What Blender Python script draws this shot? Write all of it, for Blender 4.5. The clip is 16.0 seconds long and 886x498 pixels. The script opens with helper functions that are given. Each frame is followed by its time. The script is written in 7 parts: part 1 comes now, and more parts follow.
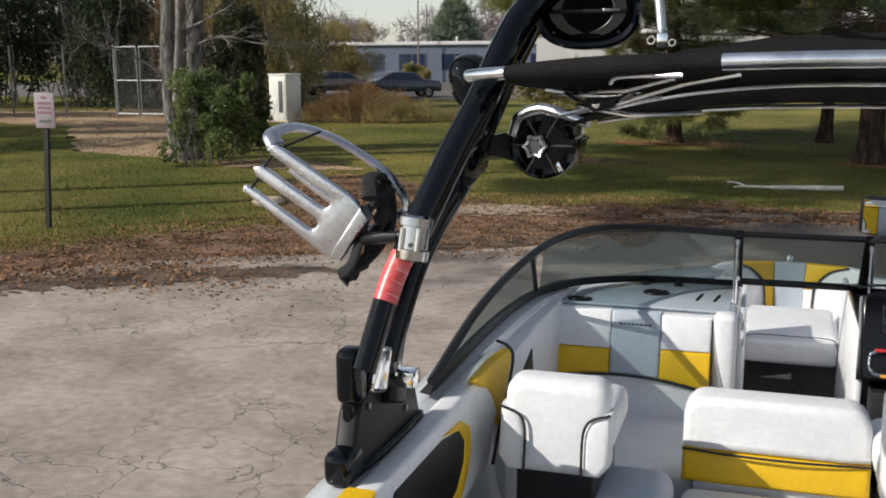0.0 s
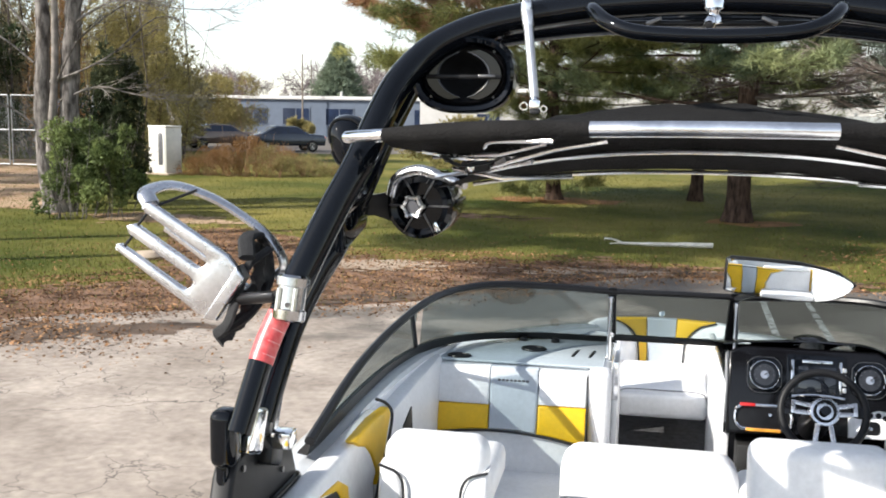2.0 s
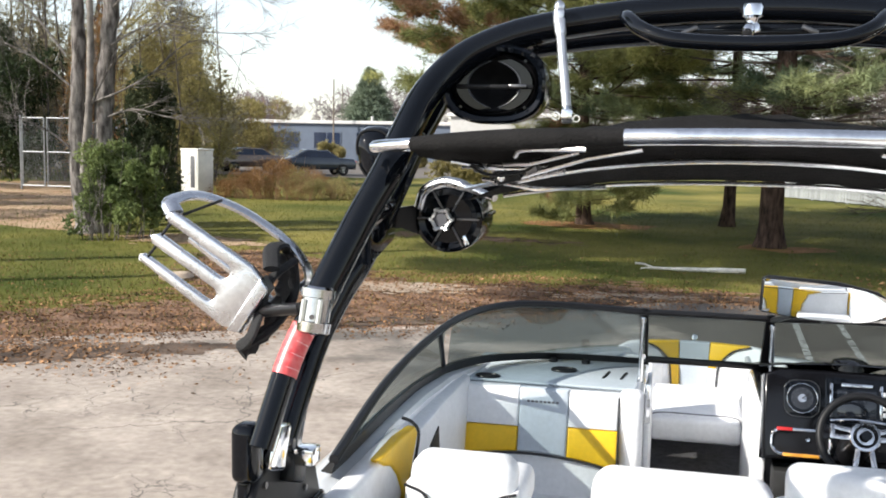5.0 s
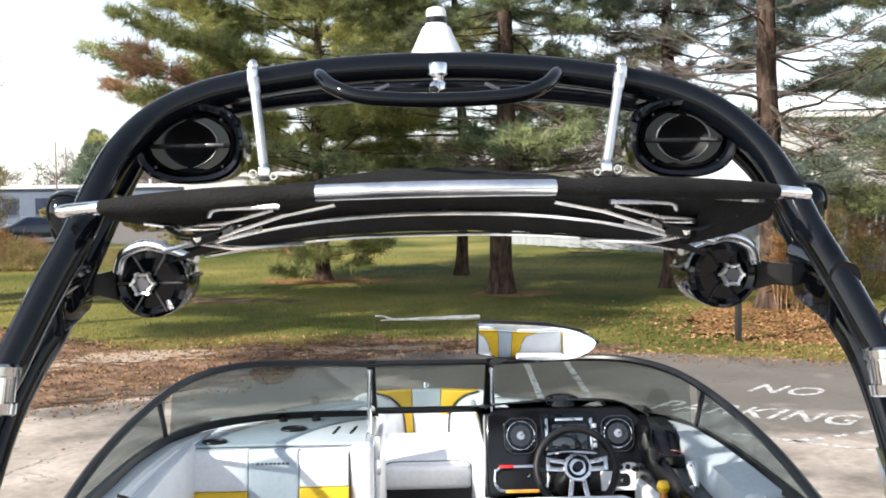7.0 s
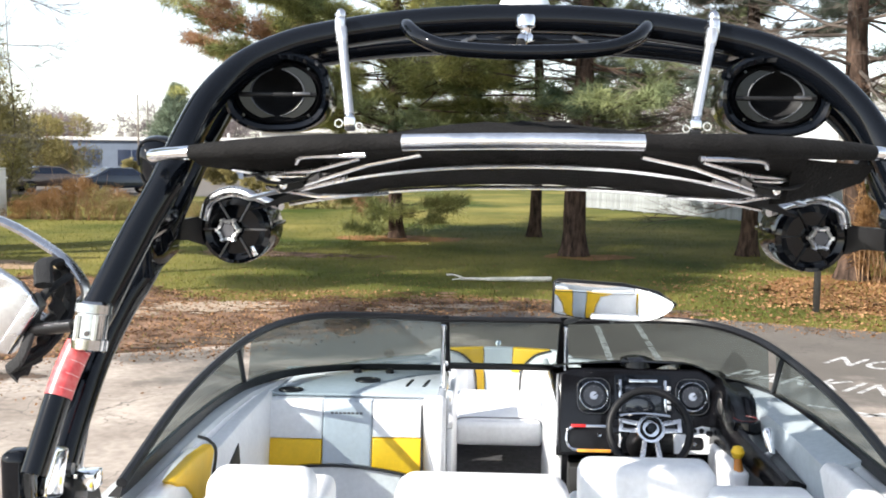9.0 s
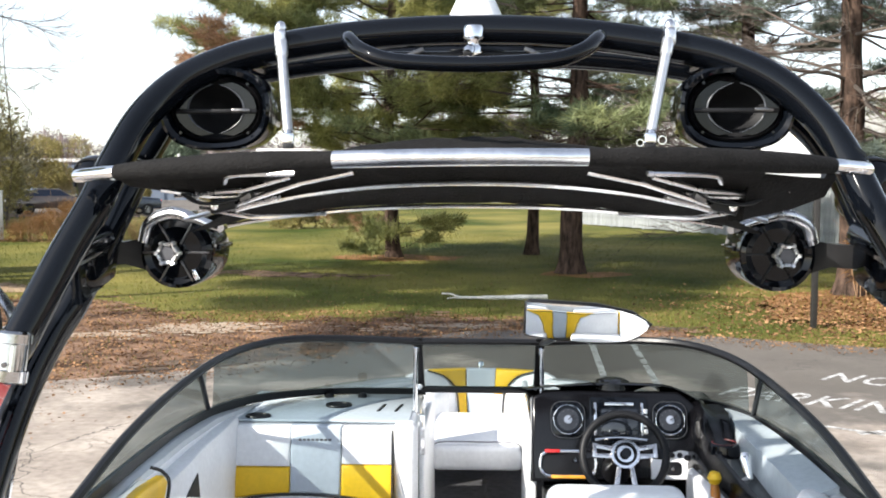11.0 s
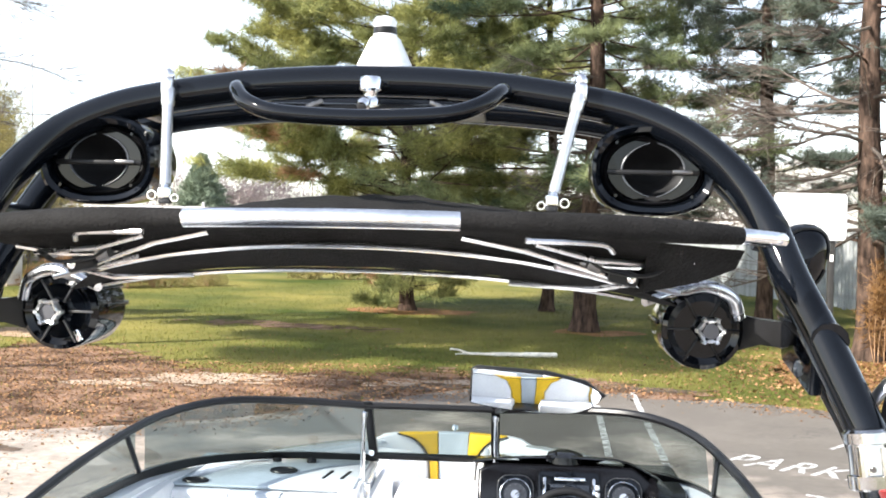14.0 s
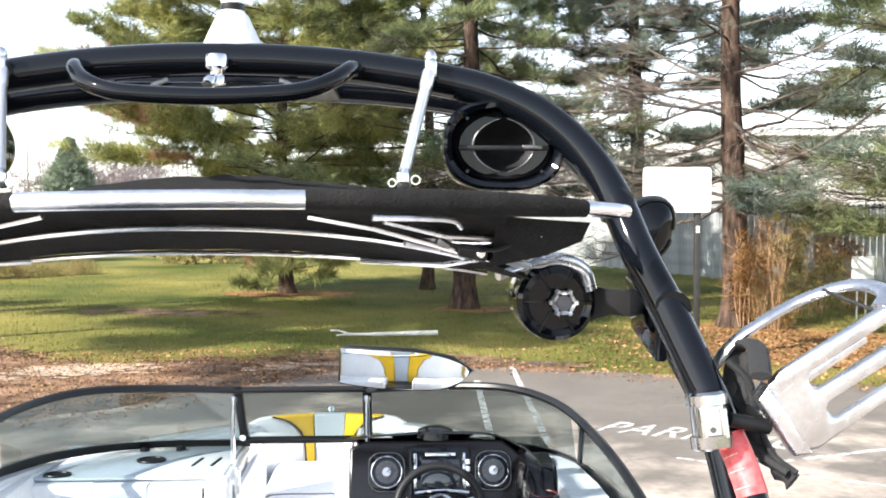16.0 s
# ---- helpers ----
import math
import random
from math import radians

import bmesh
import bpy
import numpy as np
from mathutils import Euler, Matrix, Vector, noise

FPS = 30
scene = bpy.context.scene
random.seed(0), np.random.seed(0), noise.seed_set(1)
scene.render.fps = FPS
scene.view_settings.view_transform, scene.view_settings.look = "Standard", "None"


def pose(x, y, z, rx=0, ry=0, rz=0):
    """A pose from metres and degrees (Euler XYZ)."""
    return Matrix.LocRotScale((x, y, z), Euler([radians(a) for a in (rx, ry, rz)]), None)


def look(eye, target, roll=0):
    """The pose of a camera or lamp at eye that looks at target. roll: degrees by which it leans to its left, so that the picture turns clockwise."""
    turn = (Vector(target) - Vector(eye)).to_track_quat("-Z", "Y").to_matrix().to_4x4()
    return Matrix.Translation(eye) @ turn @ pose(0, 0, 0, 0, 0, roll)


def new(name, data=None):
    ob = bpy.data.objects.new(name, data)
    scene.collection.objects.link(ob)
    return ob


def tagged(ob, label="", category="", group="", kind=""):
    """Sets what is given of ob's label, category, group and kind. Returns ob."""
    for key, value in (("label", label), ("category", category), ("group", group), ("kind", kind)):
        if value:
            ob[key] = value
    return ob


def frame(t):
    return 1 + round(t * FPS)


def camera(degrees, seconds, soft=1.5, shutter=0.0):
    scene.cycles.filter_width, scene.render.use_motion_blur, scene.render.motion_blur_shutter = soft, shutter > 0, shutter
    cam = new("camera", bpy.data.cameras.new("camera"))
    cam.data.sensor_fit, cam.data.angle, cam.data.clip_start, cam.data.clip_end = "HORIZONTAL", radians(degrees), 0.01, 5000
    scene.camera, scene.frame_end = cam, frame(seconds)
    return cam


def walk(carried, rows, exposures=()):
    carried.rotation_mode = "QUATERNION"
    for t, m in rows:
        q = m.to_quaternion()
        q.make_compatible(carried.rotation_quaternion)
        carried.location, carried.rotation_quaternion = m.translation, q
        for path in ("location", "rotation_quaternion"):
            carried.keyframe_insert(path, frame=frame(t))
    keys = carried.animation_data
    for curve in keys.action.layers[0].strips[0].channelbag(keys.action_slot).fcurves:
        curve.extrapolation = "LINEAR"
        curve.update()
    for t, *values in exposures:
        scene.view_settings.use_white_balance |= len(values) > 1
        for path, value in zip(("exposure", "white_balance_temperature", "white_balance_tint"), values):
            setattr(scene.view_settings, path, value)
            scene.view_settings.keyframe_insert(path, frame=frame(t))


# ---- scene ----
cam = camera(47.1, 16.0, soft=1.85)
PATH = [
    (0, (-0.181, -2.757, 2.788), (-0.778, -0.885, 2.412), -0.3),
    (0.5, (-0.176, -2.76, 2.802), (-0.656, -0.839, 2.524), 1.2),
    (1, (-0.157, -2.76, 2.813), (-0.466, -0.799, 2.572), 1.6),
    (1.5, (-0.146, -2.762, 2.81), (-0.412, -0.796, 2.552), 1.1),
    (2, (-0.16, -2.773, 2.805), (-0.541, -0.828, 2.536), 0.9),
    (2.5, (-0.181, -2.759, 2.79), (-0.638, -0.83, 2.525), 1.4),
    (3, (-0.198, -2.732, 2.763), (-0.813, -0.865, 2.395), 0.6),
    (5.5, (-0.144, -2.71, 2.766), (-0.413, -0.736, 2.6), 1.0),
    (6, (-0.101, -2.707, 2.767), (-0.125, -0.71, 2.655), -0.4),
    (6.5, (-0.072, -2.705, 2.77), (0.001, -0.708, 2.698), -1.2),
    (7, (-0.071, -2.701, 2.765), (-0.013, -0.705, 2.656), -0.8),
    (7.5, (-0.082, -2.706, 2.756), (-0.081, -0.71, 2.63), 0.4),
    (8, (-0.088, -2.714, 2.752), (-0.152, -0.723, 2.566), 0.5),
    (8.5, (-0.093, -2.704, 2.745), (-0.174, -0.714, 2.557), 0.3),
    (9, (-0.097, -2.701, 2.746), (-0.18, -0.712, 2.56), 0.6),
    (11.5, (0.112, -2.511, 2.742), (0.016, -0.518, 2.608), -0.3),
    (12, (0.216, -2.432, 2.74), (-0.056, -0.454, 2.626), -0.9),
    (12.5, (0.342, -2.349, 2.747), (-0.075, -0.394, 2.687), 0.7),
    (13, (0.37, -2.349, 2.767), (0.016, -0.383, 2.845), -0.1),
    (13.5, (0.341, -2.365, 2.773), (0.043, -0.388, 2.739), 0.0),
    (14, (0.335, -2.364, 2.766), (0.2, -0.369, 2.72), 1.3),
    (14.5, (0.354, -2.356, 2.766), (0.353, -0.357, 2.712), 1.1),
    (15, (0.369, -2.353, 2.764), (0.409, -0.355, 2.7), 1.2),
    (15.5, (0.373, -2.352, 2.765), (0.41, -0.354, 2.681), 0.7),
    (16, (0.398, -2.356, 2.762), (0.496, -0.36, 2.679), -0.0),
]
EXPOSURES = [(0.0, -0.38), (0.5, 0.18), (1.0, 0.5), (2.0, 0.56), (2.5, 0.56), (3.0, 0.53), (5.5, 0.5), (6.0, 0.54), (6.5, 0.74), (7.0, 0.78), (9.0, 0.86), (11.5, 0.80), (12.0, 1.04), (12.5, 1.18), (13.5, 1.34), (14.0, 1.33), (16.0, 1.33)]
walk(cam, [(t, look(eye, target, roll)) for t, eye, target, roll in PATH], EXPOSURES)

# ---- light ----
SUN_FROM = 236.0   # compass of the sun, degrees clockwise from +y
SUN_HIGH = 33.0
world = bpy.data.worlds.new("sky")
scene.world = world
world.use_nodes = True
wn = world.node_tree
sky = wn.nodes.new("ShaderNodeTexSky")
sky.sky_type, sky.sun_disc = "NISHITA", False
sky.sun_elevation, sky.sun_rotation = radians(SUN_HIGH), radians(SUN_FROM)
sky.air_density, sky.dust_density, sky.ozone_density = 1.0, 0.5, 1.4
pale = wn.nodes.new("ShaderNodeHueSaturation")
pale.inputs["Saturation"].default_value, pale.inputs["Value"].default_value = 0.52, 1.62
wn.links.new(sky.outputs[0], pale.inputs["Color"])
wn.links.new(pale.outputs[0], wn.nodes["Background"].inputs[0])
wn.nodes["Background"].inputs[1].default_value = 0.105
sun = new("sun", bpy.data.lights.new("sun", "SUN"))
sun.data.energy, sun.data.angle, sun.data.color = 5.4, radians(0.6), (1.0, 0.95, 0.87)
a = radians(SUN_FROM)
sun.matrix_world = look((60 * math.sin(a), 60 * math.cos(a), 60 * math.tan(radians(SUN_HIGH))), (0, 0, 0))


# ---- materials ----
def mat(name, color, rough=0.5, metal=0.0, var=0.0, scale=8.0, bump=0.0, bump_scale=40.0, color2=None, spread=(0.35, 0.65),
        coat=0.0, random_value=0.0, spec=0.5, rough_var=0.0, island=False, detail=6.0, trans=0.0):
    """A principled material with two scales of noise in its colour, and a fine relief."""
    m = bpy.data.materials.new(name)
    m.use_nodes = True
    nt = m.node_tree
    p = nt.nodes["Principled BSDF"]
    p.inputs["Roughness"].default_value = rough
    p.inputs["Metallic"].default_value = metal
    p.inputs["Specular IOR Level"].default_value = spec
    p.inputs["Coat Weight"].default_value = coat
    p.inputs["Coat Roughness"].default_value = 0.05
    p.inputs["Base Color"].default_value = (*color, 1)
    if trans:
        p.inputs["Transmission Weight"].default_value = trans
    co = nt.nodes.new("ShaderNodeTexCoord")
    last = None
    if var or color2:
        n1 = nt.nodes.new("ShaderNodeTexNoise")
        n1.inputs["Scale"].default_value, n1.inputs["Detail"].default_value = scale, detail
        nt.links.new(co.outputs["Object"], n1.inputs["Vector"])
        ramp = nt.nodes.new("ShaderNodeValToRGB")
        lo = color if color2 else tuple(c * (1 - var) for c in color)
        hi = color2 if color2 else tuple(min(1.0, c * (1 + var)) for c in color)
        ramp.color_ramp.elements[0].position, ramp.color_ramp.elements[1].position = spread
        ramp.color_ramp.elements[0].color, ramp.color_ramp.elements[1].color = (*lo, 1), (*hi, 1)
        nt.links.new(n1.outputs["Fac"], ramp.inputs["Fac"])
        n2 = nt.nodes.new("ShaderNodeTexNoise")
        n2.inputs["Scale"].default_value, n2.inputs["Detail"].default_value = scale * 9, 4
        nt.links.new(co.outputs["Object"], n2.inputs["Vector"])
        mul = nt.nodes.new("ShaderNodeHueSaturation")
        mr = nt.nodes.new("ShaderNodeMapRange")
        mr.inputs["To Min"].default_value, mr.inputs["To Max"].default_value = 1 - max(var, 0.12), 1 + max(var, 0.12)
        nt.links.new(n2.outputs["Fac"], mr.inputs["Value"])
        nt.links.new(mr.outputs[0], mul.inputs["Value"])
        nt.links.new(ramp.outputs["Color"], mul.inputs["Color"])
        last = mul.outputs["Color"]
        if rough_var:
            rr = nt.nodes.new("ShaderNodeMapRange")
            rr.inputs["To Min"].default_value, rr.inputs["To Max"].default_value = rough - rough_var, rough + rough_var
            nt.links.new(n1.outputs["Fac"], rr.inputs["Value"])
            nt.links.new(rr.outputs[0], p.inputs["Roughness"])
    if random_value:
        src = nt.nodes.new("ShaderNodeNewGeometry" if island else "ShaderNodeObjectInfo")
        hv = nt.nodes.new("ShaderNodeHueSaturation")
        mr = nt.nodes.new("ShaderNodeMapRange")
        mr.inputs["To Min"].default_value, mr.inputs["To Max"].default_value = 1 - random_value, 1 + random_value
        nt.links.new(src.outputs["Random Per Island" if island else "Random"], mr.inputs["Value"])
        nt.links.new(mr.outputs[0], hv.inputs["Value"])
        if last:
            nt.links.new(last, hv.inputs["Color"])
        else:
            hv.inputs["Color"].default_value = (*color, 1)
        last = hv.outputs["Color"]
    if last:
        nt.links.new(last, p.inputs["Base Color"])
    if bump:
        nb = nt.nodes.new("ShaderNodeTexNoise")
        nb.inputs["Scale"].default_value, nb.inputs["Detail"].default_value = bump_scale, 5
        nt.links.new(co.outputs["Object"], nb.inputs["Vector"])
        b = nt.nodes.new("ShaderNodeBump")
        b.inputs["Strength"].default_value, b.inputs["Distance"].default_value = bump, 0.02
        nt.links.new(nb.outputs["Fac"], b.inputs["Height"])
        nt.links.new(b.outputs[0], p.inputs["Normal"])
    return m


def leaf_mat(name, dark, light, scale=0.5, amount=0.4, through_light=0.3):
    """Foliage: clump-scale colour noise, a tint per tuft, a little light coming through."""
    m = mat(name, dark, 0.65, color2=light, scale=scale, random_value=amount, island=True, spread=(0.3, 0.7), spec=0.25)
    nt = m.node_tree
    p = nt.nodes["Principled BSDF"]
    tr = nt.nodes.new("ShaderNodeBsdfTranslucent")
    mix = nt.nodes.new("ShaderNodeMixShader")
    mix.inputs[0].default_value = through_light
    nt.links.new(p.inputs["Base Color"].links[0].from_socket, tr.inputs["Color"])
    nt.links.new(p.outputs[0], mix.inputs[1])
    nt.links.new(tr.outputs[0], mix.inputs[2])
    nt.links.new(mix.outputs[0], nt.nodes["Material Output"].inputs["Surface"])
    return m


BLACK_PAINT = mat("black_gloss_paint", (0.003, 0.004, 0.006), 0.05, spec=0.28, var=0.1, scale=3, rough_var=0.02)
BLACK_SATIN = mat("black_satin", (0.007, 0.007, 0.008), 0.34, spec=0.3, var=0.2, scale=20, bump=0.05, bump_scale=300)
BLACK_RUBBER = mat("black_rubber", (0.012, 0.012, 0.012), 0.6, var=0.2, scale=25, bump=0.1, bump_scale=200)
CANVAS = mat("black_canvas", (0.008, 0.0075, 0.0075), 0.85, var=0.3, scale=14, bump=0.35, bump_scale=160, spec=0.2)
CHROME = mat("chrome", (0.82, 0.83, 0.85), 0.10, 1.0, var=0.06, scale=12, rough_var=0.05)
POLISHED = mat("polished_aluminium", (0.84, 0.84, 0.85), 0.24, 1.0, var=0.1, scale=10, bump=0.04, bump_scale=60, rough_var=0.08)
SATIN_ALU = mat("satin_aluminium", (0.78, 0.78, 0.78), 0.35, 0.9, var=0.08, scale=10)
WHITE_VINYL = mat("white_vinyl", (0.82, 0.822, 0.83), 0.42, var=0.04, scale=5, bump=0.12, bump_scale=220)
GREY_VINYL = mat("grey_vinyl", (0.46, 0.51, 0.56), 0.45, var=0.05, scale=6, bump=0.12, bump_scale=220)
YELLOW_VINYL = mat("yellow_vinyl", (0.82, 0.50, 0.012), 0.42, var=0.06, scale=6, bump=0.12, bump_scale=220)
PIPING = mat("black_piping", (0.015, 0.015, 0.017), 0.5)
GELCOAT = mat("white_gelcoat", (0.66, 0.685, 0.71), 0.16, coat=0.6, var=0.03, scale=2)
DECK_GREY = mat("pale_grey_gelcoat", (0.47, 0.53, 0.57), 0.25, coat=0.4, var=0.05, scale=5)
CARPET = mat("dark_grey_carpet", (0.055, 0.055, 0.06), 0.95, var=0.3, scale=30, bump=0.6, bump_scale=250)
DARK_HOLE = mat("dark_plastic", (0.006, 0.006, 0.007), 0.5, spec=0.3, var=0.2, scale=20)
WHITE_PLASTIC = mat("white_plastic", (0.82, 0.83, 0.84), 0.32, var=0.03, scale=8)
RED_LABEL = mat("red_label", (0.62, 0.055, 0.06), 0.35, color2=(0.70, 0.16, 0.155), scale=60, spread=(0.35, 0.7), var=0.12)
LABEL_PRINT = mat("label_print", (0.82, 0.66, 0.64), 0.4)
GREY_PRINT = mat("dark_grey_print", (0.10, 0.10, 0.11), 0.4)
WOOD_STRIP = mat("amber_trim", (0.60, 0.27, 0.03), 0.3, coat=0.5, var=0.2, scale=30)
DARK_RED = mat("dark_red_trim", (0.10, 0.012, 0.012), 0.4, var=0.2, scale=20)
RED_TRIM = mat("red_trim", (0.5, 0.02, 0.02), 0.3, coat=0.5)
DIAL_BLUE = mat("dial_blue_grey", (0.22, 0.25, 0.31), 0.3, var=0.2, scale=30)
GAUGE_FACE = mat("gauge_face", (0.02, 0.022, 0.028), 0.3, var=0.2, scale=30)
SCREEN = mat("dark_screen", (0.008, 0.010, 0.014), 0.06, coat=0.6)
YELLOW_KNOB = mat("yellow_plastic", (0.85, 0.52, 0.01), 0.3, var=0.05, scale=20)
AMBER_PLASTIC = mat("amber_plastic", (0.5, 0.18, 0.02), 0.35)
STRAP = mat("black_strap", (0.012, 0.012, 0.013), 0.8, bump=0.4, bump_scale=200, var=0.2, scale=40)

DASH_BLACK = mat("glossy_dash_black", (0.004, 0.004, 0.005), 0.16, spec=0.3, var=0.15, scale=18, rough_var=0.05)
DULL_METAL = mat("dull_cast_metal", (0.17, 0.165, 0.165), 0.30, 0.9, var=0.2, scale=14, bump=0.1, bump_scale=80, rough_var=0.08)
CLAMP_METAL = mat("chromed_clamp", (0.50, 0.50, 0.51), 0.12, 1.0, var=0.1, scale=14, rough_var=0.05)
RACK_METAL = mat("brushed_rack_metal", (0.66, 0.66, 0.68), 0.27, 1.0, var=0.15, scale=9, bump=0.05, bump_scale=70, rough_var=0.09)
CONE_BLACK = mat("black_cone_paper", (0.010, 0.010, 0.011), 0.6, spec=0.3, var=0.2, scale=40)
CONE_GREY = mat("speaker_crescent", (0.07, 0.075, 0.085), 0.34, spec=0.4, var=0.1, scale=20)
MIRROR = mat("mirror_glass", (0.9, 0.92, 0.92), 0.01, 1.0)


def glass(name, tint, gloss=0.06):
    """A thin tinted pane: it dims what is behind it and mirrors a little."""
    m = bpy.data.materials.new(name)
    m.use_nodes = True
    nt = m.node_tree
    nt.nodes.remove(nt.nodes["Principled BSDF"])
    t, g, mix, fr = (nt.nodes.new("ShaderNode" + k) for k in ("BsdfTransparent", "BsdfGlossy", "MixShader", "Fresnel"))
    t.inputs[0].default_value = (*tint, 1)
    g.inputs[0].default_value = (0.9, 0.95, 0.95, 1)
    g.inputs["Roughness"].default_value = 0.02
    fr.inputs[0].default_value = 1.45
    half = nt.nodes.new("ShaderNodeMath")
    half.operation = "MULTIPLY"
    half.inputs[1].default_value = 0.12
    nt.links.new(fr.outputs[0], half.inputs[0])
    nt.links.new(half.outputs[0], mix.inputs[0])
    nt.links.new(t.outputs[0], mix.inputs[1])
    nt.links.new(g.outputs[0], mix.inputs[2])
    # The haze over the pane is put in as a pale diffuse veil.
    veil, film_ = nt.nodes.new("ShaderNodeBsdfDiffuse"), nt.nodes.new("ShaderNodeMixShader")
    veil.inputs[0].default_value = (0.52, 0.58, 0.58, 1)
    film_.inputs[0].default_value = 0.06
    nt.links.new(mix.outputs[0], film_.inputs[1])
    nt.links.new(veil.outputs[0], film_.inputs[2])
    nt.links.new(film_.outputs[0], nt.nodes["Material Output"].inputs["Surface"])
    return m


TINTED = glass("tinted_windshield_glass", (0.37, 0.42, 0.42))


# ---- building helpers ----
def mesh_of(name, verts, faces, material, smooth=True):
    me = bpy.data.meshes.new(name)
    me.from_pydata([tuple(v) for v in verts], [], faces)
    me.materials.append(material)
    if smooth:
        me.shade_smooth()
        me.set_sharp_from_angle(angle=radians(38))
    return me


def thing(name, loc, label, category, group="", kind=""):
    ob = new(name)
    ob.location = loc
    ob.empty_display_size = 0.1
    return tagged(ob, label, category, group, kind)


def part(name, geo, material, parent=None, label="", smooth=True):
    """Links geo (verts in world metres, faces, or a bmesh) as one mesh under parent."""
    if isinstance(geo, bmesh.types.BMesh):
        geo.verts.index_update()
        geo = [v.co.copy() for v in geo.verts], [[v.index for v in f.verts] for f in geo.faces]
    verts, faces = geo
    base = Vector((0, 0, 0))
    up = parent
    while up is not None:
        base += up.location
        up = up.parent
    ob = new(name, mesh_of(name, [Vector(v) - base for v in verts], faces, material, smooth))
    ob.parent = parent
    if label:
        ob["label"] = label
    return ob


def single(name, geo, material, label, category, group="", kind="", smooth=True):
    return tagged(part(name, geo, material, None, "", smooth), label, category, group, kind)


def join(*geos):
    verts, faces = [], []
    for v, f in geos:
        n = len(verts)
        verts += [Vector(p) for p in v]
        faces += [[i + n for i in q] for q in f]
    return verts, faces


def moved(geo, m):
    return [m @ Vector(v) for v in geo[0]], geo[1]


def mirrored(geo):
    return [Vector((-v[0], v[1], v[2])) for v in geo[0]], [list(reversed(f)) for f in geo[1]]


def curve(points, steps=6):
    """A smooth line (Catmull-Rom) through the points."""
    p = [Vector(q) for q in points]
    p = [2 * p[0] - p[1], *p, 2 * p[-1] - p[-2]]
    out = []
    for i in range(1, len(p) - 2):
        for s in range(steps):
            t = s / steps
            out.append(0.5 * (2 * p[i] + (p[i + 1] - p[i - 1]) * t + (2 * p[i - 1] - 5 * p[i] + 4 * p[i + 1] - p[i + 2]) * t * t
                              + (3 * p[i] - p[i - 1] - 3 * p[i + 1] + p[i + 2]) * t ** 3))
    return out + [p[-2]]


def tube(line, radius, n=12, flat=1.0, round_ends=False):
    """A tube along a line; radius may be one number or one per point. flat squeezes the second axis."""
    line = [Vector(q) for q in line]
    r = list(radius) if hasattr(radius, "__len__") else [radius] * len(line)
    if round_ends:
        d0, d1 = (line[0] - line[1]).normalized(), (line[-1] - line[-2]).normalized()
        line = [line[0] + d0 * r[0] * 0.5, line[0] + d0 * r[0] * 0.35, *line, line[-1] + d1 * r[-1] * 0.35, line[-1] + d1 * r[-1] * 0.5]
        r = [r[0] * 0.4, r[0] * 0.8, *r, r[-1] * 0.8, r[-1] * 0.4]
    verts, faces = [], []
    side = None
    for i, c in enumerate(line):
        d = (line[min(i + 1, len(line) - 1)] - line[max(i - 1, 0)]).normalized()
        if side is None:
            side = d.cross(Vector((0, 0, 1)) if abs(d.z) < 0.9 else Vector((0, 1, 0))).normalized()
        else:
            side = (side - d * side.dot(d)).normalized()
        up = d.cross(side)
        for k in range(n):
            a = 2 * math.pi * k / n
            verts.append(c + (side * math.cos(a) + up * math.sin(a) * flat) * r[i])
    for i in range(len(line) - 1):
        for k in range(n):
            faces.append([i * n + k, i * n + (k + 1) % n, (i + 1) * n + (k + 1) % n, (i + 1) * n + k])
    faces += [list(reversed(range(n))), list(range((len(line) - 1) * n, len(line) * n))]
    return verts, faces


def loft(rings, closed=True, caps=True):
    """Skins rings of equal length."""
    n = len(rings[0])
    verts = [Vector(p) for ring in rings for p in ring]
    faces = []
    for i in range(len(rings) - 1):
        for k in range(n if closed else n - 1):
            faces.append([i * n + k, i * n + (k + 1) % n, (i + 1) * n + (k + 1) % n, (i + 1) * n + k])
    if caps and closed:
        faces += [list(reversed(range(n))), list(range((len(rings) - 1) * n, len(rings) * n))]
    return verts, faces


def box(x0, x1, y0, y1, z0, z1, r=0.0, seg=2, turn=None, about=None):
    """A box with rounded edges."""
    bm = bmesh.new()
    bmesh.ops.create_cube(bm, size=1.0)
    for v in bm.verts:
        v.co = Vector(((x0 + x1) / 2 + v.co.x * (x1 - x0), (y0 + y1) / 2 + v.co.y * (y1 - y0), (z0 + z1) / 2 + v.co.z * (z1 - z0)))
    if r:
        bmesh.ops.bevel(bm, geom=bm.edges[:], offset=r, segments=seg, profile=0.5, affect="EDGES")
    if turn is not None:
        c = Vector(about) if about else Vector(((x0 + x1) / 2, (y0 + y1) / 2, (z0 + z1) / 2))
        m = Matrix.Translation(c) @ Euler([radians(q) for q in turn]).to_matrix().to_4x4() @ Matrix.Translation(-c)
        for v in bm.verts:
            v.co = m @ v.co
    bm.verts.index_update()
    out = [v.co.copy() for v in bm.verts], [[v.index for v in f.verts] for f in bm.faces]
    bm.free()
    return out


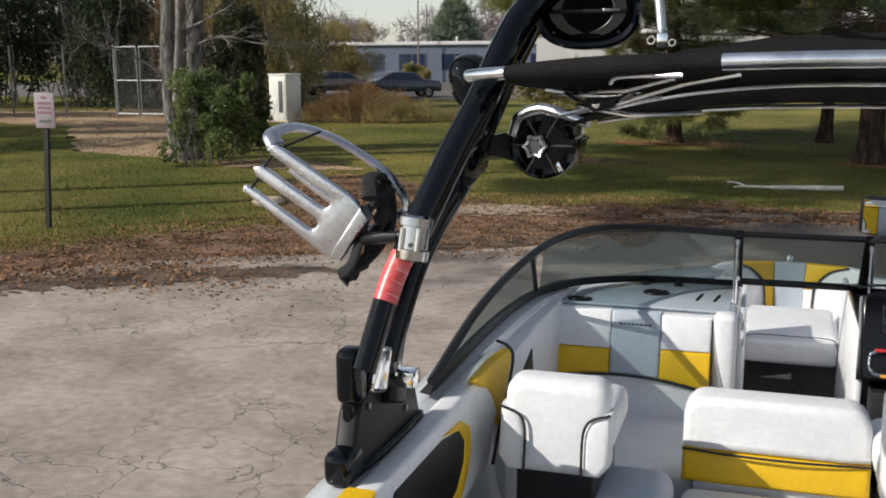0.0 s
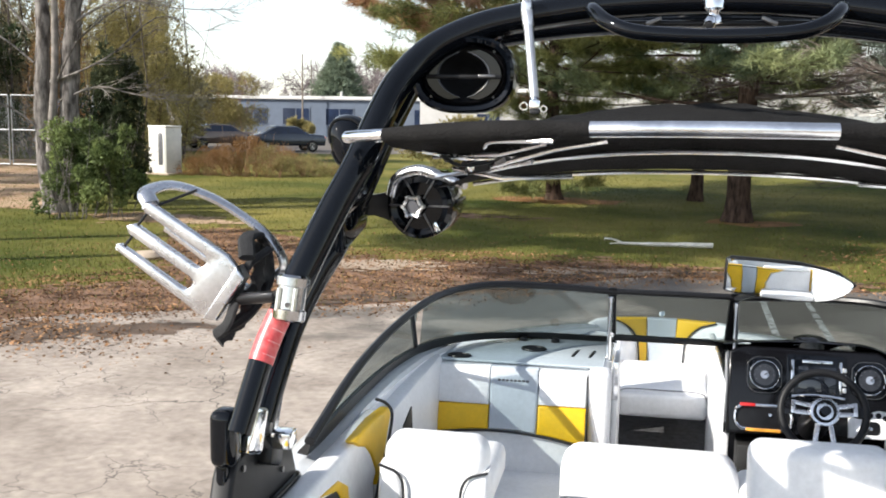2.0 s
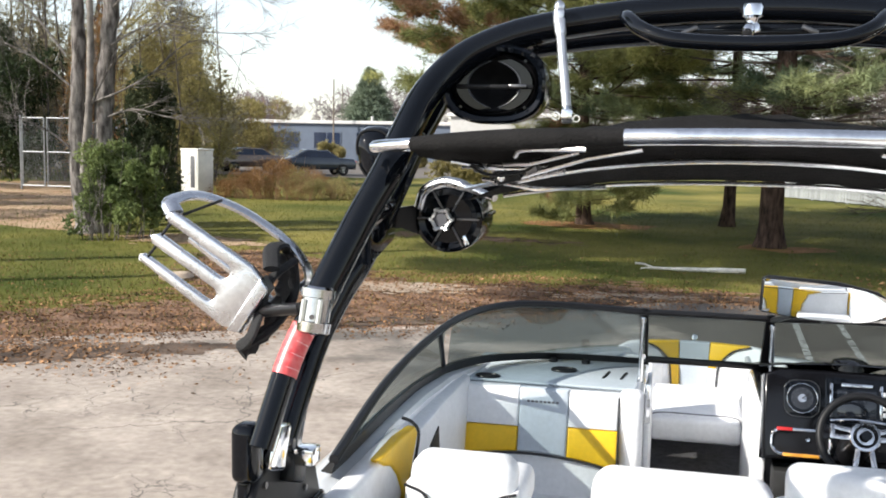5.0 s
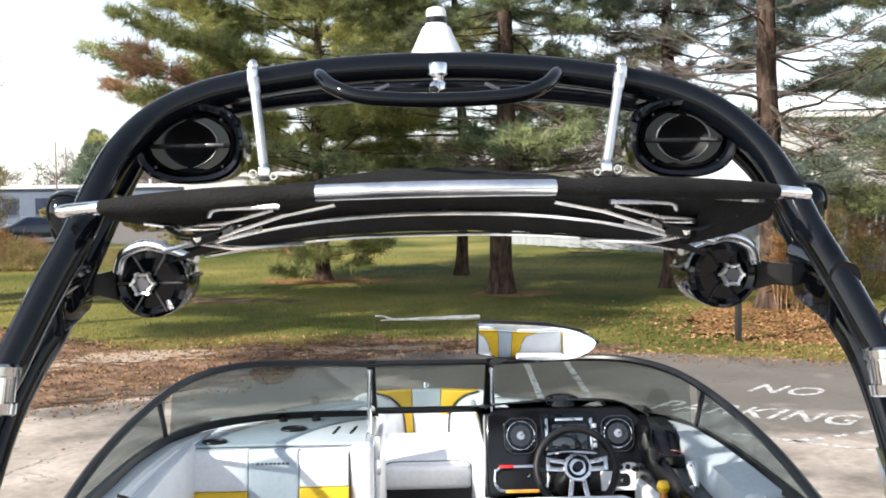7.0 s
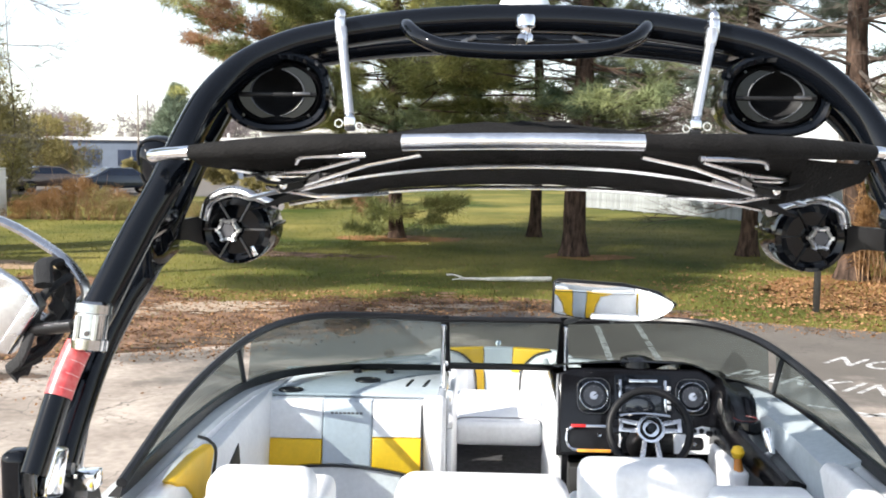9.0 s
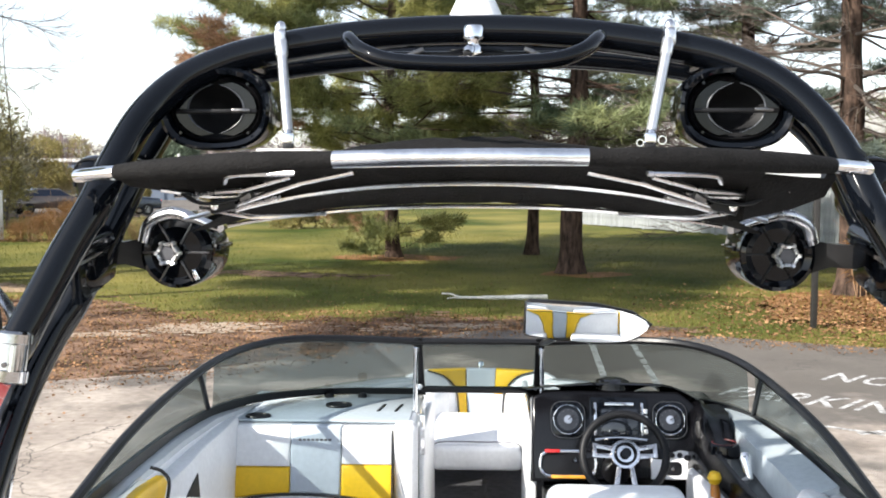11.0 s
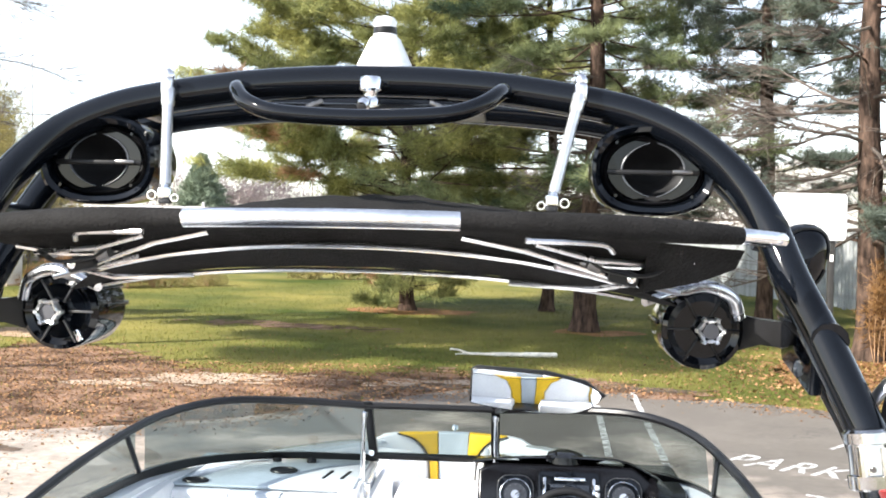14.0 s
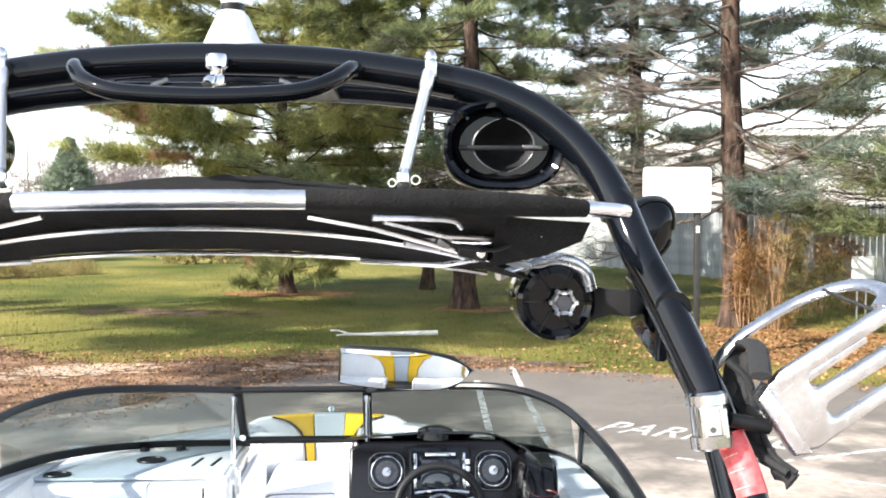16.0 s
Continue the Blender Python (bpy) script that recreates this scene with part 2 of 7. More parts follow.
def prism(outline, depth, bevel=0.0, seg=2):
    """Extrudes a flat outline (x, z), in the plane y = 0, to y = depth, with rounded rims."""
    bm = bmesh.new()
    lo = [bm.verts.new((x, 0, z)) for x, z in outline]
    f = bm.faces.new(lo)
    ext = bmesh.ops.extrude_face_region(bm, geom=[f])
    for v in ext["geom"]:
        if isinstance(v, bmesh.types.BMVert):
            v.co.y = depth
    bmesh.ops.recalc_face_normals(bm, faces=bm.faces[:])
    if bevel:
        edges = [e for e in bm.edges if abs(e.verts[0].co.y - e.verts[1].co.y) < 1e-6]
        bmesh.ops.bevel(bm, geom=edges, offset=bevel, segments=seg, profile=0.5, affect="EDGES")
    bm.verts.index_update()
    out = [v.co.copy() for v in bm.verts], [[v.index for v in g.verts] for g in bm.faces]
    bm.free()
    return out


def lathe(profile, n=24, axis="z", at=(0, 0, 0)):
    """Turns a profile of (radius, height) about an axis through at."""
    rings = []
    for r, h in profile:
        ring = []
        for k in range(n):
            a = 2 * math.pi * k / n
            p = Vector((r * math.cos(a), r * math.sin(a), h))
            if axis == "y":
                p = Vector((p.x, p.z, -p.y))
            if axis == "x":
                p = Vector((p.z, p.y, -p.x))
            ring.append(p + Vector(at))
        rings.append(ring)
    return loft(rings)


def disc_outline(rx, rz, power=2.0, n=32):
    """A superellipse outline."""
    out = []
    for k in range(n):
        a = 2 * math.pi * k / n
        c, s = math.cos(a), math.sin(a)
        out.append((rx * math.copysign(abs(c) ** (2 / power), c), rz * math.copysign(abs(s) ** (2 / power), s)))
    return out


def rounded_rect(w, h, r, n=5):
    out = []
    for cx, cz, a0 in ((w / 2 - r, h / 2 - r, 0), (-w / 2 + r, h / 2 - r, 90), (-w / 2 + r, -h / 2 + r, 180), (w / 2 - r, -h / 2 + r, 270)):
        for k in range(n + 1):
            a = radians(a0 + 90 * k / n)
            out.append((cx + r * math.cos(a), cz + r * math.sin(a)))
    return out


# ---- the boat ----
def lerp_table(table, y):
    ys = [q[0] for q in table]
    return [float(np.interp(y, ys, [q[k] for q in table])) for k in range(1, len(table[0]))]


# stations: y, half beam at the sheer, height of the sheer, half beam of the cockpit's inner edge
STATIONS = [(-3.5, 1.14, 1.70, 0.98), (-2.0, 1.20, 1.71, 1.06), (0.0, 1.25, 1.72, 1.11), (1.0, 1.25, 1.725, 1.12), (1.8, 1.22, 1.70, 1.08),
            (2.5, 1.08, 1.61, 0.92), (3.0, 0.93, 1.545, 0.72), (3.6, 0.70, 1.47, 0.50), (4.1, 0.45, 1.385, 0.24), (4.5, 0.22, 1.285, 0.05), (4.7, 0.04, 1.265, 0.01)]
YS = [-3.5, -2.8, -2.0, -1.2, -0.4, 0.2, 0.7, 1.2, 1.6, 2.0, 2.3, 2.6, 2.9, 3.2, 3.5, 3.8, 4.1, 4.35, 4.55, 4.7]

boat = thing("motorboat", (0, 0, 0.35), "white open-bow motorboat with yellow and grey vinyl on a trailer", "boat")


def hull_rings():
    rings = []
    for y in YS:
        b, s, i = lerp_table(STATIONS, y)
        rise = max(0.0, (y - 1.5) / 3.2) ** 2
        rings.append([(0, y, min(0.52 + 0.75 * rise, s - 0.12)), (b * 0.45, y, min(0.62 + 0.68 * rise, s - 0.115)), (b * 0.86, y, min(0.85 + 0.46 * rise, s - 0.105)), (b * 0.97, y, min(1.18 + 0.2 * rise, s - 0.09)),
                      (b, y, s - 0.08), (b + 0.012, y, s - 0.06), (b + 0.012, y, s - 0.03), (b, y, s - 0.012)])
    return rings


half = loft(hull_rings(), closed=False)
flip = mirrored(half)
n = len(half[0])
part("hull", join(half, flip), GELCOAT, boat)
tr = hull_rings()[0]
part("transom", loft([[(x, y, z) for x, y, z in tr], [(-x, y, z) for x, y, z in tr]], closed=False), GELCOAT, boat)


def gunwale_rings(a, b_):
    rings = []
    for y in [a] + [q for q in YS if a < q < b_] + [b_]:
        b, s, i = lerp_table(STATIONS, y)
        rings.append([(b, y, s - 0.012), (b - 0.012, y, s), (b - 0.06, y, s + 0.012), (i + 0.03, y, s + 0.012), (i + 0.006, y, s + 0.004), (i, y, s - 0.015)])
    return rings


g = loft(gunwale_rings(-3.5, 4.7), closed=False)
part("gunwale", join(g, mirrored(g)), GELCOAT, boat)
liner = []
for y in [q for q in YS if q < 4.5]:
    b, s, i = lerp_table(STATIONS, y)
    low = 0.95 if y < 2.4 else 1.02
    liner.append([(i, y, s - 0.015), (i - 0.015, y, s - 0.12), (i - 0.03, y, 1.25), (max(0.02, i - 0.10), y, low)])
g = loft(liner, closed=False)
part("liner", join(g, mirrored(g)), WHITE_VINYL, boat)
part("cockpit_floor", box(-1.05, 1.05, -3.45, 2.45, 0.90, 0.952), CARPET, boat, "dark grey carpeted cockpit floor")
part("bow_floor", box(-0.7, 0.7, 2.45, 4.2, 0.96, 1.02), CARPET, boat)
part("bow_bulkhead", box(-0.06, 0.06, 4.25, 4.6, 1.0, 1.24), GELCOAT, boat)

# bolster pads on the inside of the gunwale
PAD = [(-2.6, 1.735), (0.45, 1.742), (0.66, 1.735), (0.70, 1.70), (0.62, 1.60), (0.52, 1.52), (0.42, 1.40), (-2.6, 1.40)]
TIP = [(0.24, 1.757), (0.50, 1.760), (0.69, 1.742), (0.725, 1.712), (0.64, 1.60), (0.55, 1.50), (0.52, 1.57), (0.46, 1.64), (0.39, 1.69), (0.30, 1.72)]
RECESS = [(-0.60, 1.50), (-0.50, 1.70), (-0.10, 1.690), (0.06, 1.660), (0.12, 1.605), (0.105, 1.54), (0.03, 1.475), (-0.25, 1.44)]
RIM = [(-0.10, 1.700), (0.08, 1.685), (0.175, 1.635), (0.195, 1.56), (0.15, 1.48), (0.07, 1.43), (-0.12, 1.415), (-0.12, 1.44), (0.03, 1.475), (0.105, 1.54), (0.12, 1.605), (0.06, 1.660)]
AFTTIP = [(-1.05, 1.757), (-0.62, 1.757), (-0.72, 1.70), (-1.05, 1.70)]


def side_prism(outline, x, depth, bevel):
    geo = prism(outline, depth, bevel, 3)
    return [Vector((x - v.y, v.x, v.z)) for v in geo[0]], geo[1]


for s, name in ((1, "port"), (-1, "starboard")):
    sets = []
    for nm, outline, x, d, bev, m in (("bolster_pad", PAD, -1.035, 0.08, 0.02, WHITE_VINYL), ("bolster_tip", TIP, -1.027, 0.04, 0.012, YELLOW_VINYL),
                                      ("speaker_recess", RECESS, -1.030, 0.02, 0.004, DARK_HOLE), ("recess_rim", RIM, -1.028, 0.03, 0.004, YELLOW_VINYL),
                                      ("bolster_band", AFTTIP, -1.027, 0.09, 0.012, YELLOW_VINYL)):
        if s < 0 and nm != "bolster_pad":
            continue
        geo = side_prism(outline, x, d, bev)
        part(nm, geo if s > 0 else mirrored(geo), m, boat)
p = [(-1.025, 0.44, 1.40), (-1.023, 0.54, 1.52), (-1.023, 0.64, 1.60), (-1.025, 0.725, 1.70), (-1.05, 0.735, 1.74), (-1.09, 0.73, 1.757)]
part("piping", tube(curve(p), 0.006, 6), PIPING, boat)
part("side_pocket", side_prism([(0.92, 1.40), (0.98, 1.58), (1.12, 1.62), (1.16, 1.42)], -1.04, 0.02, 0.003), DARK_HOLE, boat)
part("side_panel", box(-1.12, -1.045, 0.72, 1.78, 1.05, 1.685, 0.02), WHITE_VINYL, boat)
part("side_panel", box(1.045, 1.12, 0.72, 1.6, 1.05, 1.70, 0.02), WHITE_VINYL, boat)
ledge = loft([[(1.05, 1.90, 1.72), (1.10, 1.86, 1.725), (1.10, 1.86, 1.60), (1.05, 1.90, 1.60)], [(1.035, 1.60, 1.752), (1.125, 1.58, 1.745), (1.125, 1.58, 1.55), (1.035, 1.60, 1.55)], [(1.005, 1.30, 1.752), (1.14, 1.28, 1.755), (1.14, 1.28, 1.5), (1.005, 1.30, 1.5)], [(1.03, 0.90, 1.735), (1.15, 0.90, 1.757), (1.15, 0.90, 1.45), (1.03, 0.90, 1.45)], [(1.04, 0.62, 1.72), (1.15, 0.62, 1.757), (1.15, 0.62, 1.42), (1.04, 0.62, 1.42)]])
part("side_ledge", ledge, DECK_GREY, boat)

# port console with the lounge's backrest
port_console = part("port_console", box(-1.10, -0.265, 1.80, 2.40, 0.95, 1.655, 0.03, 3), GELCOAT, boat, "pale console with drink holders")
part("console_top", box(-1.09, -0.30, 1.79, 2.36, 1.650, 1.664, 0.006), DECK_GREY, port_console)
part("console_post", box(-0.365, -0.262, 1.715, 1.83, 0.95, 1.662, 0.03, 3), WHITE_VINYL, port_console)


def cup(x, y, z, rx, ry, parent, mname=DARK_HOLE):
    ring = [(x + rx * 1.18 * math.cos(2 * math.pi * k / 28), y + ry * 1.18 * math.sin(2 * math.pi * k / 28), z + 0.004) for k in range(28)]
    part("cup_ring", tube(ring + ring[:1], 0.006, 6), BLACK_SATIN, parent)
    wall = [[(x + rx * f * math.cos(2 * math.pi * k / 28), y + ry * f * math.sin(2 * math.pi * k / 28), h) for k in range(28)] for f, h in ((1.1, z + 0.003), (0.95, z + 0.0045), (0.5, z + 0.0048))]
    part("cup_holder", loft(wall), mname, parent)


cup(-0.648, 2.055, 1.664, 0.048, 0.040, port_console)
cup(-0.975, 1.83, 1.664, 0.044, 0.030, port_console)
for x in (-0.72, -0.56):
    part("hatch_knob", lathe([(0.022, 0), (0.022, 0.012), (0.015, 0.02), (0.0005, 0.021)], 14, at=(x, 2.24, 1.664)), BLACK_SATIN, port_console)
for x in (-0.445, -0.365):
    part("vent_slot", box(x - 0.007, x + 0.007, 1.95, 2.09, 1.660, 1.668, 0.003, turn=(0, 0, -8)), BLACK_SATIN, port_console)

lounge = thing("lounge_seat", (-0.7, 1.55, 0.952), "white lounge seat with grey centre and yellow backrest panels", "seat")


def leaned(x, z, proud=0.0):
    return (x, 1.735 + (z - 1.5) * 0.22 - proud, z)


def panel(points, proud, thick, bevel, material, parent, name, label=""):
    """A padded panel on the sloping backrest, from its corners (x, z)."""
    geo = prism(points, thick, bevel, 3)
    return part(name, ([Vector((v.x, 1.735 + (v.z - 1.5) * 0.22 - proud + v.y, v.z)) for v in geo[0]], geo[1]), material, parent, label)


def arc_z(x):
    return 1.318 + 0.050 * (1 - ((x + 0.76) / 0.40) ** 2)


def strip(x0, x1, top, bottom):
    xs = [x0 + (x1 - x0) * k / 6 for k in range(7)]
    return [(x, bottom(x)) for x in xs] + [(x, top(x)) for x in reversed(xs)]


panel(strip(-1.058, -0.812, lambda x: 1.648, lambda x: 1.475), 0.03, 0.06, 0.012, WHITE_VINYL, lounge, "backrest_panel")
panel(strip(-0.588, -0.368, lambda x: 1.640, lambda x: 1.487), 0.03, 0.06, 0.012, WHITE_VINYL, lounge, "backrest_panel")
panel(strip(-0.810, -0.590, lambda x: 1.647, arc_z), 0.032, 0.06, 0.012, GREY_VINYL, lounge, "backrest_panel", "grey vinyl centre panel")
panel(strip(-1.058, -0.812, lambda x: 1.473, arc_z), 0.030, 0.06, 0.010, YELLOW_VINYL, lounge, "backrest_panel", "yellow vinyl panel")
panel(strip(-0.588, -0.368, lambda x: 1.485, arc_z), 0.030, 0.06, 0.010, YELLOW_VINYL, lounge, "backrest_panel", "yellow vinyl panel")
panel(strip(-1.058, -0.368, lambda x: arc_z(x) - 0.004, lambda x: 1.08), 0.012, 0.06, 0.01, WHITE_VINYL, lounge, "lower_back")
part("piping", tube([leaned(-1.058 + 0.69 * k / 16, arc_z(-1.058 + 0.69 * k / 16) - 0.003, 0.034) for k in range(17)], 0.006, 6), PIPING, lounge)
part("piping", tube([leaned(-0.368, z, 0.03) for z in (1.63, 1.5, 1.34)], 0.003, 6), PIPING, lounge)
for k in range(8):
    x = -0.775 + 0.0185 * k
    part("stitched_mark", box(x, x + 0.0135, *[1.735 + 0.092 * 0.22 - 0.0345, 1.735 + 0.092 * 0.22 - 0.031], 1.586, 1.596, 0.001, 1), GREY_PRINT, lounge)
part("seat_cushion", box(-1.05, -0.38, 1.05, 1.70, 1.06, 1.19, 0.035, 3), WHITE_VINYL, lounge)
part("seat_base", box(-1.04, -0.40, 1.07, 1.68, 0.952, 1.07, 0.01), GELCOAT, lounge)

# walk-through and bow seating
filler = thing("bow_cushion", (0, 2.9, 1.19), "white padded cushion bridging the bow walkway", "cushion")
part("top_pad", box(-0.262, 0.235, 2.68, 3.36, 1.215, 1.335, 0.04, 4), WHITE_VINYL, filler)
part("front_pad", box(-0.25, 0.225, 2.64, 2.74, 1.185, 1.318, 0.03, 3), WHITE_VINYL, filler)
part("piping", tube(curve([(-0.245, 2.665, 1.20), (-0.243, 2.655, 1.30), (-0.205, 2.672, 1.332), (0.0, 2.668, 1.336), (0.18, 2.672, 1.332), (0.218, 2.655, 1.30), (0.220, 2.665, 1.20)]), 0.0035, 6), GREY_PRINT, filler, "thin dark piping")
part("walkway_side", box(0.222, 0.25, 1.65, 2.70, 0.96, 1.66, 0.01), WHITE_VINYL, boat)
part("walkway_side", box(-0.262, -0.235, 1.84, 2.70, 0.96, 1.60, 0.01), WHITE_VINYL, boat)
bow_seat = thing("front_bench", (0, 3.95, 1.02), "grey and white bow backrest with two yellow panels", "seat")


def level(x, z):
    """The backrest's upper edge keeps level although its wings come aft."""
    return z - (0.024 - 0.13 * min(abs(x), 0.36)) * (z - 1.15) / 0.33


def bow_panel(points, material, name, label="", proud=0.0):
    geo = prism(points, 0.07, 0.012, 3)
    return part(name, ([Vector((v.x, 4.0 - proud + v.y + (v.z - 1.3) * 0.12 - abs(v.x) * 0.55, level(v.x, v.z))) for v in geo[0]], geo[1]), material, bow_seat, label)


bow_panel([(-0.085, 1.15), (0.085, 1.15), (0.095, 1.478), (-0.095, 1.478)], GREY_VINYL, "backrest_panel", "grey vinyl centre panel")
for s in (1, -1):
    q = [(0.088, 1.15 if s < 0 else 1.315), (0.135, 1.15 if s < 0 else 1.315), (0.155, 1.345), (0.23, 1.43), (0.335, 1.462), (0.10, 1.478)]
    bow_panel([(s * x, z) for x, z in (q if s > 0 else reversed(q))], YELLOW_VINYL, "backrest_panel", "yellow vinyl panel")
    if s > 0:
        bow_panel([(0.088, 1.15), (0.135, 1.15), (0.142, 1.31), (0.088, 1.31)], WHITE_VINYL, "backrest_panel")
    q = [(0.14, 1.15), (0.44, 1.15), (0.50, 1.42), (0.42, 1.455), (0.341, 1.462), (0.236, 1.428), (0.162, 1.343)]
    bow_panel([(s * x, z) for x, z in (q if s > 0 else reversed(q))], WHITE_VINYL, "backrest_panel")
    part("side_cushion", box(min(s * 0.30, s * 0.62), max(s * 0.30, s * 0.62), 2.75, 3.75, 1.15, 1.42, 0.05, 3, turn=(0, 0, s * 14)), WHITE_VINYL, bow_seat)
    part("piping", tube(curve([(s * 0.138, 3.895, 1.16), (s * 0.158, 3.91, level(0.158, 1.34)), (s * 0.233, 3.88, level(0.233, 1.43)), (s * 0.338, 3.825, level(0.338, 1.464))]), 0.006, 6), PIPING, bow_seat)
for k in range(6):
    part("stitched_mark", box(-0.06 + 0.02 * k, -0.046 + 0.02 * k, 4.003, 4.014, 1.372, 1.381), PIPING, bow_seat)
part("seat_base", box(-0.5, 0.5, 3.35, 3.95, 1.02, 1.16, 0.03, 3), WHITE_VINYL, bow_seat)
part("bow_deck", box(-0.16, 0.16, 4.06, 4.42, 1.24, 1.295, 0.02), GELCOAT, boat)
nav = thing("bow_light", (0, 4.12, 1.295), "small chrome bow light", "light")
part("light_base", lathe([(0.03, 0.0), (0.03, 0.015), (0.018, 0.02), (0.014, 0.145), (0.022, 0.150), (0.022, 0.185), (0.016, 0.195), (0.001, 0.20)], 14, at=(0, 4.12, 1.295)), CHROME, nav)

# windshield: top rail and base line, from the walk-through post aft along one side
TOP = curve([(0.29, 2.075, 1.965), (0.62, 2.02, 1.985), (0.88, 1.88, 1.998), (1.045, 1.62, 1.982), (1.120, 1.22, 1.940), (1.150, 0.70, 1.878), (1.130, 0.10, 1.795)], 6)
BASE = curve([(0.27, 2.32, 1.682), (0.66, 2.28, 1.690), (0.94, 2.08, 1.710), (1.10, 1.78, 1.730), (1.165, 1.35, 1.745), (1.172, 0.80, 1.760), (1.140, 0.10, 1.778)], 6)
shield = part("windshield", tube(TOP, 0.017, 8), BLACK_SATIN, boat, "black-framed tinted windshield")
part("frame_rail", mirrored(tube(TOP, 0.017, 8)), BLACK_SATIN, shield)


def sill(s):
    rings = []
    for a, b in zip(BASE, TOP):
        up = (b - a)
        out = Vector((a.x * 0.6, 0.25, 0)).normalized()
        h = min(0.016, up.length * 0.4)
        u = up.normalized()
        rings.append([a + out * 0.022 - u * 0.03, a + out * 0.010 + u * h, a - out * 0.010 + u * h, a - out * 0.022 - u * 0.03])
    geo = loft(rings)
    return geo if s > 0 else mirrored(geo)


for s in (1, -1):
    part("frame_sill", sill(s), BLACK_SATIN, shield)
    for a, b in ((0, 20), (21, 36)):
        geo = loft([[BASE[i], TOP[i]] for i in range(a, b + 1)], closed=False)
        pane = part("pane", geo if s > 0 else mirrored(geo), TINTED, shield, "tinted glass pane")
    geo = tube([BASE[20] + (BASE[21] - BASE[20]) * 0.5, TOP[22]], 0.011, 8)
    part("mullion", geo if s > 0 else mirrored(geo), BLACK_SATIN, shield)
    geo = box(0.262, 0.302, 2.06, 2.10, 1.678, 1.985, 0.008)
    geo = ([Vector((v.x, v.y + (1.97 - v.z) * 0.85, v.z)) for v in geo[0]], geo[1])
    part("post", geo if s > 0 else mirrored(geo), BLACK_SATIN, shield)
    geo = join(tube([(0.29, 1.985, 1.635), (0.285, 1.99, 1.935)], 0.0105, 10), lathe([(0.018, 0), (0.018, 0.03), (0.01, 0.034)], 10, at=(0.29, 1.985, 1.62)),
               lathe([(0.015, 0), (0.015, 0.02), (0.006, 0.024)], 10, at=(0.285, 1.99, 1.93)))
    part("support_strut", geo if s > 0 else mirrored(geo), CHROME, shield, "chrome support strut")
part("door_rail", tube([(-0.29, 2.075, 1.965), (0.29, 2.075, 1.965)], 0.015, 8), BLACK_SATIN, shield)
part("door_rail", box(-0.275, 0.275, 2.29, 2.33, 1.677, 1.705, 0.006), BLACK_SATIN, shield)
pane = part("door_pane", ([(-0.27, 2.31, 1.697), (0.27, 2.31, 1.697), (0.28, 2.075, 1.965), (-0.28, 2.075, 1.965)], [[0, 1, 2, 3]]), TINTED, shield, "tinted walk-through window")
for x in (-0.285, 0.272):
    part("latch", lathe([(0.014, 0), (0.014, 0.012), (0.008, 0.018), (0.001, 0.019)], 12, "y", at=(x, 2.25, 1.715)), CHROME, shield)
part("hinge_clip", box(-0.26, -0.235, 1.83, 1.845, 1.50, 1.68, 0.004), CHROME, shield)

# helm
helm = part("helm_console", box(0.225, 1.10, 1.66, 2.36, 0.96, 1.69, 0.03, 3), DASH_BLACK, boat, "black helm console")


def face_y(z):
    return 1.55 + (z - 1.66) * 0.30


def on_dash(geo, x, z, proud=0.0):
    """Lays geometry built about the origin, facing -y, on the sloping dash."""
    m = Matrix.Translation((x, face_y(z) - proud, z)) @ Euler((math.atan(-0.30), 0, 0)).to_matrix().to_4x4()
    return moved(geo, m)


outline = [(-0.335, -0.185), (0.30, -0.165), (0.345, 0.02), (0.345, 0.13), (0.27, 0.187), (-0.27, 0.187), (-0.332, 0.16)]
part("dash_panel", on_dash(prism(outline, 0.16, 0.015, 3), 0.557, 1.665), DASH_BLACK, helm, "black dash panel")
cowl = [[(0.20, 1.60 + d, 1.845 + h), (0.34, 1.595 + d, 1.862 + h), (0.50, 1.59 + d, 1.872 + h * 1.6), (0.64, 1.59 + d, 1.872 + h * 1.6), (0.80, 1.595 + d, 1.860 + h), (0.93, 1.58 + d, 1.80 + h)] for d, h in ((0, 0), (0.02, 0.004), (0.2, -0.035), (0.5, -0.10), (0.72, -0.145))]
part("dash_cowl", loft([curve(r, 4) for r in cowl], closed=False), DASH_BLACK, helm, "black dash cowl")
part("cowl_hump", lathe([(0.075, -0.02), (0.07, 0.008), (0.045, 0.018), (0.001, 0.022)], 20, at=(0.565, 1.68, 1.862)), DASH_BLACK, helm)
# starboard pod with drink holder and throttle
pod = loft([curve([(x, y, z) for x, z in q], 3) for y, q in (
    (1.70, ((0.83, 1.40), (0.885, 1.775), (0.96, 1.768), (1.04, 1.735), (1.04, 1.40))), (1.54, ((0.83, 1.38), (0.88, 1.775), (0.965, 1.77), (1.035, 1.735), (1.03, 1.38))),
    (1.43, ((0.84, 1.38), (0.885, 1.755), (0.96, 1.75), (1.015, 1.72), (1.015, 1.38))), (1.385, ((0.85, 1.37), (0.885, 1.71), (0.96, 1.715), (1.01, 1.68), (1.015, 1.37))),
    (1.28, ((0.86, 1.36), (0.895, 1.655), (0.99, 1.66), (1.03, 1.63), (1.02, 1.36))), (1.08, ((0.88, 1.32), (0.92, 1.625), (1.01, 1.635), (1.05, 1.61), (1.03, 1.32))),
    (0.80, ((0.90, 1.28), (0.95, 1.60), (1.03, 1.61), (1.06, 1.56), (1.04, 1.28))))])
part("throttle_pod", pod, DASH_BLACK, helm, "black side pod")
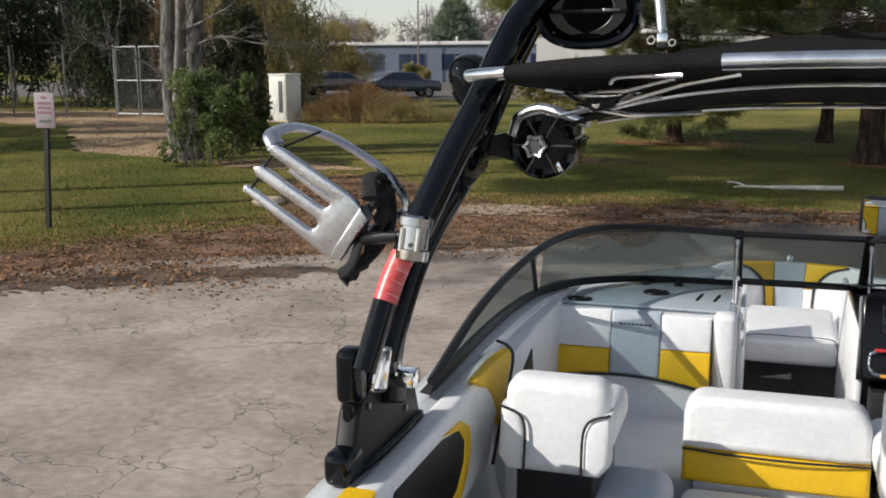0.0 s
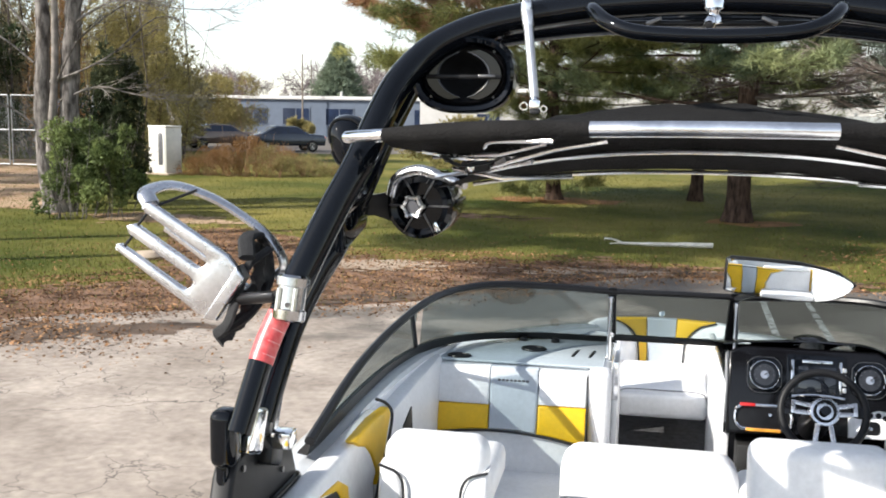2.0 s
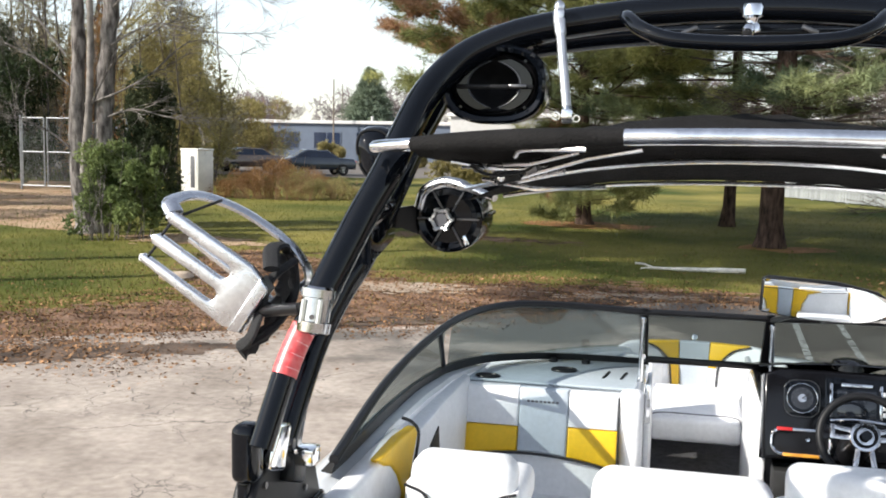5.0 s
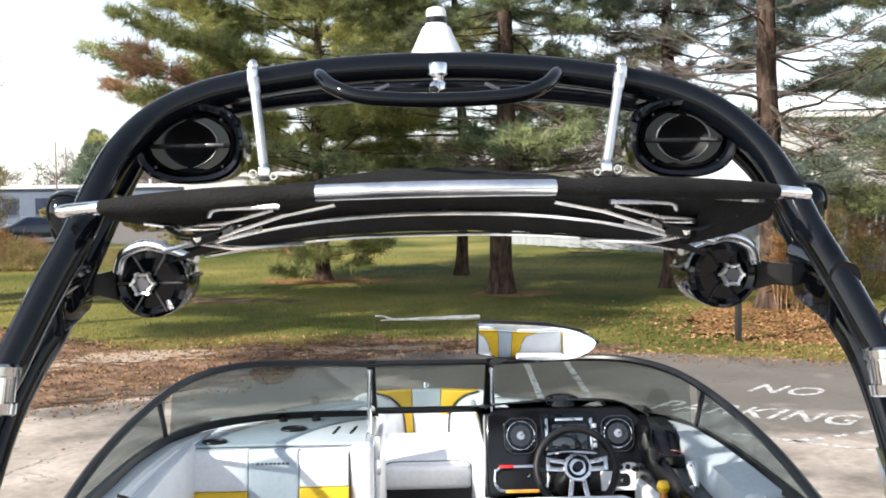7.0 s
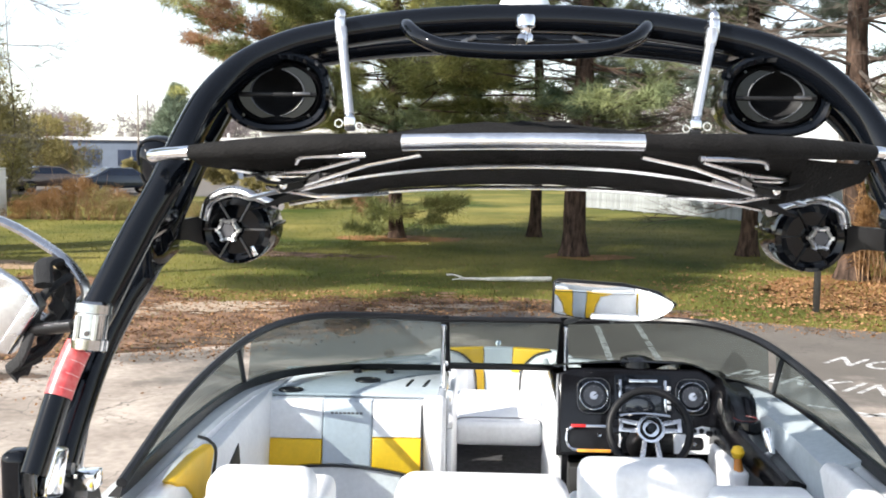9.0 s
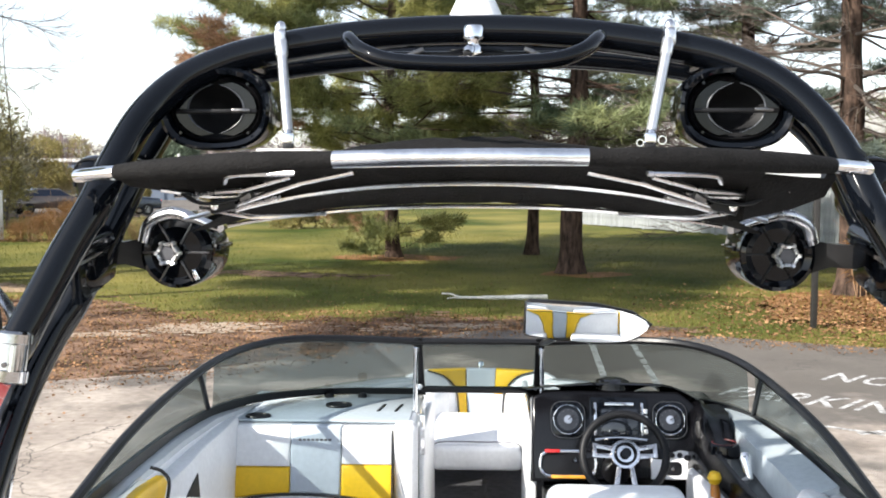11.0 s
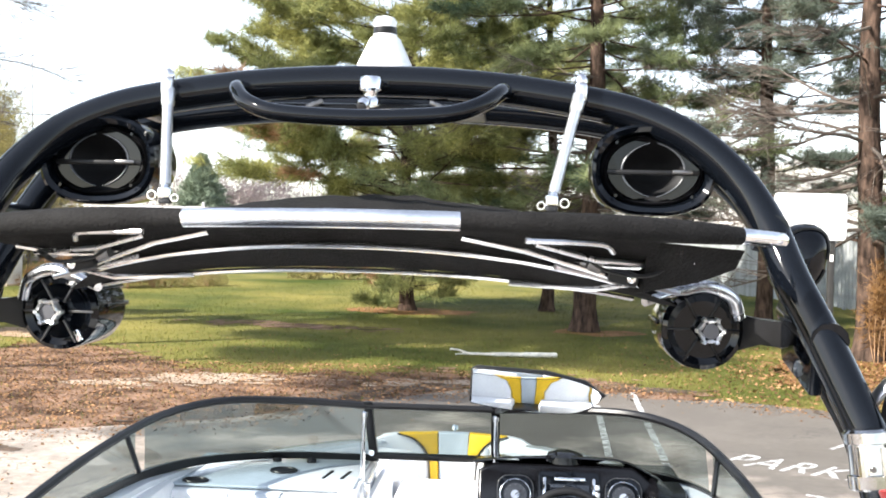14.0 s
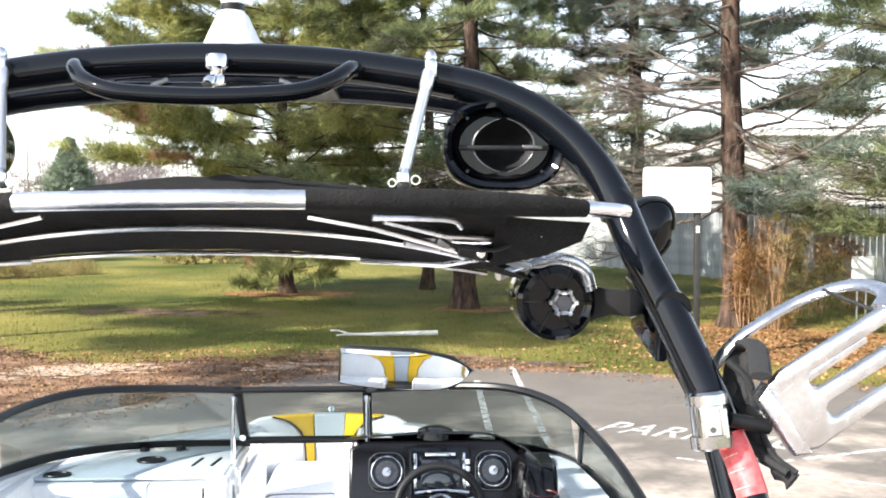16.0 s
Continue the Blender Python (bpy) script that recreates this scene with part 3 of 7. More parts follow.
ring = [(0.953 + 0.046 * math.cos(k * math.pi / 10), 1.325 + 0.046 * math.sin(k * math.pi / 10), 1.706) for k in range(21)]
part("cup_ring", tube(ring, 0.0025, 6), DARK_RED, helm, "dark red ring")
part("cup_holder", lathe([(0.074, -0.16), (0.066, -0.06), (0.058, -0.006), (0.048, 0.0), (0.043, -0.03), (0.001, -0.032)], 24, at=(0.953, 1.325, 1.706)), BLACK_PAINT, helm)
part("cup_lid", lathe([(0.036, -0.008), (0.034, 0.0), (0.001, 0.001)], 16, at=(0.953, 1.325, 1.696)), DARK_HOLE, helm, "dark red insert")
part("throttle_lever", tube([(0.990, 1.07, 1.615), (0.985, 1.085, 1.66), (0.978, 1.10, 1.712), (0.977, 1.105, 1.722)], [0.012, 0.016, 0.022, 0.017], 12, flat=0.7, round_ends=True), CHROME, helm, "chrome throttle lever")
part("inner_trim", box(0.835, 0.91, 1.06, 1.46, 1.28, 1.57, 0.02, 3), WHITE_VINYL, helm)
part("trim_knob", join(lathe([(0.001, 0.026), (0.018, 0.02), (0.026, 0.0), (0.018, -0.02), (0.006, -0.027)], 16, at=(0.868, 1.10, 1.635))), YELLOW_KNOB, helm, "yellow ball knob")
part("knob_stem", tube([(0.868, 1.10, 1.612), (0.872, 1.085, 1.555)], [0.014, 0.02], 10), AMBER_PLASTIC, helm, "amber stem")


def gauge(x, z):
    frame_ = part("gauge", on_dash(prism(rounded_rect(0.145, 0.155, 0.045), 0.02, 0.006), x, z, 0.012), BLACK_PAINT, helm, "round gauge in a glossy black bezel")
    part("bezel", on_dash(join(*[tube([(q[0], 0, q[1]) for q in rounded_rect(0.138, 0.148, 0.045)] + [(rounded_rect(0.138, 0.148, 0.045)[0][0], 0, rounded_rect(0.138, 0.148, 0.045)[0][1])], 0.0014, 6)]), x, z, 0.013), DULL_METAL, frame_)
    part("dial_ring", on_dash(lathe([(0.055, 0.0), (0.055, 0.010), (0.048, 0.012), (0.045, 0.004)], 28, "y", (0, -0.008, 0)), x, z, 0.012), BLACK_PAINT, frame_)
    part("chrome_ring", on_dash(tube([(0.059 * math.cos(math.pi * k / 18), -0.012, 0.059 * math.sin(math.pi * k / 18)) for k in range(37)], 0.0020, 8), x, z, 0.012), CHROME, frame_, "chrome ring")
    part("dial", on_dash(lathe([(0.044, 0.0), (0.044, 0.003), (0.001, 0.003)], 24, "y", (0, -0.009, 0)), x, z, 0.012), GAUGE_FACE, frame_)
    part("hub_cap", on_dash(lathe([(0.017, 0.0), (0.015, 0.004), (0.001, 0.005)], 20, "y", (0, -0.014, 0)), x, z, 0.012), DIAL_BLUE, frame_, "blue-grey dial centre")
    part("needle", on_dash(box(-0.002, 0.03, -0.022, -0.020, -0.002, 0.002, turn=(0, -35, 0), about=(0, 0, 0)), x, z, 0.012), BLACK_SATIN, frame_)
    for k in range(9):
        a = radians(-210 + 30 * k) * -1
        part("tick", on_dash(box(0.036, 0.040, -0.0135, -0.012, -0.0008, 0.0008, turn=(0, -math.degrees(a), 0), about=(0, -0.0127, 0)), x, z, 0.012), DULL_METAL, frame_)


gauge(0.371, 1.732)
gauge(0.786, 1.734)
display = part("display", on_dash(prism(rounded_rect(0.235, 0.19, 0.014), 0.02, 0.005), 0.576, 1.730, 0.012), BLACK_PAINT, helm, "instrument display with chrome strips")
part("screen", on_dash(box(-0.075, 0.075, -0.004, 0.0, -0.058, 0.048, 0.002), 0.581, 1.730, 0.012), SCREEN, display)
for x in (-0.098, 0.092):
    part("chrome_strip", on_dash(box(x - 0.006, x + 0.006, -0.006, 0.0, -0.062, 0.072, 0.003), 0.581, 1.730, 0.012), CHROME, display)
part("chrome_strip", on_dash(box(-0.06, 0.06, -0.006, 0.0, 0.060, 0.074, 0.003), 0.581, 1.730, 0.012), CHROME, display)
part("chrome_strip", on_dash(tube(curve([(-0.10, 0, -0.078), (-0.03, -0.004, -0.071), (0.04, -0.004, -0.071), (0.11, 0, -0.078)]), 0.006, 8), 0.581, 1.730, 0.012), CHROME, display)
for k in range(4):
    part("button", on_dash(box(-0.008, 0.008, -0.007, 0.0, -0.010, 0.010, 0.003), 0.688, 1.688 + 0.026 * k, 0.012), SATIN_ALU, display)
pocket = part("glove_pocket", on_dash(prism(rounded_rect(0.23, 0.105, 0.04), 0.02, 0.004), 0.370, 1.562, 0.010), BLACK_SATIN, helm, "dash pocket with a polished rim")
q = rounded_rect(0.225, 0.10, 0.04)
part("pocket_rim", on_dash(tube([(a, 0, b) for a, b in q + q[:1]], 0.0075, 8), 0.370, 1.562, 0.012), CHROME, pocket)
part("trim_strip", on_dash(box(-0.05, 0.012, -0.012, 0.0, -0.007, 0.007, 0.003), 0.325, 1.611, 0.016), RED_TRIM, pocket, "red trim strip")
part("trim_strip", on_dash(box(-0.06, 0.08, -0.012, 0.0, -0.007, 0.007, 0.003), 0.360, 1.513, 0.016), WOOD_STRIP, pocket, "amber trim strip")
part("pocket_lock", on_dash(lathe([(0.009, 0), (0.008, 0.006), (0.001, 0.006)], 12, "y"), 0.395, 1.577, 0.018), CHROME, pocket)
switches = part("switch_panel", on_dash(prism([(-0.12, -0.055), (0.085, -0.055), (0.10, -0.01), (0.07, 0.05), (0.0, 0.062), (-0.12, 0.025)], 0.016, 0.006), 0.825, 1.560, 0.014), WHITE_PLASTIC, helm, "pale switch panel with round black buttons")
for x, z in ((-0.035, 0.040), (-0.004, 0.040), (0.024, 0.031), (0.048, 0.010), (0.056, -0.020)):
    part("switch_button", on_dash(lathe([(0.0115, 0), (0.0115, 0.005), (0.001, 0.006)], 12, "y"), 0.825 + x, 1.560 + z, 0.016), BLACK_SATIN, switches)
part("key_plate", on_dash(prism(rounded_rect(0.075, 0.055, 0.018), 0.01, 0.003), 0.79, 1.550, 0.018), BLACK_SATIN, switches)
part("key", on_dash(lathe([(0.008, 0), (0.007, 0.012), (0.001, 0.013)], 10, "y"), 0.79, 1.550, 0.024), CHROME, switches)
part("footrest_panel", box(0.27, 0.50, 1.50, 1.62, 1.10, 1.44, 0.01, turn=(0, 0, 0)), BLACK_RUBBER, helm)

wheel = thing("steering_wheel", (0.565, 1.28, 1.664), "black steering wheel with polished three-spoke centre", "steering wheel")
tilt = Matrix.Translation((0.565, 1.28, 1.664)) @ Euler((radians(-24), 0, 0)).to_matrix().to_4x4()
ring = [(0.158 * math.cos(k * math.pi / 24), 0, 0.158 * math.sin(k * math.pi / 24)) for k in range(49)]
part("rim", moved(tube(ring, 0.0155, 10), tilt), DARK_HOLE, wheel)
part("hub", moved(lathe([(0.054, 0.0), (0.057, 0.008), (0.054, 0.018), (0.047, 0.020), (0.043, 0.012), (0.031, 0.010), (0.028, 0.022), (0.022, 0.026), (0.001, 0.027)], 32, "y", (0, -0.036, 0)), tilt), CHROME, wheel, "polished hub")
part("hub_badge", moved(lathe([(0.019, 0.0), (0.018, 0.003), (0.001, 0.004)], 20, "y", (0, -0.063, 0)), tilt), BLACK_PAINT, wheel)
part("hub_ring", moved(tube([(0.038 * math.cos(k * math.pi / 14), -0.050, 0.038 * math.sin(k * math.pi / 14)) for k in range(29)], 0.0045, 6), tilt), BLACK_PAINT, wheel, "black ring round the hub")
for s in (1, -1):
    for z, rise in ((0.020, 0.014), (-0.008, 0.004)):
        part("spoke", moved(prism([(s * 0.046, z - 0.008), (s * 0.122, z - 0.007 + rise), (s * 0.122, z + 0.008 + rise), (s * 0.046, z + 0.010)][::s], 0.008, 0.002), tilt @ Matrix.Translation((0, -0.022, 0))), RACK_METAL, wheel, "polished wing spoke")
    part("spoke_tip", moved(prism([(s * 0.108, -0.012), (s * 0.124, -0.010), (s * 0.120, 0.043), (s * 0.106, 0.040)][::s], 0.009, 0.002), tilt @ Matrix.Translation((0, -0.0225, 0))), RACK_METAL, wheel)
    part("spoke_arm", moved(prism([(s * 0.10, -0.012), (s * 0.150, -0.016), (s * 0.150, 0.030), (s * 0.10, 0.026)][::s], 0.012, 0.004), tilt @ Matrix.Translation((0, -0.010, 0))), DASH_BLACK, wheel)
    part("spoke", moved(prism([(s * 0.012, -0.03), (s * 0.030, -0.03), (s * 0.050, -0.150), (s * 0.030, -0.152)][::-s], 0.008, 0.002), tilt @ Matrix.Translation((0, -0.018, 0))), RACK_METAL, wheel)
part("column", moved(tube([(0, 0.0, 0), (0, 0.28, -0.02)], [0.045, 0.06], 16), tilt), BLACK_SATIN, wheel)


# seats
def back_cushion(name, x0, x1, y, z0, z1, label, depth=0.15, corner=0.06, band=None, wings=False):
    seat = thing(name, ((x0 + x1) / 2, y + depth / 2, 0.952), label, "seat")
    w, h = x1 - x0, z1 - z0

    def bulged(geo):
        return [Vector(((x0 + x1) / 2 + v.x, y + v.y + 0.05 * (v.z + h / 2) / h - (0.0 if wings else 0.03) * (1 - (2 * v.x / w) ** 2) * (1 if v.y < depth / 2 else 0), (z0 + z1) / 2 + v.z)) for v in geo[0]], geo[1]
    out = rounded_rect(w, h, corner, 6)
    if band:
        lo = band - (z0 + z1) / 2
        upper = [(a, max(b, lo)) for a, b in out]
        seen = []
        for q in upper:
            if not seen or (abs(q[0] - seen[-1][0]) + abs(q[1] - seen[-1][1])) > 1e-4:
                seen.append(q)
        part("backrest", bulged(prism(seen, depth, 0.03, 4)), WHITE_VINYL, seat)
        part("lower_band", bulged(prism([(-w / 2, -h / 2), (w / 2, -h / 2), (w / 2, lo), (-w / 2, lo)], depth * 0.96, 0.025, 4)), YELLOW_VINYL, seat, "yellow vinyl band")
        part("piping", bulged(tube([(-w / 2 + w * k / 10, -0.004, lo) for k in range(11)], 0.0045, 6)), PIPING, seat)
    else:
        part("backrest", bulged(prism(out, depth, 0.04, 4)), WHITE_VINYL, seat)
    if wings:
        for s in (1, -1):
            q = [(s * (w / 2 - 0.075), -h / 2 + 0.01), (s * (w / 2 - 0.075), -0.01), (s * (w / 2 - 0.053), 0.040), (s * (w / 2 + 0.008), 0.062), (s * (w / 2 + 0.012), -h / 2 + 0.05), (s * (w / 2 - 0.02), -h / 2 + 0.01)]
            part("side_wing", bulged(moved(prism(q[::s], depth * 0.7, 0.02, 3), Matrix.Translation((0, -0.012, 0)))), WHITE_VINYL, seat)
            part("piping", bulged(tube(curve([(a, -0.014, b) for a, b in q[:4]], 4), 0.0045, 6)), PIPING, seat)
    part("seat_cushion", box(x0, x1, y + depth, y + depth + 0.42, z0 + 0.02, z0 + 0.15, 0.04, 3), WHITE_VINYL, seat)
    part("pedestal", box(x0 + 0.04, x1 - 0.04, y + 0.03, y + depth + 0.38, 0.952, z0 + 0.03, 0.02), BLACK_SATIN if wings else GELCOAT, seat)
    return seat


back_cushion("observer_seat", -0.936, -0.603, 0.205, 1.485, 1.780, "white vinyl observer seat with black piping", 0.13, 0.055, wings=True)
back_cushion("bench_seat", -0.427, 0.237, 0.95, 1.20, 1.525, "wide white seat back with a yellow lower band", 0.15, 0.08, band=1.328)
back_cushion("helm_seat", 0.235, 0.70, 0.62, 1.30, 1.698, "white helm seat behind the steering wheel", 0.16, 0.05)
back_cushion("side_seat", 0.66, 1.0, 0.50, 1.25, 1.650, "white side seat cushion beside the helm", 0.14, 0.04)
part("bench_pad", box(-0.72, -0.42, 0.25, 0.60, 1.10, 1.40, 0.06, 4), GREY_VINYL, boat)
part("bench_pad", box(-0.42, 0.23, 0.45, 0.95, 1.05, 1.195, 0.05, 4), WHITE_VINYL, boat)

# stern seat, seen in the mirror
stern = thing("stern_seat", (0, -3.1, 0.952), "white stern seat with yellow and grey centre panels", "seat")


def stern_panel(points, material, name, proud=0.0):
    geo = prism(points, 0.12, 0.02, 3)
    part(name, ([Vector((v.x, -3.02 + proud - v.y - (v.z - 1.3) * 0.2, v.z)) for v in geo[0]], [list(reversed(f)) for f in geo[1]]), material, stern)


stern_panel([(-0.10, 1.15), (0.10, 1.15), (0.12, 1.615), (-0.12, 1.615)], GREY_VINYL, "backrest_panel")
for s in (1, -1):
    stern_panel([(s * x, z) for x, z in [(0.105, 1.15), (0.24, 1.15), (0.265, 1.36), (0.35, 1.52), (0.54, 1.60), (0.125, 1.615)][::s]], YELLOW_VINYL, "backrest_panel")
    stern_panel([(s * x, z) for x, z in [(0.248, 1.15), (0.955, 1.15), (0.955, 1.60), (0.55, 1.604), (0.357, 1.517), (0.273, 1.358)][::s]], WHITE_VINYL, "backrest_panel")
    stern_panel([(s * x, z) for x, z in [(0.96, 1.15), (1.003, 1.15), (1.003, 1.60), (0.96, 1.60)][::s]], YELLOW_VINYL, "corner_panel")
for x0, x1 in ((-0.98, -0.20), (0.20, 0.98)):
    part("seat_cushion", box(x0, x1, -3.0, -2.5, 1.14, 1.26, 0.04, 3), WHITE_VINYL, stern)
# Black slab added for the shade in the gap between the cushions.
part("gap_pad", box(-0.195, 0.195, -3.0, -2.53, 1.14, 1.165, 0.008), BLACK_SATIN, stern, "black slab standing in for the shaded gap between the cushions")
part("seat_base", box(-0.97, 0.97, -3.2, -2.52, 0.952, 1.15, 0.02), GELCOAT, stern)

for x0, x1 in ((-0.95, -0.21), (0.21, 0.95)):
    part("sun_pad", box(x0, x1, -3.46, -3.16, 1.50, 1.64, 0.05, 3), WHITE_VINYL, stern)
# Lower pad in grey: the recess's shade is put into its colour.
part("centre_pad", box(-0.20, 0.20, -3.46, -3.16, 1.50, 1.575, 0.02, 3), GREY_VINYL, stern, "lower pad coloured grey for the shaded recess between the sun pads")
part("piping", tube([(-0.92, -3.022, 1.597), (-0.54, -3.022, 1.600), (0.54, -3.022, 1.600), (0.92, -3.022, 1.597)], 0.006, 6), PIPING, stern)
part("sun_pad_base", box(-0.96, 0.96, -3.47, -3.20, 0.952, 1.51, 0.01), GELCOAT, stern)

# rear-view mirror on the windshield's top rail
mirror = thing("rear_view_mirror", (0.40, 2.04, 1.97), "wide rear-view mirror in a black frame", "mirror")
MOUT = [(-0.275, -0.056), (-0.265, -0.064), (-0.10, -0.080), (0.10, -0.080), (0.215, -0.058), (0.285, 0.004), (0.20, 0.052), (0.04, 0.077), (-0.25, 0.080), (-0.275, 0.066)]
MOUT = [(x * 0.93, z * 1.04) for x, z in MOUT]
mt = Matrix.Translation((0.4415, 1.53, 2.138)) @ Euler((radians(0.32), radians(2.2), radians(-2.75))).to_matrix().to_4x4()
part("mirror_frame", moved(prism(MOUT, 0.045, 0.012, 3), mt), BLACK_SATIN, mirror)
def bulge(x, z, radius=4.6):
    return -0.012 + (x * x + z * z) / (2 * radius)


rim_line = curve([(x * 0.945 - 0.003, 0, z * 0.87) for x, z in MOUT + MOUT[:1]], 3)[:-1]
part("mirror_face", moved(loft([[(q.x * f, bulge(q.x * f, q.z * f), q.z * f) for q in rim_line] for f in (1.0, 0.85, 0.7, 0.55, 0.4, 0.25, 0.1, 0.01)]), mt @ Matrix.Translation((0, -0.012, 0))), MIRROR, mirror, "slightly convex mirror glass")
part("mirror_arm", tube(curve([(0.29, 2.07, 1.96), (0.33, 1.85, 2.02), (0.38, 1.59, 2.10)]), 0.014, 10), BLACK_SATIN, mirror)
part("mirror_arm", tube(curve([(0.50, 2.04, 1.975), (0.50, 1.85, 2.03), (0.49, 1.59, 2.11)]), 0.012, 10), BLACK_SATIN, mirror)

# trailer under the hull
trailer = thing("boat_trailer", (0, 0, 0), "dark steel boat trailer with four wheels", "trailer")
for s in (1, -1):
    part("frame_beam", box(s * 0.75 - 0.05, s * 0.75 + 0.05, -3.2, 4.2, 0.40, 0.55, 0.01), BLACK_SATIN, trailer)
    part("bunk", box(s * 0.5 - 0.06, s * 0.5 + 0.06, -3.0, 2.2, 0.55, 0.63, 0.01), CARPET, trailer)
    for y in (-1.6, -0.75):
        w = part("wheel", lathe([(0.19, -0.10), (0.31, -0.10), (0.335, -0.06), (0.335, 0.06), (0.31, 0.10), (0.19, 0.10)], 28, "x", (s * 1.08, y, 0.335)), BLACK_RUBBER, trailer)
        part("rim", lathe([(0.19, -0.09), (0.19, 0.06), (0.05, 0.08), (0.001, 0.08)], 20, "x", (s * 1.08, y, 0.335)), POLISHED, w)
    part("mudguard", loft([[(s * 0.93, -1.2 + 0.85 * math.cos(q), 0.335 + 0.42 * math.sin(q)), (s * 1.23, -1.2 + 0.85 * math.cos(q), 0.335 + 0.42 * math.sin(q)), (s * 1.23, -1.2 + 0.83 * math.cos(q), 0.335 + 0.40 * math.sin(q)), (s * 0.93, -1.2 + 0.83 * math.cos(q), 0.335 + 0.40 * math.sin(q))] for q in [math.pi * k / 12 for k in range(13)]]), BLACK_SATIN, trailer)
for y in (-3.0, -1.2, 1.2, 3.0):
    part("cross_member", box(-0.8, 0.8, y - 0.04, y + 0.04, 0.40, 0.50, 0.01), BLACK_SATIN, trailer)
part("winch_post", box(-0.04, 0.04, 4.75, 4.83, 0.45, 1.3, 0.01), BLACK_SATIN, trailer)
part("tongue", box(-0.06, 0.06, 4.1, 6.2, 0.40, 0.52, 0.01), BLACK_SATIN, trailer)
part("jack", tube([(0.14, 5.7, 0.0), (0.14, 5.7, 0.85)], 0.03, 10), SATIN_ALU, trailer)

# ---- tower ----
tower = thing("wakeboard_tower", (0, 0, 1.73), "glossy black twin-hoop wakeboard tower on the gunwales", "tower")
AFT = [(1.105, -0.50, 2.03), (1.068, -0.40, 2.235), (1.015, -0.325, 2.38), (0.955, -0.235, 2.545), (0.905, -0.17, 2.665), (0.868, -0.105, 2.78), (0.825, -0.05, 2.88), (0.752, -0.003, 2.965),
       (0.655, 0.030, 3.020), (0.54, 0.052, 3.055), (0.33, 0.073, 3.090), (0.15, 0.081, 3.105), (0.0, 0.083, 3.109)]
FORE = [(1.150, -0.27, 1.95), (1.136, -0.20, 2.07), (1.110, -0.12, 2.21), (1.068, -0.055, 2.33), (1.020, 0.0, 2.43), (0.965, 0.09, 2.595), (0.905, 0.19, 2.78), (0.855, 0.255, 2.89), (0.77, 0.31, 2.975),
        (0.65, 0.34, 3.025), (0.50, 0.36, 3.055), (0.30, 0.37, 3.075), (0.0, 0.375, 3.085)]


def clamp01(q):
    return min(1.0, max(0.0, q))


def starboard(side, fore=False):
    """The starboard leg stands a little further out than the port leg."""
    out = []
    for x, y, z in side:
        f = clamp01((2.98 - z) / 0.2)
        out.append((x + f * (0.015 + 0.037 * clamp01((z - 2.12) / 0.26) if fore else 0.031), y + (0.0 if fore else 0.028 * f), z))
    return out


def port(side):
    """The port leg stands a little further aft."""
    return [(x - 0.017 * clamp01((2.95 - z) / 0.2), y - 0.05 * clamp01((2.95 - z) / 0.2), z) for x, y, z in side]


def hoop(side, other=None):
    right, left = curve(other or side, 6), curve(port(side) if other else side, 6)
    return right + [Vector((-p.x, p.y, p.z)) for p in reversed(left[:-1])]


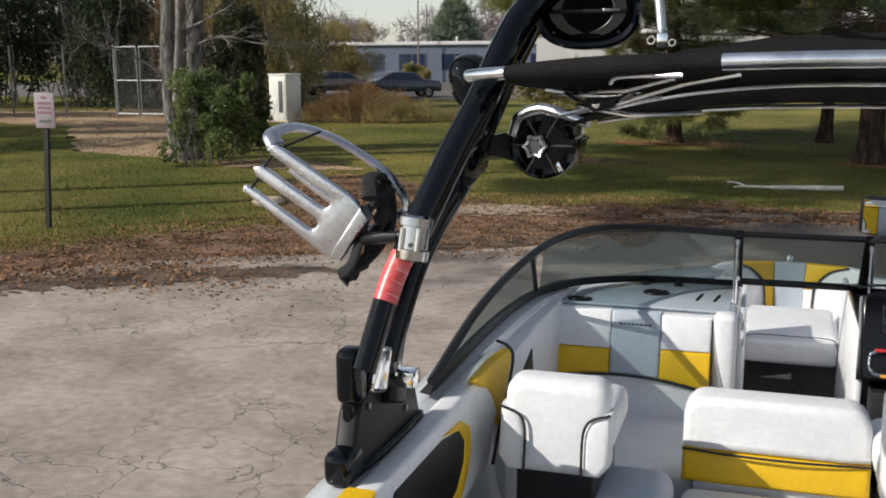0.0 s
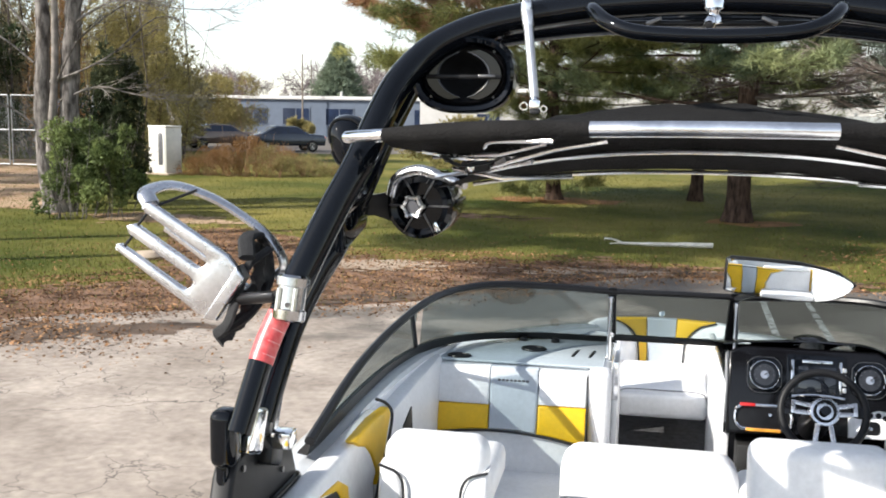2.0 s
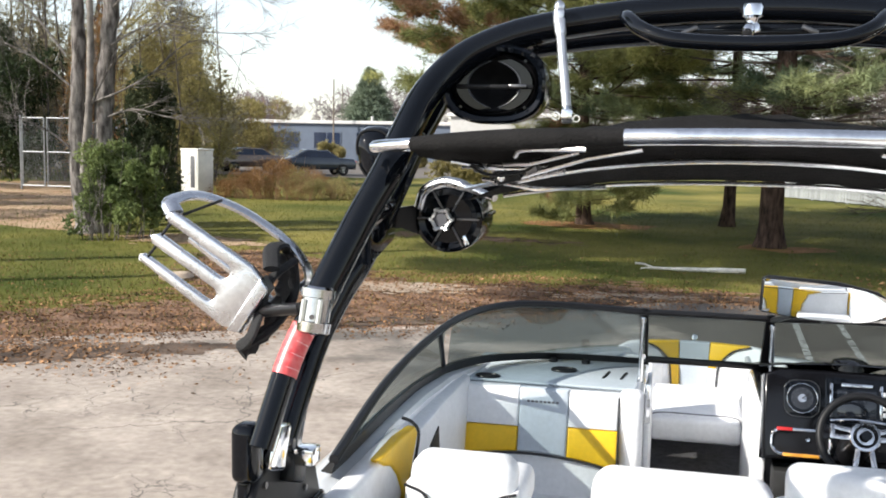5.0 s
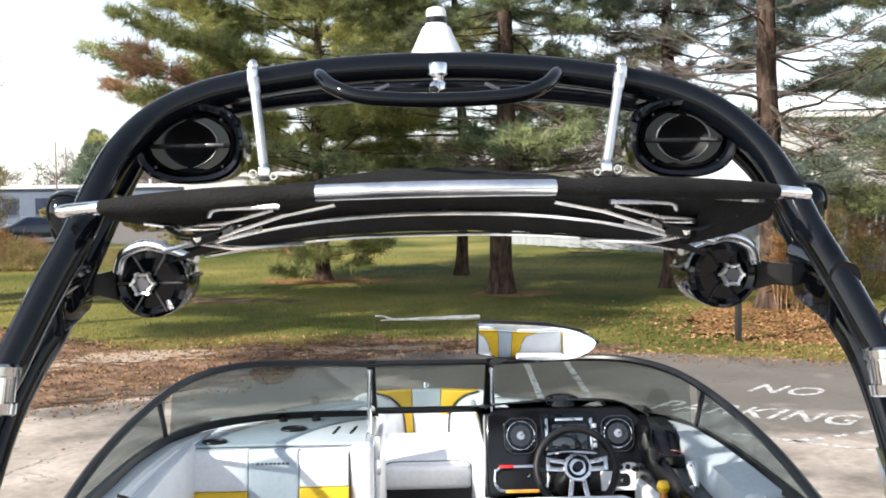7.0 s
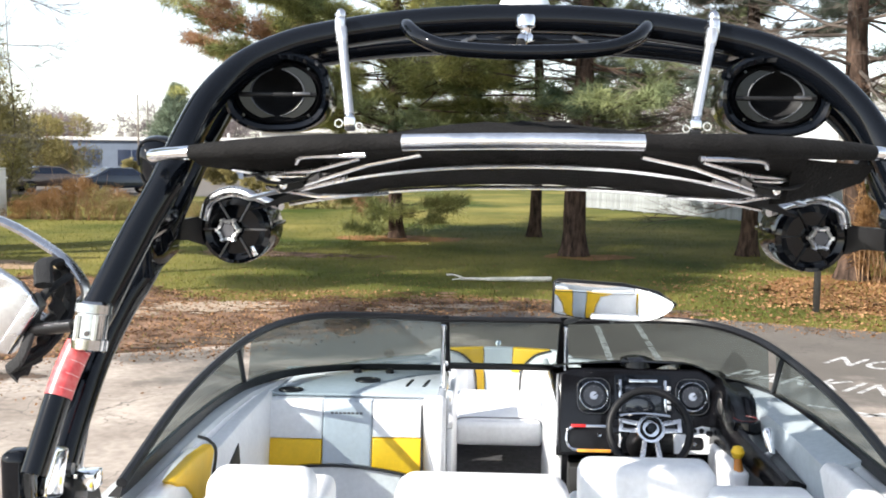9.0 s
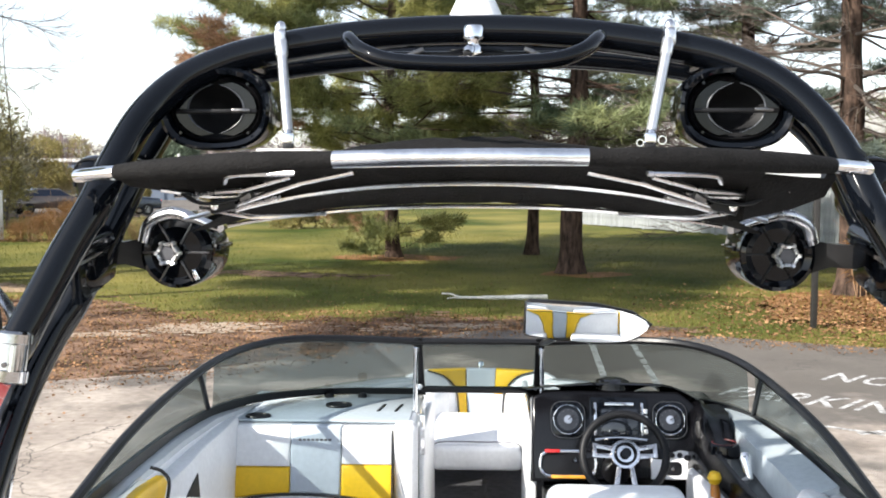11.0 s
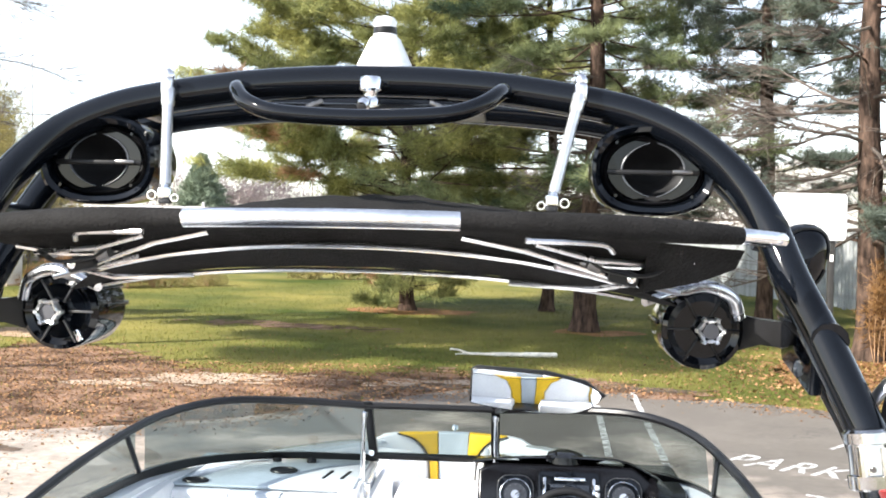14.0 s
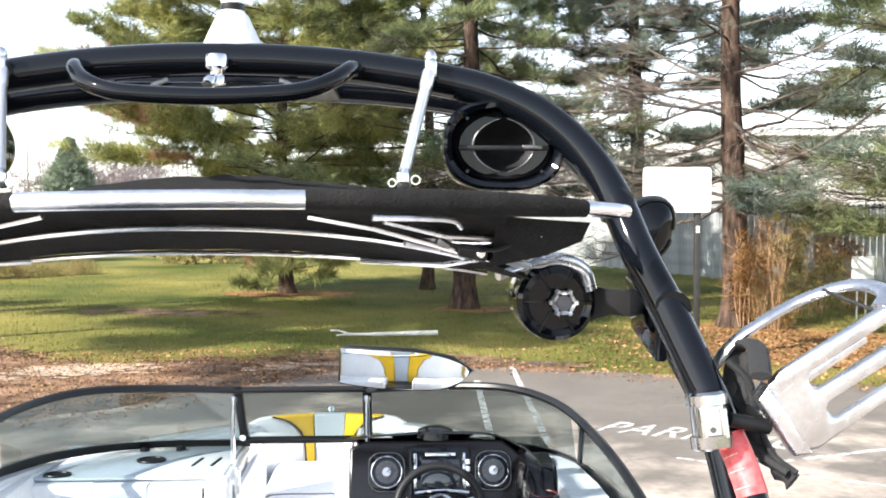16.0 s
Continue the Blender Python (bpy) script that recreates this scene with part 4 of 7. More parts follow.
line = hoop(AFT, starboard(AFT))
part("aft_hoop", tube(line, [0.0295 + 0.0105 * min(1.0, max(0.0, (p.z - 2.30) / 0.06)) for p in line], 20), BLACK_PAINT, tower)
part("fore_hoop", tube(hoop(FORE, starboard(FORE, True)), 0.039, 20), BLACK_PAINT, tower)
HINGE = [(-0.565, 1.733), (-0.045, 1.722), (-0.03, 1.755), (-0.08, 1.865), (-0.12, 1.895), (-0.17, 1.885), (-0.22, 1.925), (-0.30, 1.94), (-0.37, 1.945), (-0.47, 1.93), (-0.50, 1.89), (-0.525, 1.82), (-0.575, 1.79)]
for s in (1, -1):
    def side(geo):
        return geo if s > 0 else mirrored(geo)
    geo = prism(HINGE, 0.060, 0.012, 3)
    base = part("mount_base", side(([Vector((1.185 - v.y, v.x, v.z)) for v in geo[0]], geo[1])), DARK_HOLE, tower, "black tower mount on the gunwale")
    part("mount_foot", side(tube(curve([(1.135, -0.58, 1.745), (1.125, -0.40, 1.742), (1.12, -0.20, 1.74), (1.125, -0.03, 1.738)]), 0.013, 10, round_ends=True)), BLACK_PAINT, base)
    part("mount_toe", side(box(1.118, 1.192, -0.592, -0.475, 1.730, 1.822, 0.026, 4)), BLACK_PAINT, base, "rounded glossy black toe")
    part("outer_post", side(box(1.112, 1.180, -0.530, -0.458, 1.925, 2.072, 0.024, 5)), BLACK_PAINT, base, "rounded glossy black post")
    part("post_stay", side(box(1.140, 1.172, -0.505, -0.465, 1.80, 1.93, 0.010)), BLACK_PAINT, base)
    part("hinge_block", side(box(1.082, 1.140, -0.452, -0.385, 1.935, 2.058, 0.014, 3, turn=(-16, 0, 12))), CHROME, base, "chromed hinge block")
    part("hinge_pin", side(tube([(1.078, -0.36, 1.985), (1.15, -0.36, 1.985)], 0.014, 14)), DULL_METAL, base)
    part("hinge_cover", side(box(1.040, 1.092, -0.33, -0.27, 1.918, 1.962, 0.004)), CHROME, base)
    part("hinge_clevis", side(box(1.085, 1.135, -0.33, -0.24, 1.86, 1.955, 0.012, turn=(-20, 0, 0))), BLACK_SATIN, base)
    part("leg_gusset", side(loft([[(1.140, -0.27, 1.93), (1.118, -0.30, 1.93), (1.108, -0.24, 1.93), (1.130, -0.22, 1.93)], [(1.125, -0.17, 2.10), (1.110, -0.185, 2.10), (1.104, -0.16, 2.10), (1.118, -0.15, 2.10)]])), CHROME, base, "bright metal gusset")
    for y, z in ((-0.44, 1.90), (-0.30, 1.875), (-0.16, 1.80)):
        part("bolt", side(lathe([(0.009, 0.0), (0.009, -0.005), (0.001, -0.006)], 10, "x", (1.124, y, z))), DULL_METAL, base)
    # cross plates between the hoops
    for (a, b), w in ((((0.955, -0.235, 2.545), (0.965, 0.085, 2.585)), 0.040), (((0.87, -0.11, 2.775), (0.905, 0.18, 2.765)), 0.03), (((0.60, 0.045, 3.045), (0.60, 0.345, 3.035)), 0.02)):
        out = 0.036 if s > 0 and a[2] < 3.0 else 0.0
        part("cross_tube", side(tube([(a[0] + out, a[1], a[2]), (b[0] + out, b[1], b[2])], w, 12)), BLACK_PAINT, tower)
    geo = prism([(-0.12, -0.075), (0.10, -0.03), (0.14, 0.05), (0.04, 0.085), (-0.14, 0.06)], 0.03, 0.008)
    part("bracket_plate", side(([Vector((0.965 + (0.03 if s > 0 else 0.0) - v.y, -0.06 + v.x, 2.50 + v.z)) for v in geo[0]], geo[1])), BLACK_PAINT, tower)
    # label wrapped round the aft tube
    line = [p for p in curve(starboard(AFT) if s > 0 else port(AFT), 12) if 2.175 < p.z < 2.300]
    label = part("warning_label", side(tube(line, 0.0312, 20)), RED_LABEL, tower, "red printed warning label")
    for k in range(1, len(line) - 1):
        if k % 2:
            ang = [radians(q) for q in (150, 175, 200, 225, 250)]
            c, d = line[k], (line[k + 1] - line[k - 1]).normalized()
            u = Vector((1, 0, 0)) - d * d.x
            u.normalize()
            w = d.cross(u)
            part("print_line", side(tube([c + (u * math.cos(q) + w * math.sin(q)) * 0.0314 for q in ang], 0.0007, 4)), LABEL_PRINT, label)

# grab handle and tow knob
HANDLE = [(0.312, 0.05, 3.082), (0.304, -0.06, 3.070), (0.266, -0.13, 3.035), (0.20, -0.165, 3.008), (0.10, -0.175, 2.998), (0.0, -0.177, 2.995)]
part("grab_handle", tube(hoop(HANDLE), 0.019, 14), BLACK_PAINT, tower, "black tubular grab handle")
part("centre_plate", box(-0.26, 0.26, 0.09, 0.34, 3.04, 3.058, 0.008), BLACK_SATIN, tower)
for s in (1, -1):
    part("centre_mark", box(s * 0.15 - 0.022, s * 0.15 + 0.022, 0.076, 0.084, 3.048, 3.060, 0.002, turn=(0, s * 24, 0)), DULL_METAL, tower)
knob = thing("tow_knob", (0, -0.02, 3.03), "chrome rope tow knob on the tower", "knob")
part("knob_head", join(lathe([(0.001, 0.028), (0.022, 0.026), (0.026, 0.018), (0.026, -0.002), (0.018, -0.008), (0.016, -0.02), (0.022, -0.028), (0.022, -0.04), (0.008, -0.044)], 24, at=(0, -0.02, 3.080))), CHROME, knob)
part("knob_stud", tube([(0, -0.02, 3.085), (0, 0.06, 3.11)], 0.014, 12), CHROME, knob)
part("knob_ball", join(tube([(-0.005, -0.03, 3.055), (-0.012, -0.06, 3.035)], [0.012, 0.016], 12, round_ends=True)), CHROME, knob)

# canvas top struts
strut_group = "canopy struts"
for s in (1, -1):
    a, b = Vector((s * 0.485, 0.000, 3.082)), Vector((s * (0.442 if s < 0 else 0.420), -0.135, 2.826))
    st = thing("canopy_strut", b, "chrome canopy strut with pinned ends", "strut", strut_group)
    d = (b - a)
    part("rod", tube([a + d * 0.05, b - d * 0.06], 0.0125, 12), SATIN_ALU, st, "brushed metal rod")
    part("sleeve", tube([a + d * 0.02, a + d * 0.04, a + d * 0.18, a + d * 0.20], [0.012, 0.0155, 0.0155, 0.0125], 12), SATIN_ALU, st)
    part("top_knuckle", join(box(a.x - 0.014, a.x + 0.014, a.y - 0.02, a.y + 0.03, a.z - 0.028, a.z + 0.020, 0.009, 3), lathe([(0.013, 0), (0.015, 0.008), (0.011, 0.020), (0.004, 0.025), (0.001, 0.026)], 14, at=(a.x, a.y, a.z + 0.016))), RACK_METAL, st)
    part("end_fork", join(tube([b - d * 0.08, b], 0.011, 10), box(b.x - 0.014, b.x + 0.014, b.y - 0.012, b.y + 0.012, b.z - 0.025, b.z + 0.012, 0.005)), CHROME, st)
    ring = [Vector((b.x + s * 0.027 + 0.0095 * math.cos(q * math.pi / 8), b.y - 0.01, b.z - 0.006 + 0.0095 * math.sin(q * math.pi / 8))) for q in range(17)]
    part("pin_ring", tube(ring, 0.0022, 6), CHROME, st)
    ring = [Vector((b.x - s * 0.024 + 0.008 * math.cos(q * math.pi / 8), b.y - 0.006, b.z - 0.012 + 0.008 * math.sin(q * math.pi / 8))) for q in range(17)]
    part("pin_ring", tube(ring, 0.0022, 6), CHROME, st)

# anchor light: white cone with a dark band and a cap
cone = thing("anchor_light", (0.003, 0.20, 3.15), "white cone-shaped anchor light with a dark band", "light")
part("cone_body", lathe([(0.078, -0.03), (0.077, 0.0), (0.074, 0.008), (0.043, 0.074), (0.041, 0.080), (0.036, 0.086), (0.031, 0.087), (0.030, 0.094)], 32, at=(0.003, 0.20, 3.150)), WHITE_PLASTIC, cone)
part("band", lathe([(0.0295, 0.0), (0.0305, 0.004), (0.0295, 0.019)], 24, at=(0.003, 0.20, 3.243)), BLACK_SATIN, cone, "dark band")
part("cap", lathe([(0.028, 0.0), (0.028, 0.018), (0.024, 0.026), (0.012, 0.030), (0.001, 0.031)], 24, at=(0.003, 0.20, 3.260)), WHITE_PLASTIC, cone)


# ---- loudspeakers on the tower ----
def oval_speaker(s):
    c = Vector((s * 0.656, 0.0, 2.905))
    sp = thing("tower_speaker", c, "glossy black oval tower speaker facing aft", "speaker", "tower speakers")

    def ring(w, h, y, p=2.6):
        return [(c.x + x, c.y + y, c.z + z) for x, z in disc_outline(w, h, p, 36)]
    rings = [ring(0.117, 0.081, 0.034, 2.3), ring(0.124, 0.088, 0.0, 2.4), ring(0.133, 0.098, -0.008), ring(0.141, 0.105, 0.0), ring(0.143, 0.107, 0.03), ring(0.140, 0.104, 0.15, 2.5), ring(0.122, 0.090, 0.215, 2.3), ring(0.07, 0.055, 0.25, 2.1), ring(0.002, 0.002, 0.255, 2.0)]
    part("housing", loft(rings, caps=False), BLACK_PAINT, sp)
    part("ring_trim", loft([ring(0.118, 0.082, 0.026, 2.3), ring(0.112, 0.077, 0.016, 2.2), ring(0.104, 0.071, 0.034, 2.1)], caps=False), BLACK_SATIN, sp)
    part("speaker_cone", loft([ring(0.112, 0.077, 0.024, 2.1), ring(0.098, 0.066, 0.040, 2.0), ring(0.040, 0.030, 0.095, 2.0), ring(0.036, 0.027, 0.100, 2.0), ring(0.004, 0.003, 0.110, 2.0)], caps=False), CONE_BLACK, sp)
    part("bridge", box(c.x - 0.106, c.x + 0.106, 0.006, 0.020, c.z - 0.012, c.z + 0.000, 0.004), DARK_HOLE, sp)
    part("bridge_clip", box(c.x + 0.042, c.x + 0.090, 0.001, 0.008, c.z - 0.010, c.z + 0.001, 0.004), DULL_METAL, sp, "small silver clip")
    for sx in (1, -1):
        angles = [radians(-66 + 132 * k / 16) for k in range(17)]
        crescent = [(0.104 * math.cos(q), 0.074 * math.sin(q)) for q in angles] + [(0.108 * math.cos(q) - 0.036, 0.068 * math.sin(q)) for q in reversed(angles)]
        geo = prism([(sx * x, z) for x, z in crescent][::sx], 0.008, 0.0)
        part("crescent", ([Vector((c.x + v.x, 0.010 + v.y + 0.10 * (0.104 - abs(v.x)), c.z + v.z)) for v in geo[0]], geo[1]), BLACK_PAINT, sp, "glossy crescent in the grille")
        rim_line_ = [(c.x + sx * (0.108 * math.cos(q) - 0.036), 0.013, c.z + 0.068 * math.sin(q)) for q in angles]
        part("crescent_edge", tube(rim_line_, [0.0004 + 0.0022 * math.cos(q) ** 2 for q in angles], 6), CONE_GREY, sp, "paler crescent edge")
    part("speaker_mount", box(c.x - 0.05, c.x + 0.05, 0.04, 0.14, c.z + 0.085, c.z + 0.135, 0.012), BLACK_SATIN, sp)
    for k in range(4):
        a = radians(45 + 90 * k)
        part("screw", lathe([(0.004, 0), (0.003, 0.002), (0.0005, 0.003)], 8, "y", (c.x + 0.122 * math.cos(a), -0.008, c.z + 0.086 * math.sin(a))), BLACK_PAINT, sp)


oval_speaker(-1)
oval_speaker(1)


def can_speaker(s):
    c = Vector((s * 0.800, 0.13, 2.529))
    sp = thing("canister_speaker", c, "round black canister with a silver six-lobed knob", "speaker", "tower canisters")

    def at(x, y, z):
        return Vector((c.x + s * x, c.y + y, c.z + z))
    geo = lathe([(0.001, 0.0), (0.090, 0.0), (0.098, 0.008), (0.100, 0.03), (0.100, 0.17), (0.092, 0.20), (0.001, 0.205)], 36, "y", at(0, 0.0, 0))
    part("canister", geo, BLACK_PAINT, sp)
    geo = lathe([(0.097, 0.0), (0.086, -0.008), (0.074, -0.002), (0.060, 0.004), (0.001, 0.004)], 36, "y", at(0, -0.004, 0))
    part("end_ring", geo, BLACK_PAINT, sp)
    for k in range(6):
        a = radians(60 * k + 0)
        geo = box(0.026, 0.090, -0.012, -0.004, -0.0025, 0.0025, 0.001, turn=(0, -60 * k, 0), about=(0, -0.009, 0))
        part("spoke", moved(geo, Matrix.Translation(c)), DULL_METAL if s < 0 else DASH_BLACK, sp)
    for k in range(7):
        geo = box(-0.006, 0.006, 0.05, 0.19, 0.098, 0.106, 0.002, turn=(0, 28 * k - 84 if s < 0 else 96 + 28 * k - 96 - 84, 0), about=(0, 0.1, 0))
        part("fin", moved(geo, Matrix.Translation(c)), DASH_BLACK, sp)
    kc = at(0.012, -0.045, 0)
    lob = [(0.0285 + (0.0065 if math.cos(6 * q) > 0.5 else 0.0)) for q in [2 * math.pi * k / 96 for k in range(96)]]
    outer = [[(kc.x + lob[k] * f * math.cos(2 * math.pi * k / 96), kc.y + y, kc.z + lob[k] * f * math.sin(2 * math.pi * k / 96)) for k in range(96)] for f, y in ((0.68, 0.004), (0.70, -0.006), (0.92, -0.010), (1.0, -0.006), (1.0, 0.018))]
    part("knob", loft(outer, caps=False), SATIN_ALU, sp, "silver six-lobed knob")
    part("knob_centre", lathe([(0.0205, 0.02), (0.0205, 0.0), (0.018, -0.004), (0.001, -0.004)], 20, "y", kc), GREY_PRINT, sp)
    part("stem", tube([kc + Vector((0, 0.005, 0)), at(0.0, 0.0, 0)], 0.016, 12), BLACK_SATIN, sp)
    part("arm", loft([[at(x, y, z) for x, y, z in ((0.06, 0.02, 0.045), (0.06, 0.10, 0.045), (0.06, 0.10, -0.06), (0.06, 0.02, -0.06))], [at(x, y, z) for x, y, z in ((0.13, -0.03, 0.03), (0.13, 0.03, 0.03), (0.13, 0.03, -0.03), (0.13, -0.03, -0.03))], [at(x, y, z) for x, y, z in ((0.19, -0.12, 0.03), (0.19, -0.06, 0.03), (0.19, -0.06, -0.03), (0.19, -0.12, -0.03))]]), BLACK_SATIN, sp)
    if s < 0:
        part("glint_clip", box(at(-0.052, 0, -0.058).x - 0.008, at(-0.052, 0, -0.058).x + 0.008, c.y - 0.014, c.y - 0.004, c.z - 0.075, c.z - 0.045, 0.003, turn=(0, -25, 0)), CHROME, sp)


can_speaker(-1)
can_speaker(1)


# folded side mirrors of the tower: black shells outside the legs
for s in (1, -1):
    cen = Vector((s * (1.034 if s > 0 else 1.018), 0.165, 2.705))
    shell = thing("tower_lamp", cen, "black rounded tower lamp housing beside the leg", "lamp", "tower lamps")
    rings = []
    for f, y in ((0.04, -0.062), (0.55, -0.056), (0.85, -0.036), (1.0, 0.0), (0.96, 0.045), (0.75, 0.085), (0.04, 0.10)):
        rings.append([cen + Vector((s * (f * x + 0.012 * z / 0.08), y, f * z)) for x, z in disc_outline(0.066, 0.086, 2.5, 24)])
    geo = loft(rings, caps=False)
    part("housing", geo, BLACK_PAINT, shell)
    part("lens_rim", tube([cen + Vector((s * (0.86 * x + 0.012 * z / 0.08), -0.036, 0.86 * z)) for x, z in disc_outline(0.066, 0.086, 2.5, 25)], 0.004, 6), BLACK_SATIN, shell)
    part("bracket", tube([cen, (s * 0.92, 0.15, 2.74)], 0.016, 8), BLACK_SATIN, shell)
    part("cable", tube(curve([cen + Vector((s * 0.02, 0.0, -0.07)), cen + Vector((s * 0.035, 0.0, -0.12)), cen + Vector((s * 0.03, 0.02, -0.19))]), 0.006, 6), BLACK_SATIN, shell)


# ---- folded canvas top ----
top = thing("folded_canopy", (0, -0.2, 2.7), "folded black canvas sun top on polished tubes", "canopy")
BAR = curve([(-0.905, -0.27, 2.735), (-0.72, -0.365, 2.748), (-0.45, -0.46, 2.764), (-0.2, -0.505, 2.772), (0.0, -0.515, 2.775), (0.2, -0.505, 2.775), (0.45, -0.46, 2.772), (0.72, -0.365, 2.762), (0.88, -0.27, 2.752)], 6)
i0, i1 = [min(range(len(BAR)), key=lambda k: abs(BAR[k].x - q)) for q in (-0.268, 0.222)]
part("front_tube", tube(BAR[i0:i1 + 1], 0.0185, 14), POLISHED, top, "polished aluminium tube")
part("tube_sleeve", tube(BAR[4:i0 + 1], [0.018 + 0.007 * math.sin(math.pi * k / (i0 - 4)) for k in range(i0 - 3)], 14), CANVAS, top)
part("tube_sleeve", tube(BAR[i1:-4], [0.018 + 0.007 * math.sin(math.pi * k / (len(BAR) - 5 - i1)) for k in range(len(BAR) - 4 - i1)], 14), CANVAS, top)
part("tube_end", tube(BAR[:5], [0.015, 0.0165, 0.0165, 0.0165, 0.0165], 14, round_ends=True), CHROME, top)
part("tube_end", tube(BAR[-5:], [0.0165, 0.0165, 0.0165, 0.0165, 0.015], 14, round_ends=True), CHROME, top)


def arch(x, y0, y1, z0, z1, n=25, drop=0.0):
    return [(x * (2 * k / (n - 1) - 1), y0 + (y1 - y0) * (1 - (2 * k / (n - 1) - 1) ** 2), z0 + (z1 - z0) * (1 - abs(2 * k / (n - 1) - 1) ** 2.2)) for k in range(n)]


UP = arch(0.62, -0.30, -0.40, 2.700, 2.755)
MID = arch(0.56, -0.22, -0.34, 2.655, 2.722)
LOW = arch(0.73, 0.02, -0.24, 2.588, 2.672)
BACK = arch(0.73, 0.10, -0.02, 2.59, 2.70)
HUMP = arch(0.60, 0.06, 0.08, 2.735, 2.835)
FRONT = arch(0.62, -0.40, -0.495, 2.745, 2.765)
rng = random.Random(5)


def ruffled(line, amp):
    return [Vector(p) + Vector((0, rng.uniform(-amp, amp), rng.uniform(-amp, amp))) for p in line]


part("canvas_body", loft([ruffled(FRONT, 0.002), ruffled(UP, 0.004), ruffled(MID, 0.004), ruffled(LOW, 0.004), ruffled(BACK, 0.006), ruffled(HUMP, 0.006), ruffled(arch(0.62, -0.10, -0.14, 2.765, 2.80), 0.005), ruffled(arch(0.62, -0.36, -0.45, 2.762, 2.782), 0.003), ruffled(FRONT, 0.002)], closed=False), CANVAS, top, "black canvas")
lift = lambda line, dy, dz: [Vector(p) + Vector((0, dy, dz)) for p in line]
part("bow_tube", tube(lift(MID, -0.012, 0.0), 0.0068, 8), POLISHED, top, "polished bow tube")
part("bow_tube", tube(lift(LOW, -0.008, -0.004)[2:-2], 0.0052, 8), POLISHED, top, "polished bow tube")
for s in (1, -1):
    part("brace_tube", tube([(s * 0.60, -0.24, 2.652), (s * 0.36, -0.42, 2.722), (s * 0.24, -0.47, 2.745)], 0.0062, 8), POLISHED, top)
    part("brace_tube", tube([(s * 0.64, -0.20, 2.660), (s * 0.50, -0.27, 2.642), (s * 0.33, -0.27, 2.652)], 0.0058, 8), POLISHED, top)
    part("brace_tube", tube(curve([(s * 0.36, -0.49, 2.742), (s * 0.50, -0.44, 2.738), (s * 0.53, -0.40, 2.722)]), 0.0058, 8), RACK_METAL, top)
    part("brace_tube", tube(curve([(s * 0.70, -0.30, 2.705), (s * 0.58, -0.30, 2.69), (s * 0.46, -0.33, 2.70)]), 0.0058, 8), POLISHED, top)
    part("hinge", box(s * 0.56 - 0.03, s * 0.56 + 0.03, -0.31, -0.28, 2.655, 2.685, 0.006, turn=(0, s * 14, 0)), BLACK_SATIN, top)
    part("hinge_bolt", lathe([(0.009, 0.004), (0.009, -0.006), (0.001, -0.008)], 10, "y", (s * 0.575, -0.31, 2.668)), CHROME, top)
    part("brace_tube", tube([(s * 0.68, -0.26, 2.69), (s * 0.50, -0.37, 2.705), (s * 0.38, -0.43, 2.735)], 0.0055, 8), RACK_METAL, top)
    part("brace_tube", tube([(s * 0.70, -0.12, 2.63), (s * 0.55, -0.25, 2.663), (s * 0.42, -0.36, 2.69)], 0.0055, 8), RACK_METAL, top)
    part("strap", tube(curve([(s * 0.66, -0.29, 2.70), (s * 0.60, -0.33, 2.675), (s * 0.52, -0.335, 2.685), (s * 0.47, -0.36, 2.72)]), 0.010, 6, flat=0.4), STRAP, top)
    for q in (0.50, 0.64):
        part("hinge", box(s * q - 0.014, s * q + 0.014, -0.345 + (q - 0.5) * 0.5, -0.315 + (q - 0.5) * 0.5, 2.68, 2.705, 0.005, turn=(0, s * 20, 0)), DULL_METAL, top)
    k = 1.0 if s > 0 else 0.45
    part("canvas_flap", loft([[(s * 0.60, -0.36, 2.745), (s * 0.60, -0.20, 2.745), (s * 0.60, -0.16, 2.745 - 0.115 * k), (s * 0.60, -0.30, 2.745 - 0.105 * k)], [(s * 0.72, -0.33, 2.735), (s * 0.72, -0.20, 2.735), (s * 0.72, -0.14, 2.735 - 0.08 * k), (s * 0.72, -0.24, 2.735 - 0.075 * k)], [(s * 0.80, -0.30, 2.73), (s * 0.80, -0.22, 2.73), (s * 0.78, -0.18, 2.73 - 0.04 * k), (s * 0.79, -0.26, 2.73 - 0.04 * k)]]), CANVAS, top)
    part("mount_leg", tube(curve([(s * 0.64, -0.02, 2.602), (s * 0.74, 0.05, 2.628), (s * 0.80, 0.07, 2.636), (s * 0.86, 0.09, 2.61), (s * 0.88, 0.10, 2.56)]), [0.011] * 6 + [0.016] * 13 + [0.016] * 6, 12), RACK_METAL, top, "chrome mounting leg")


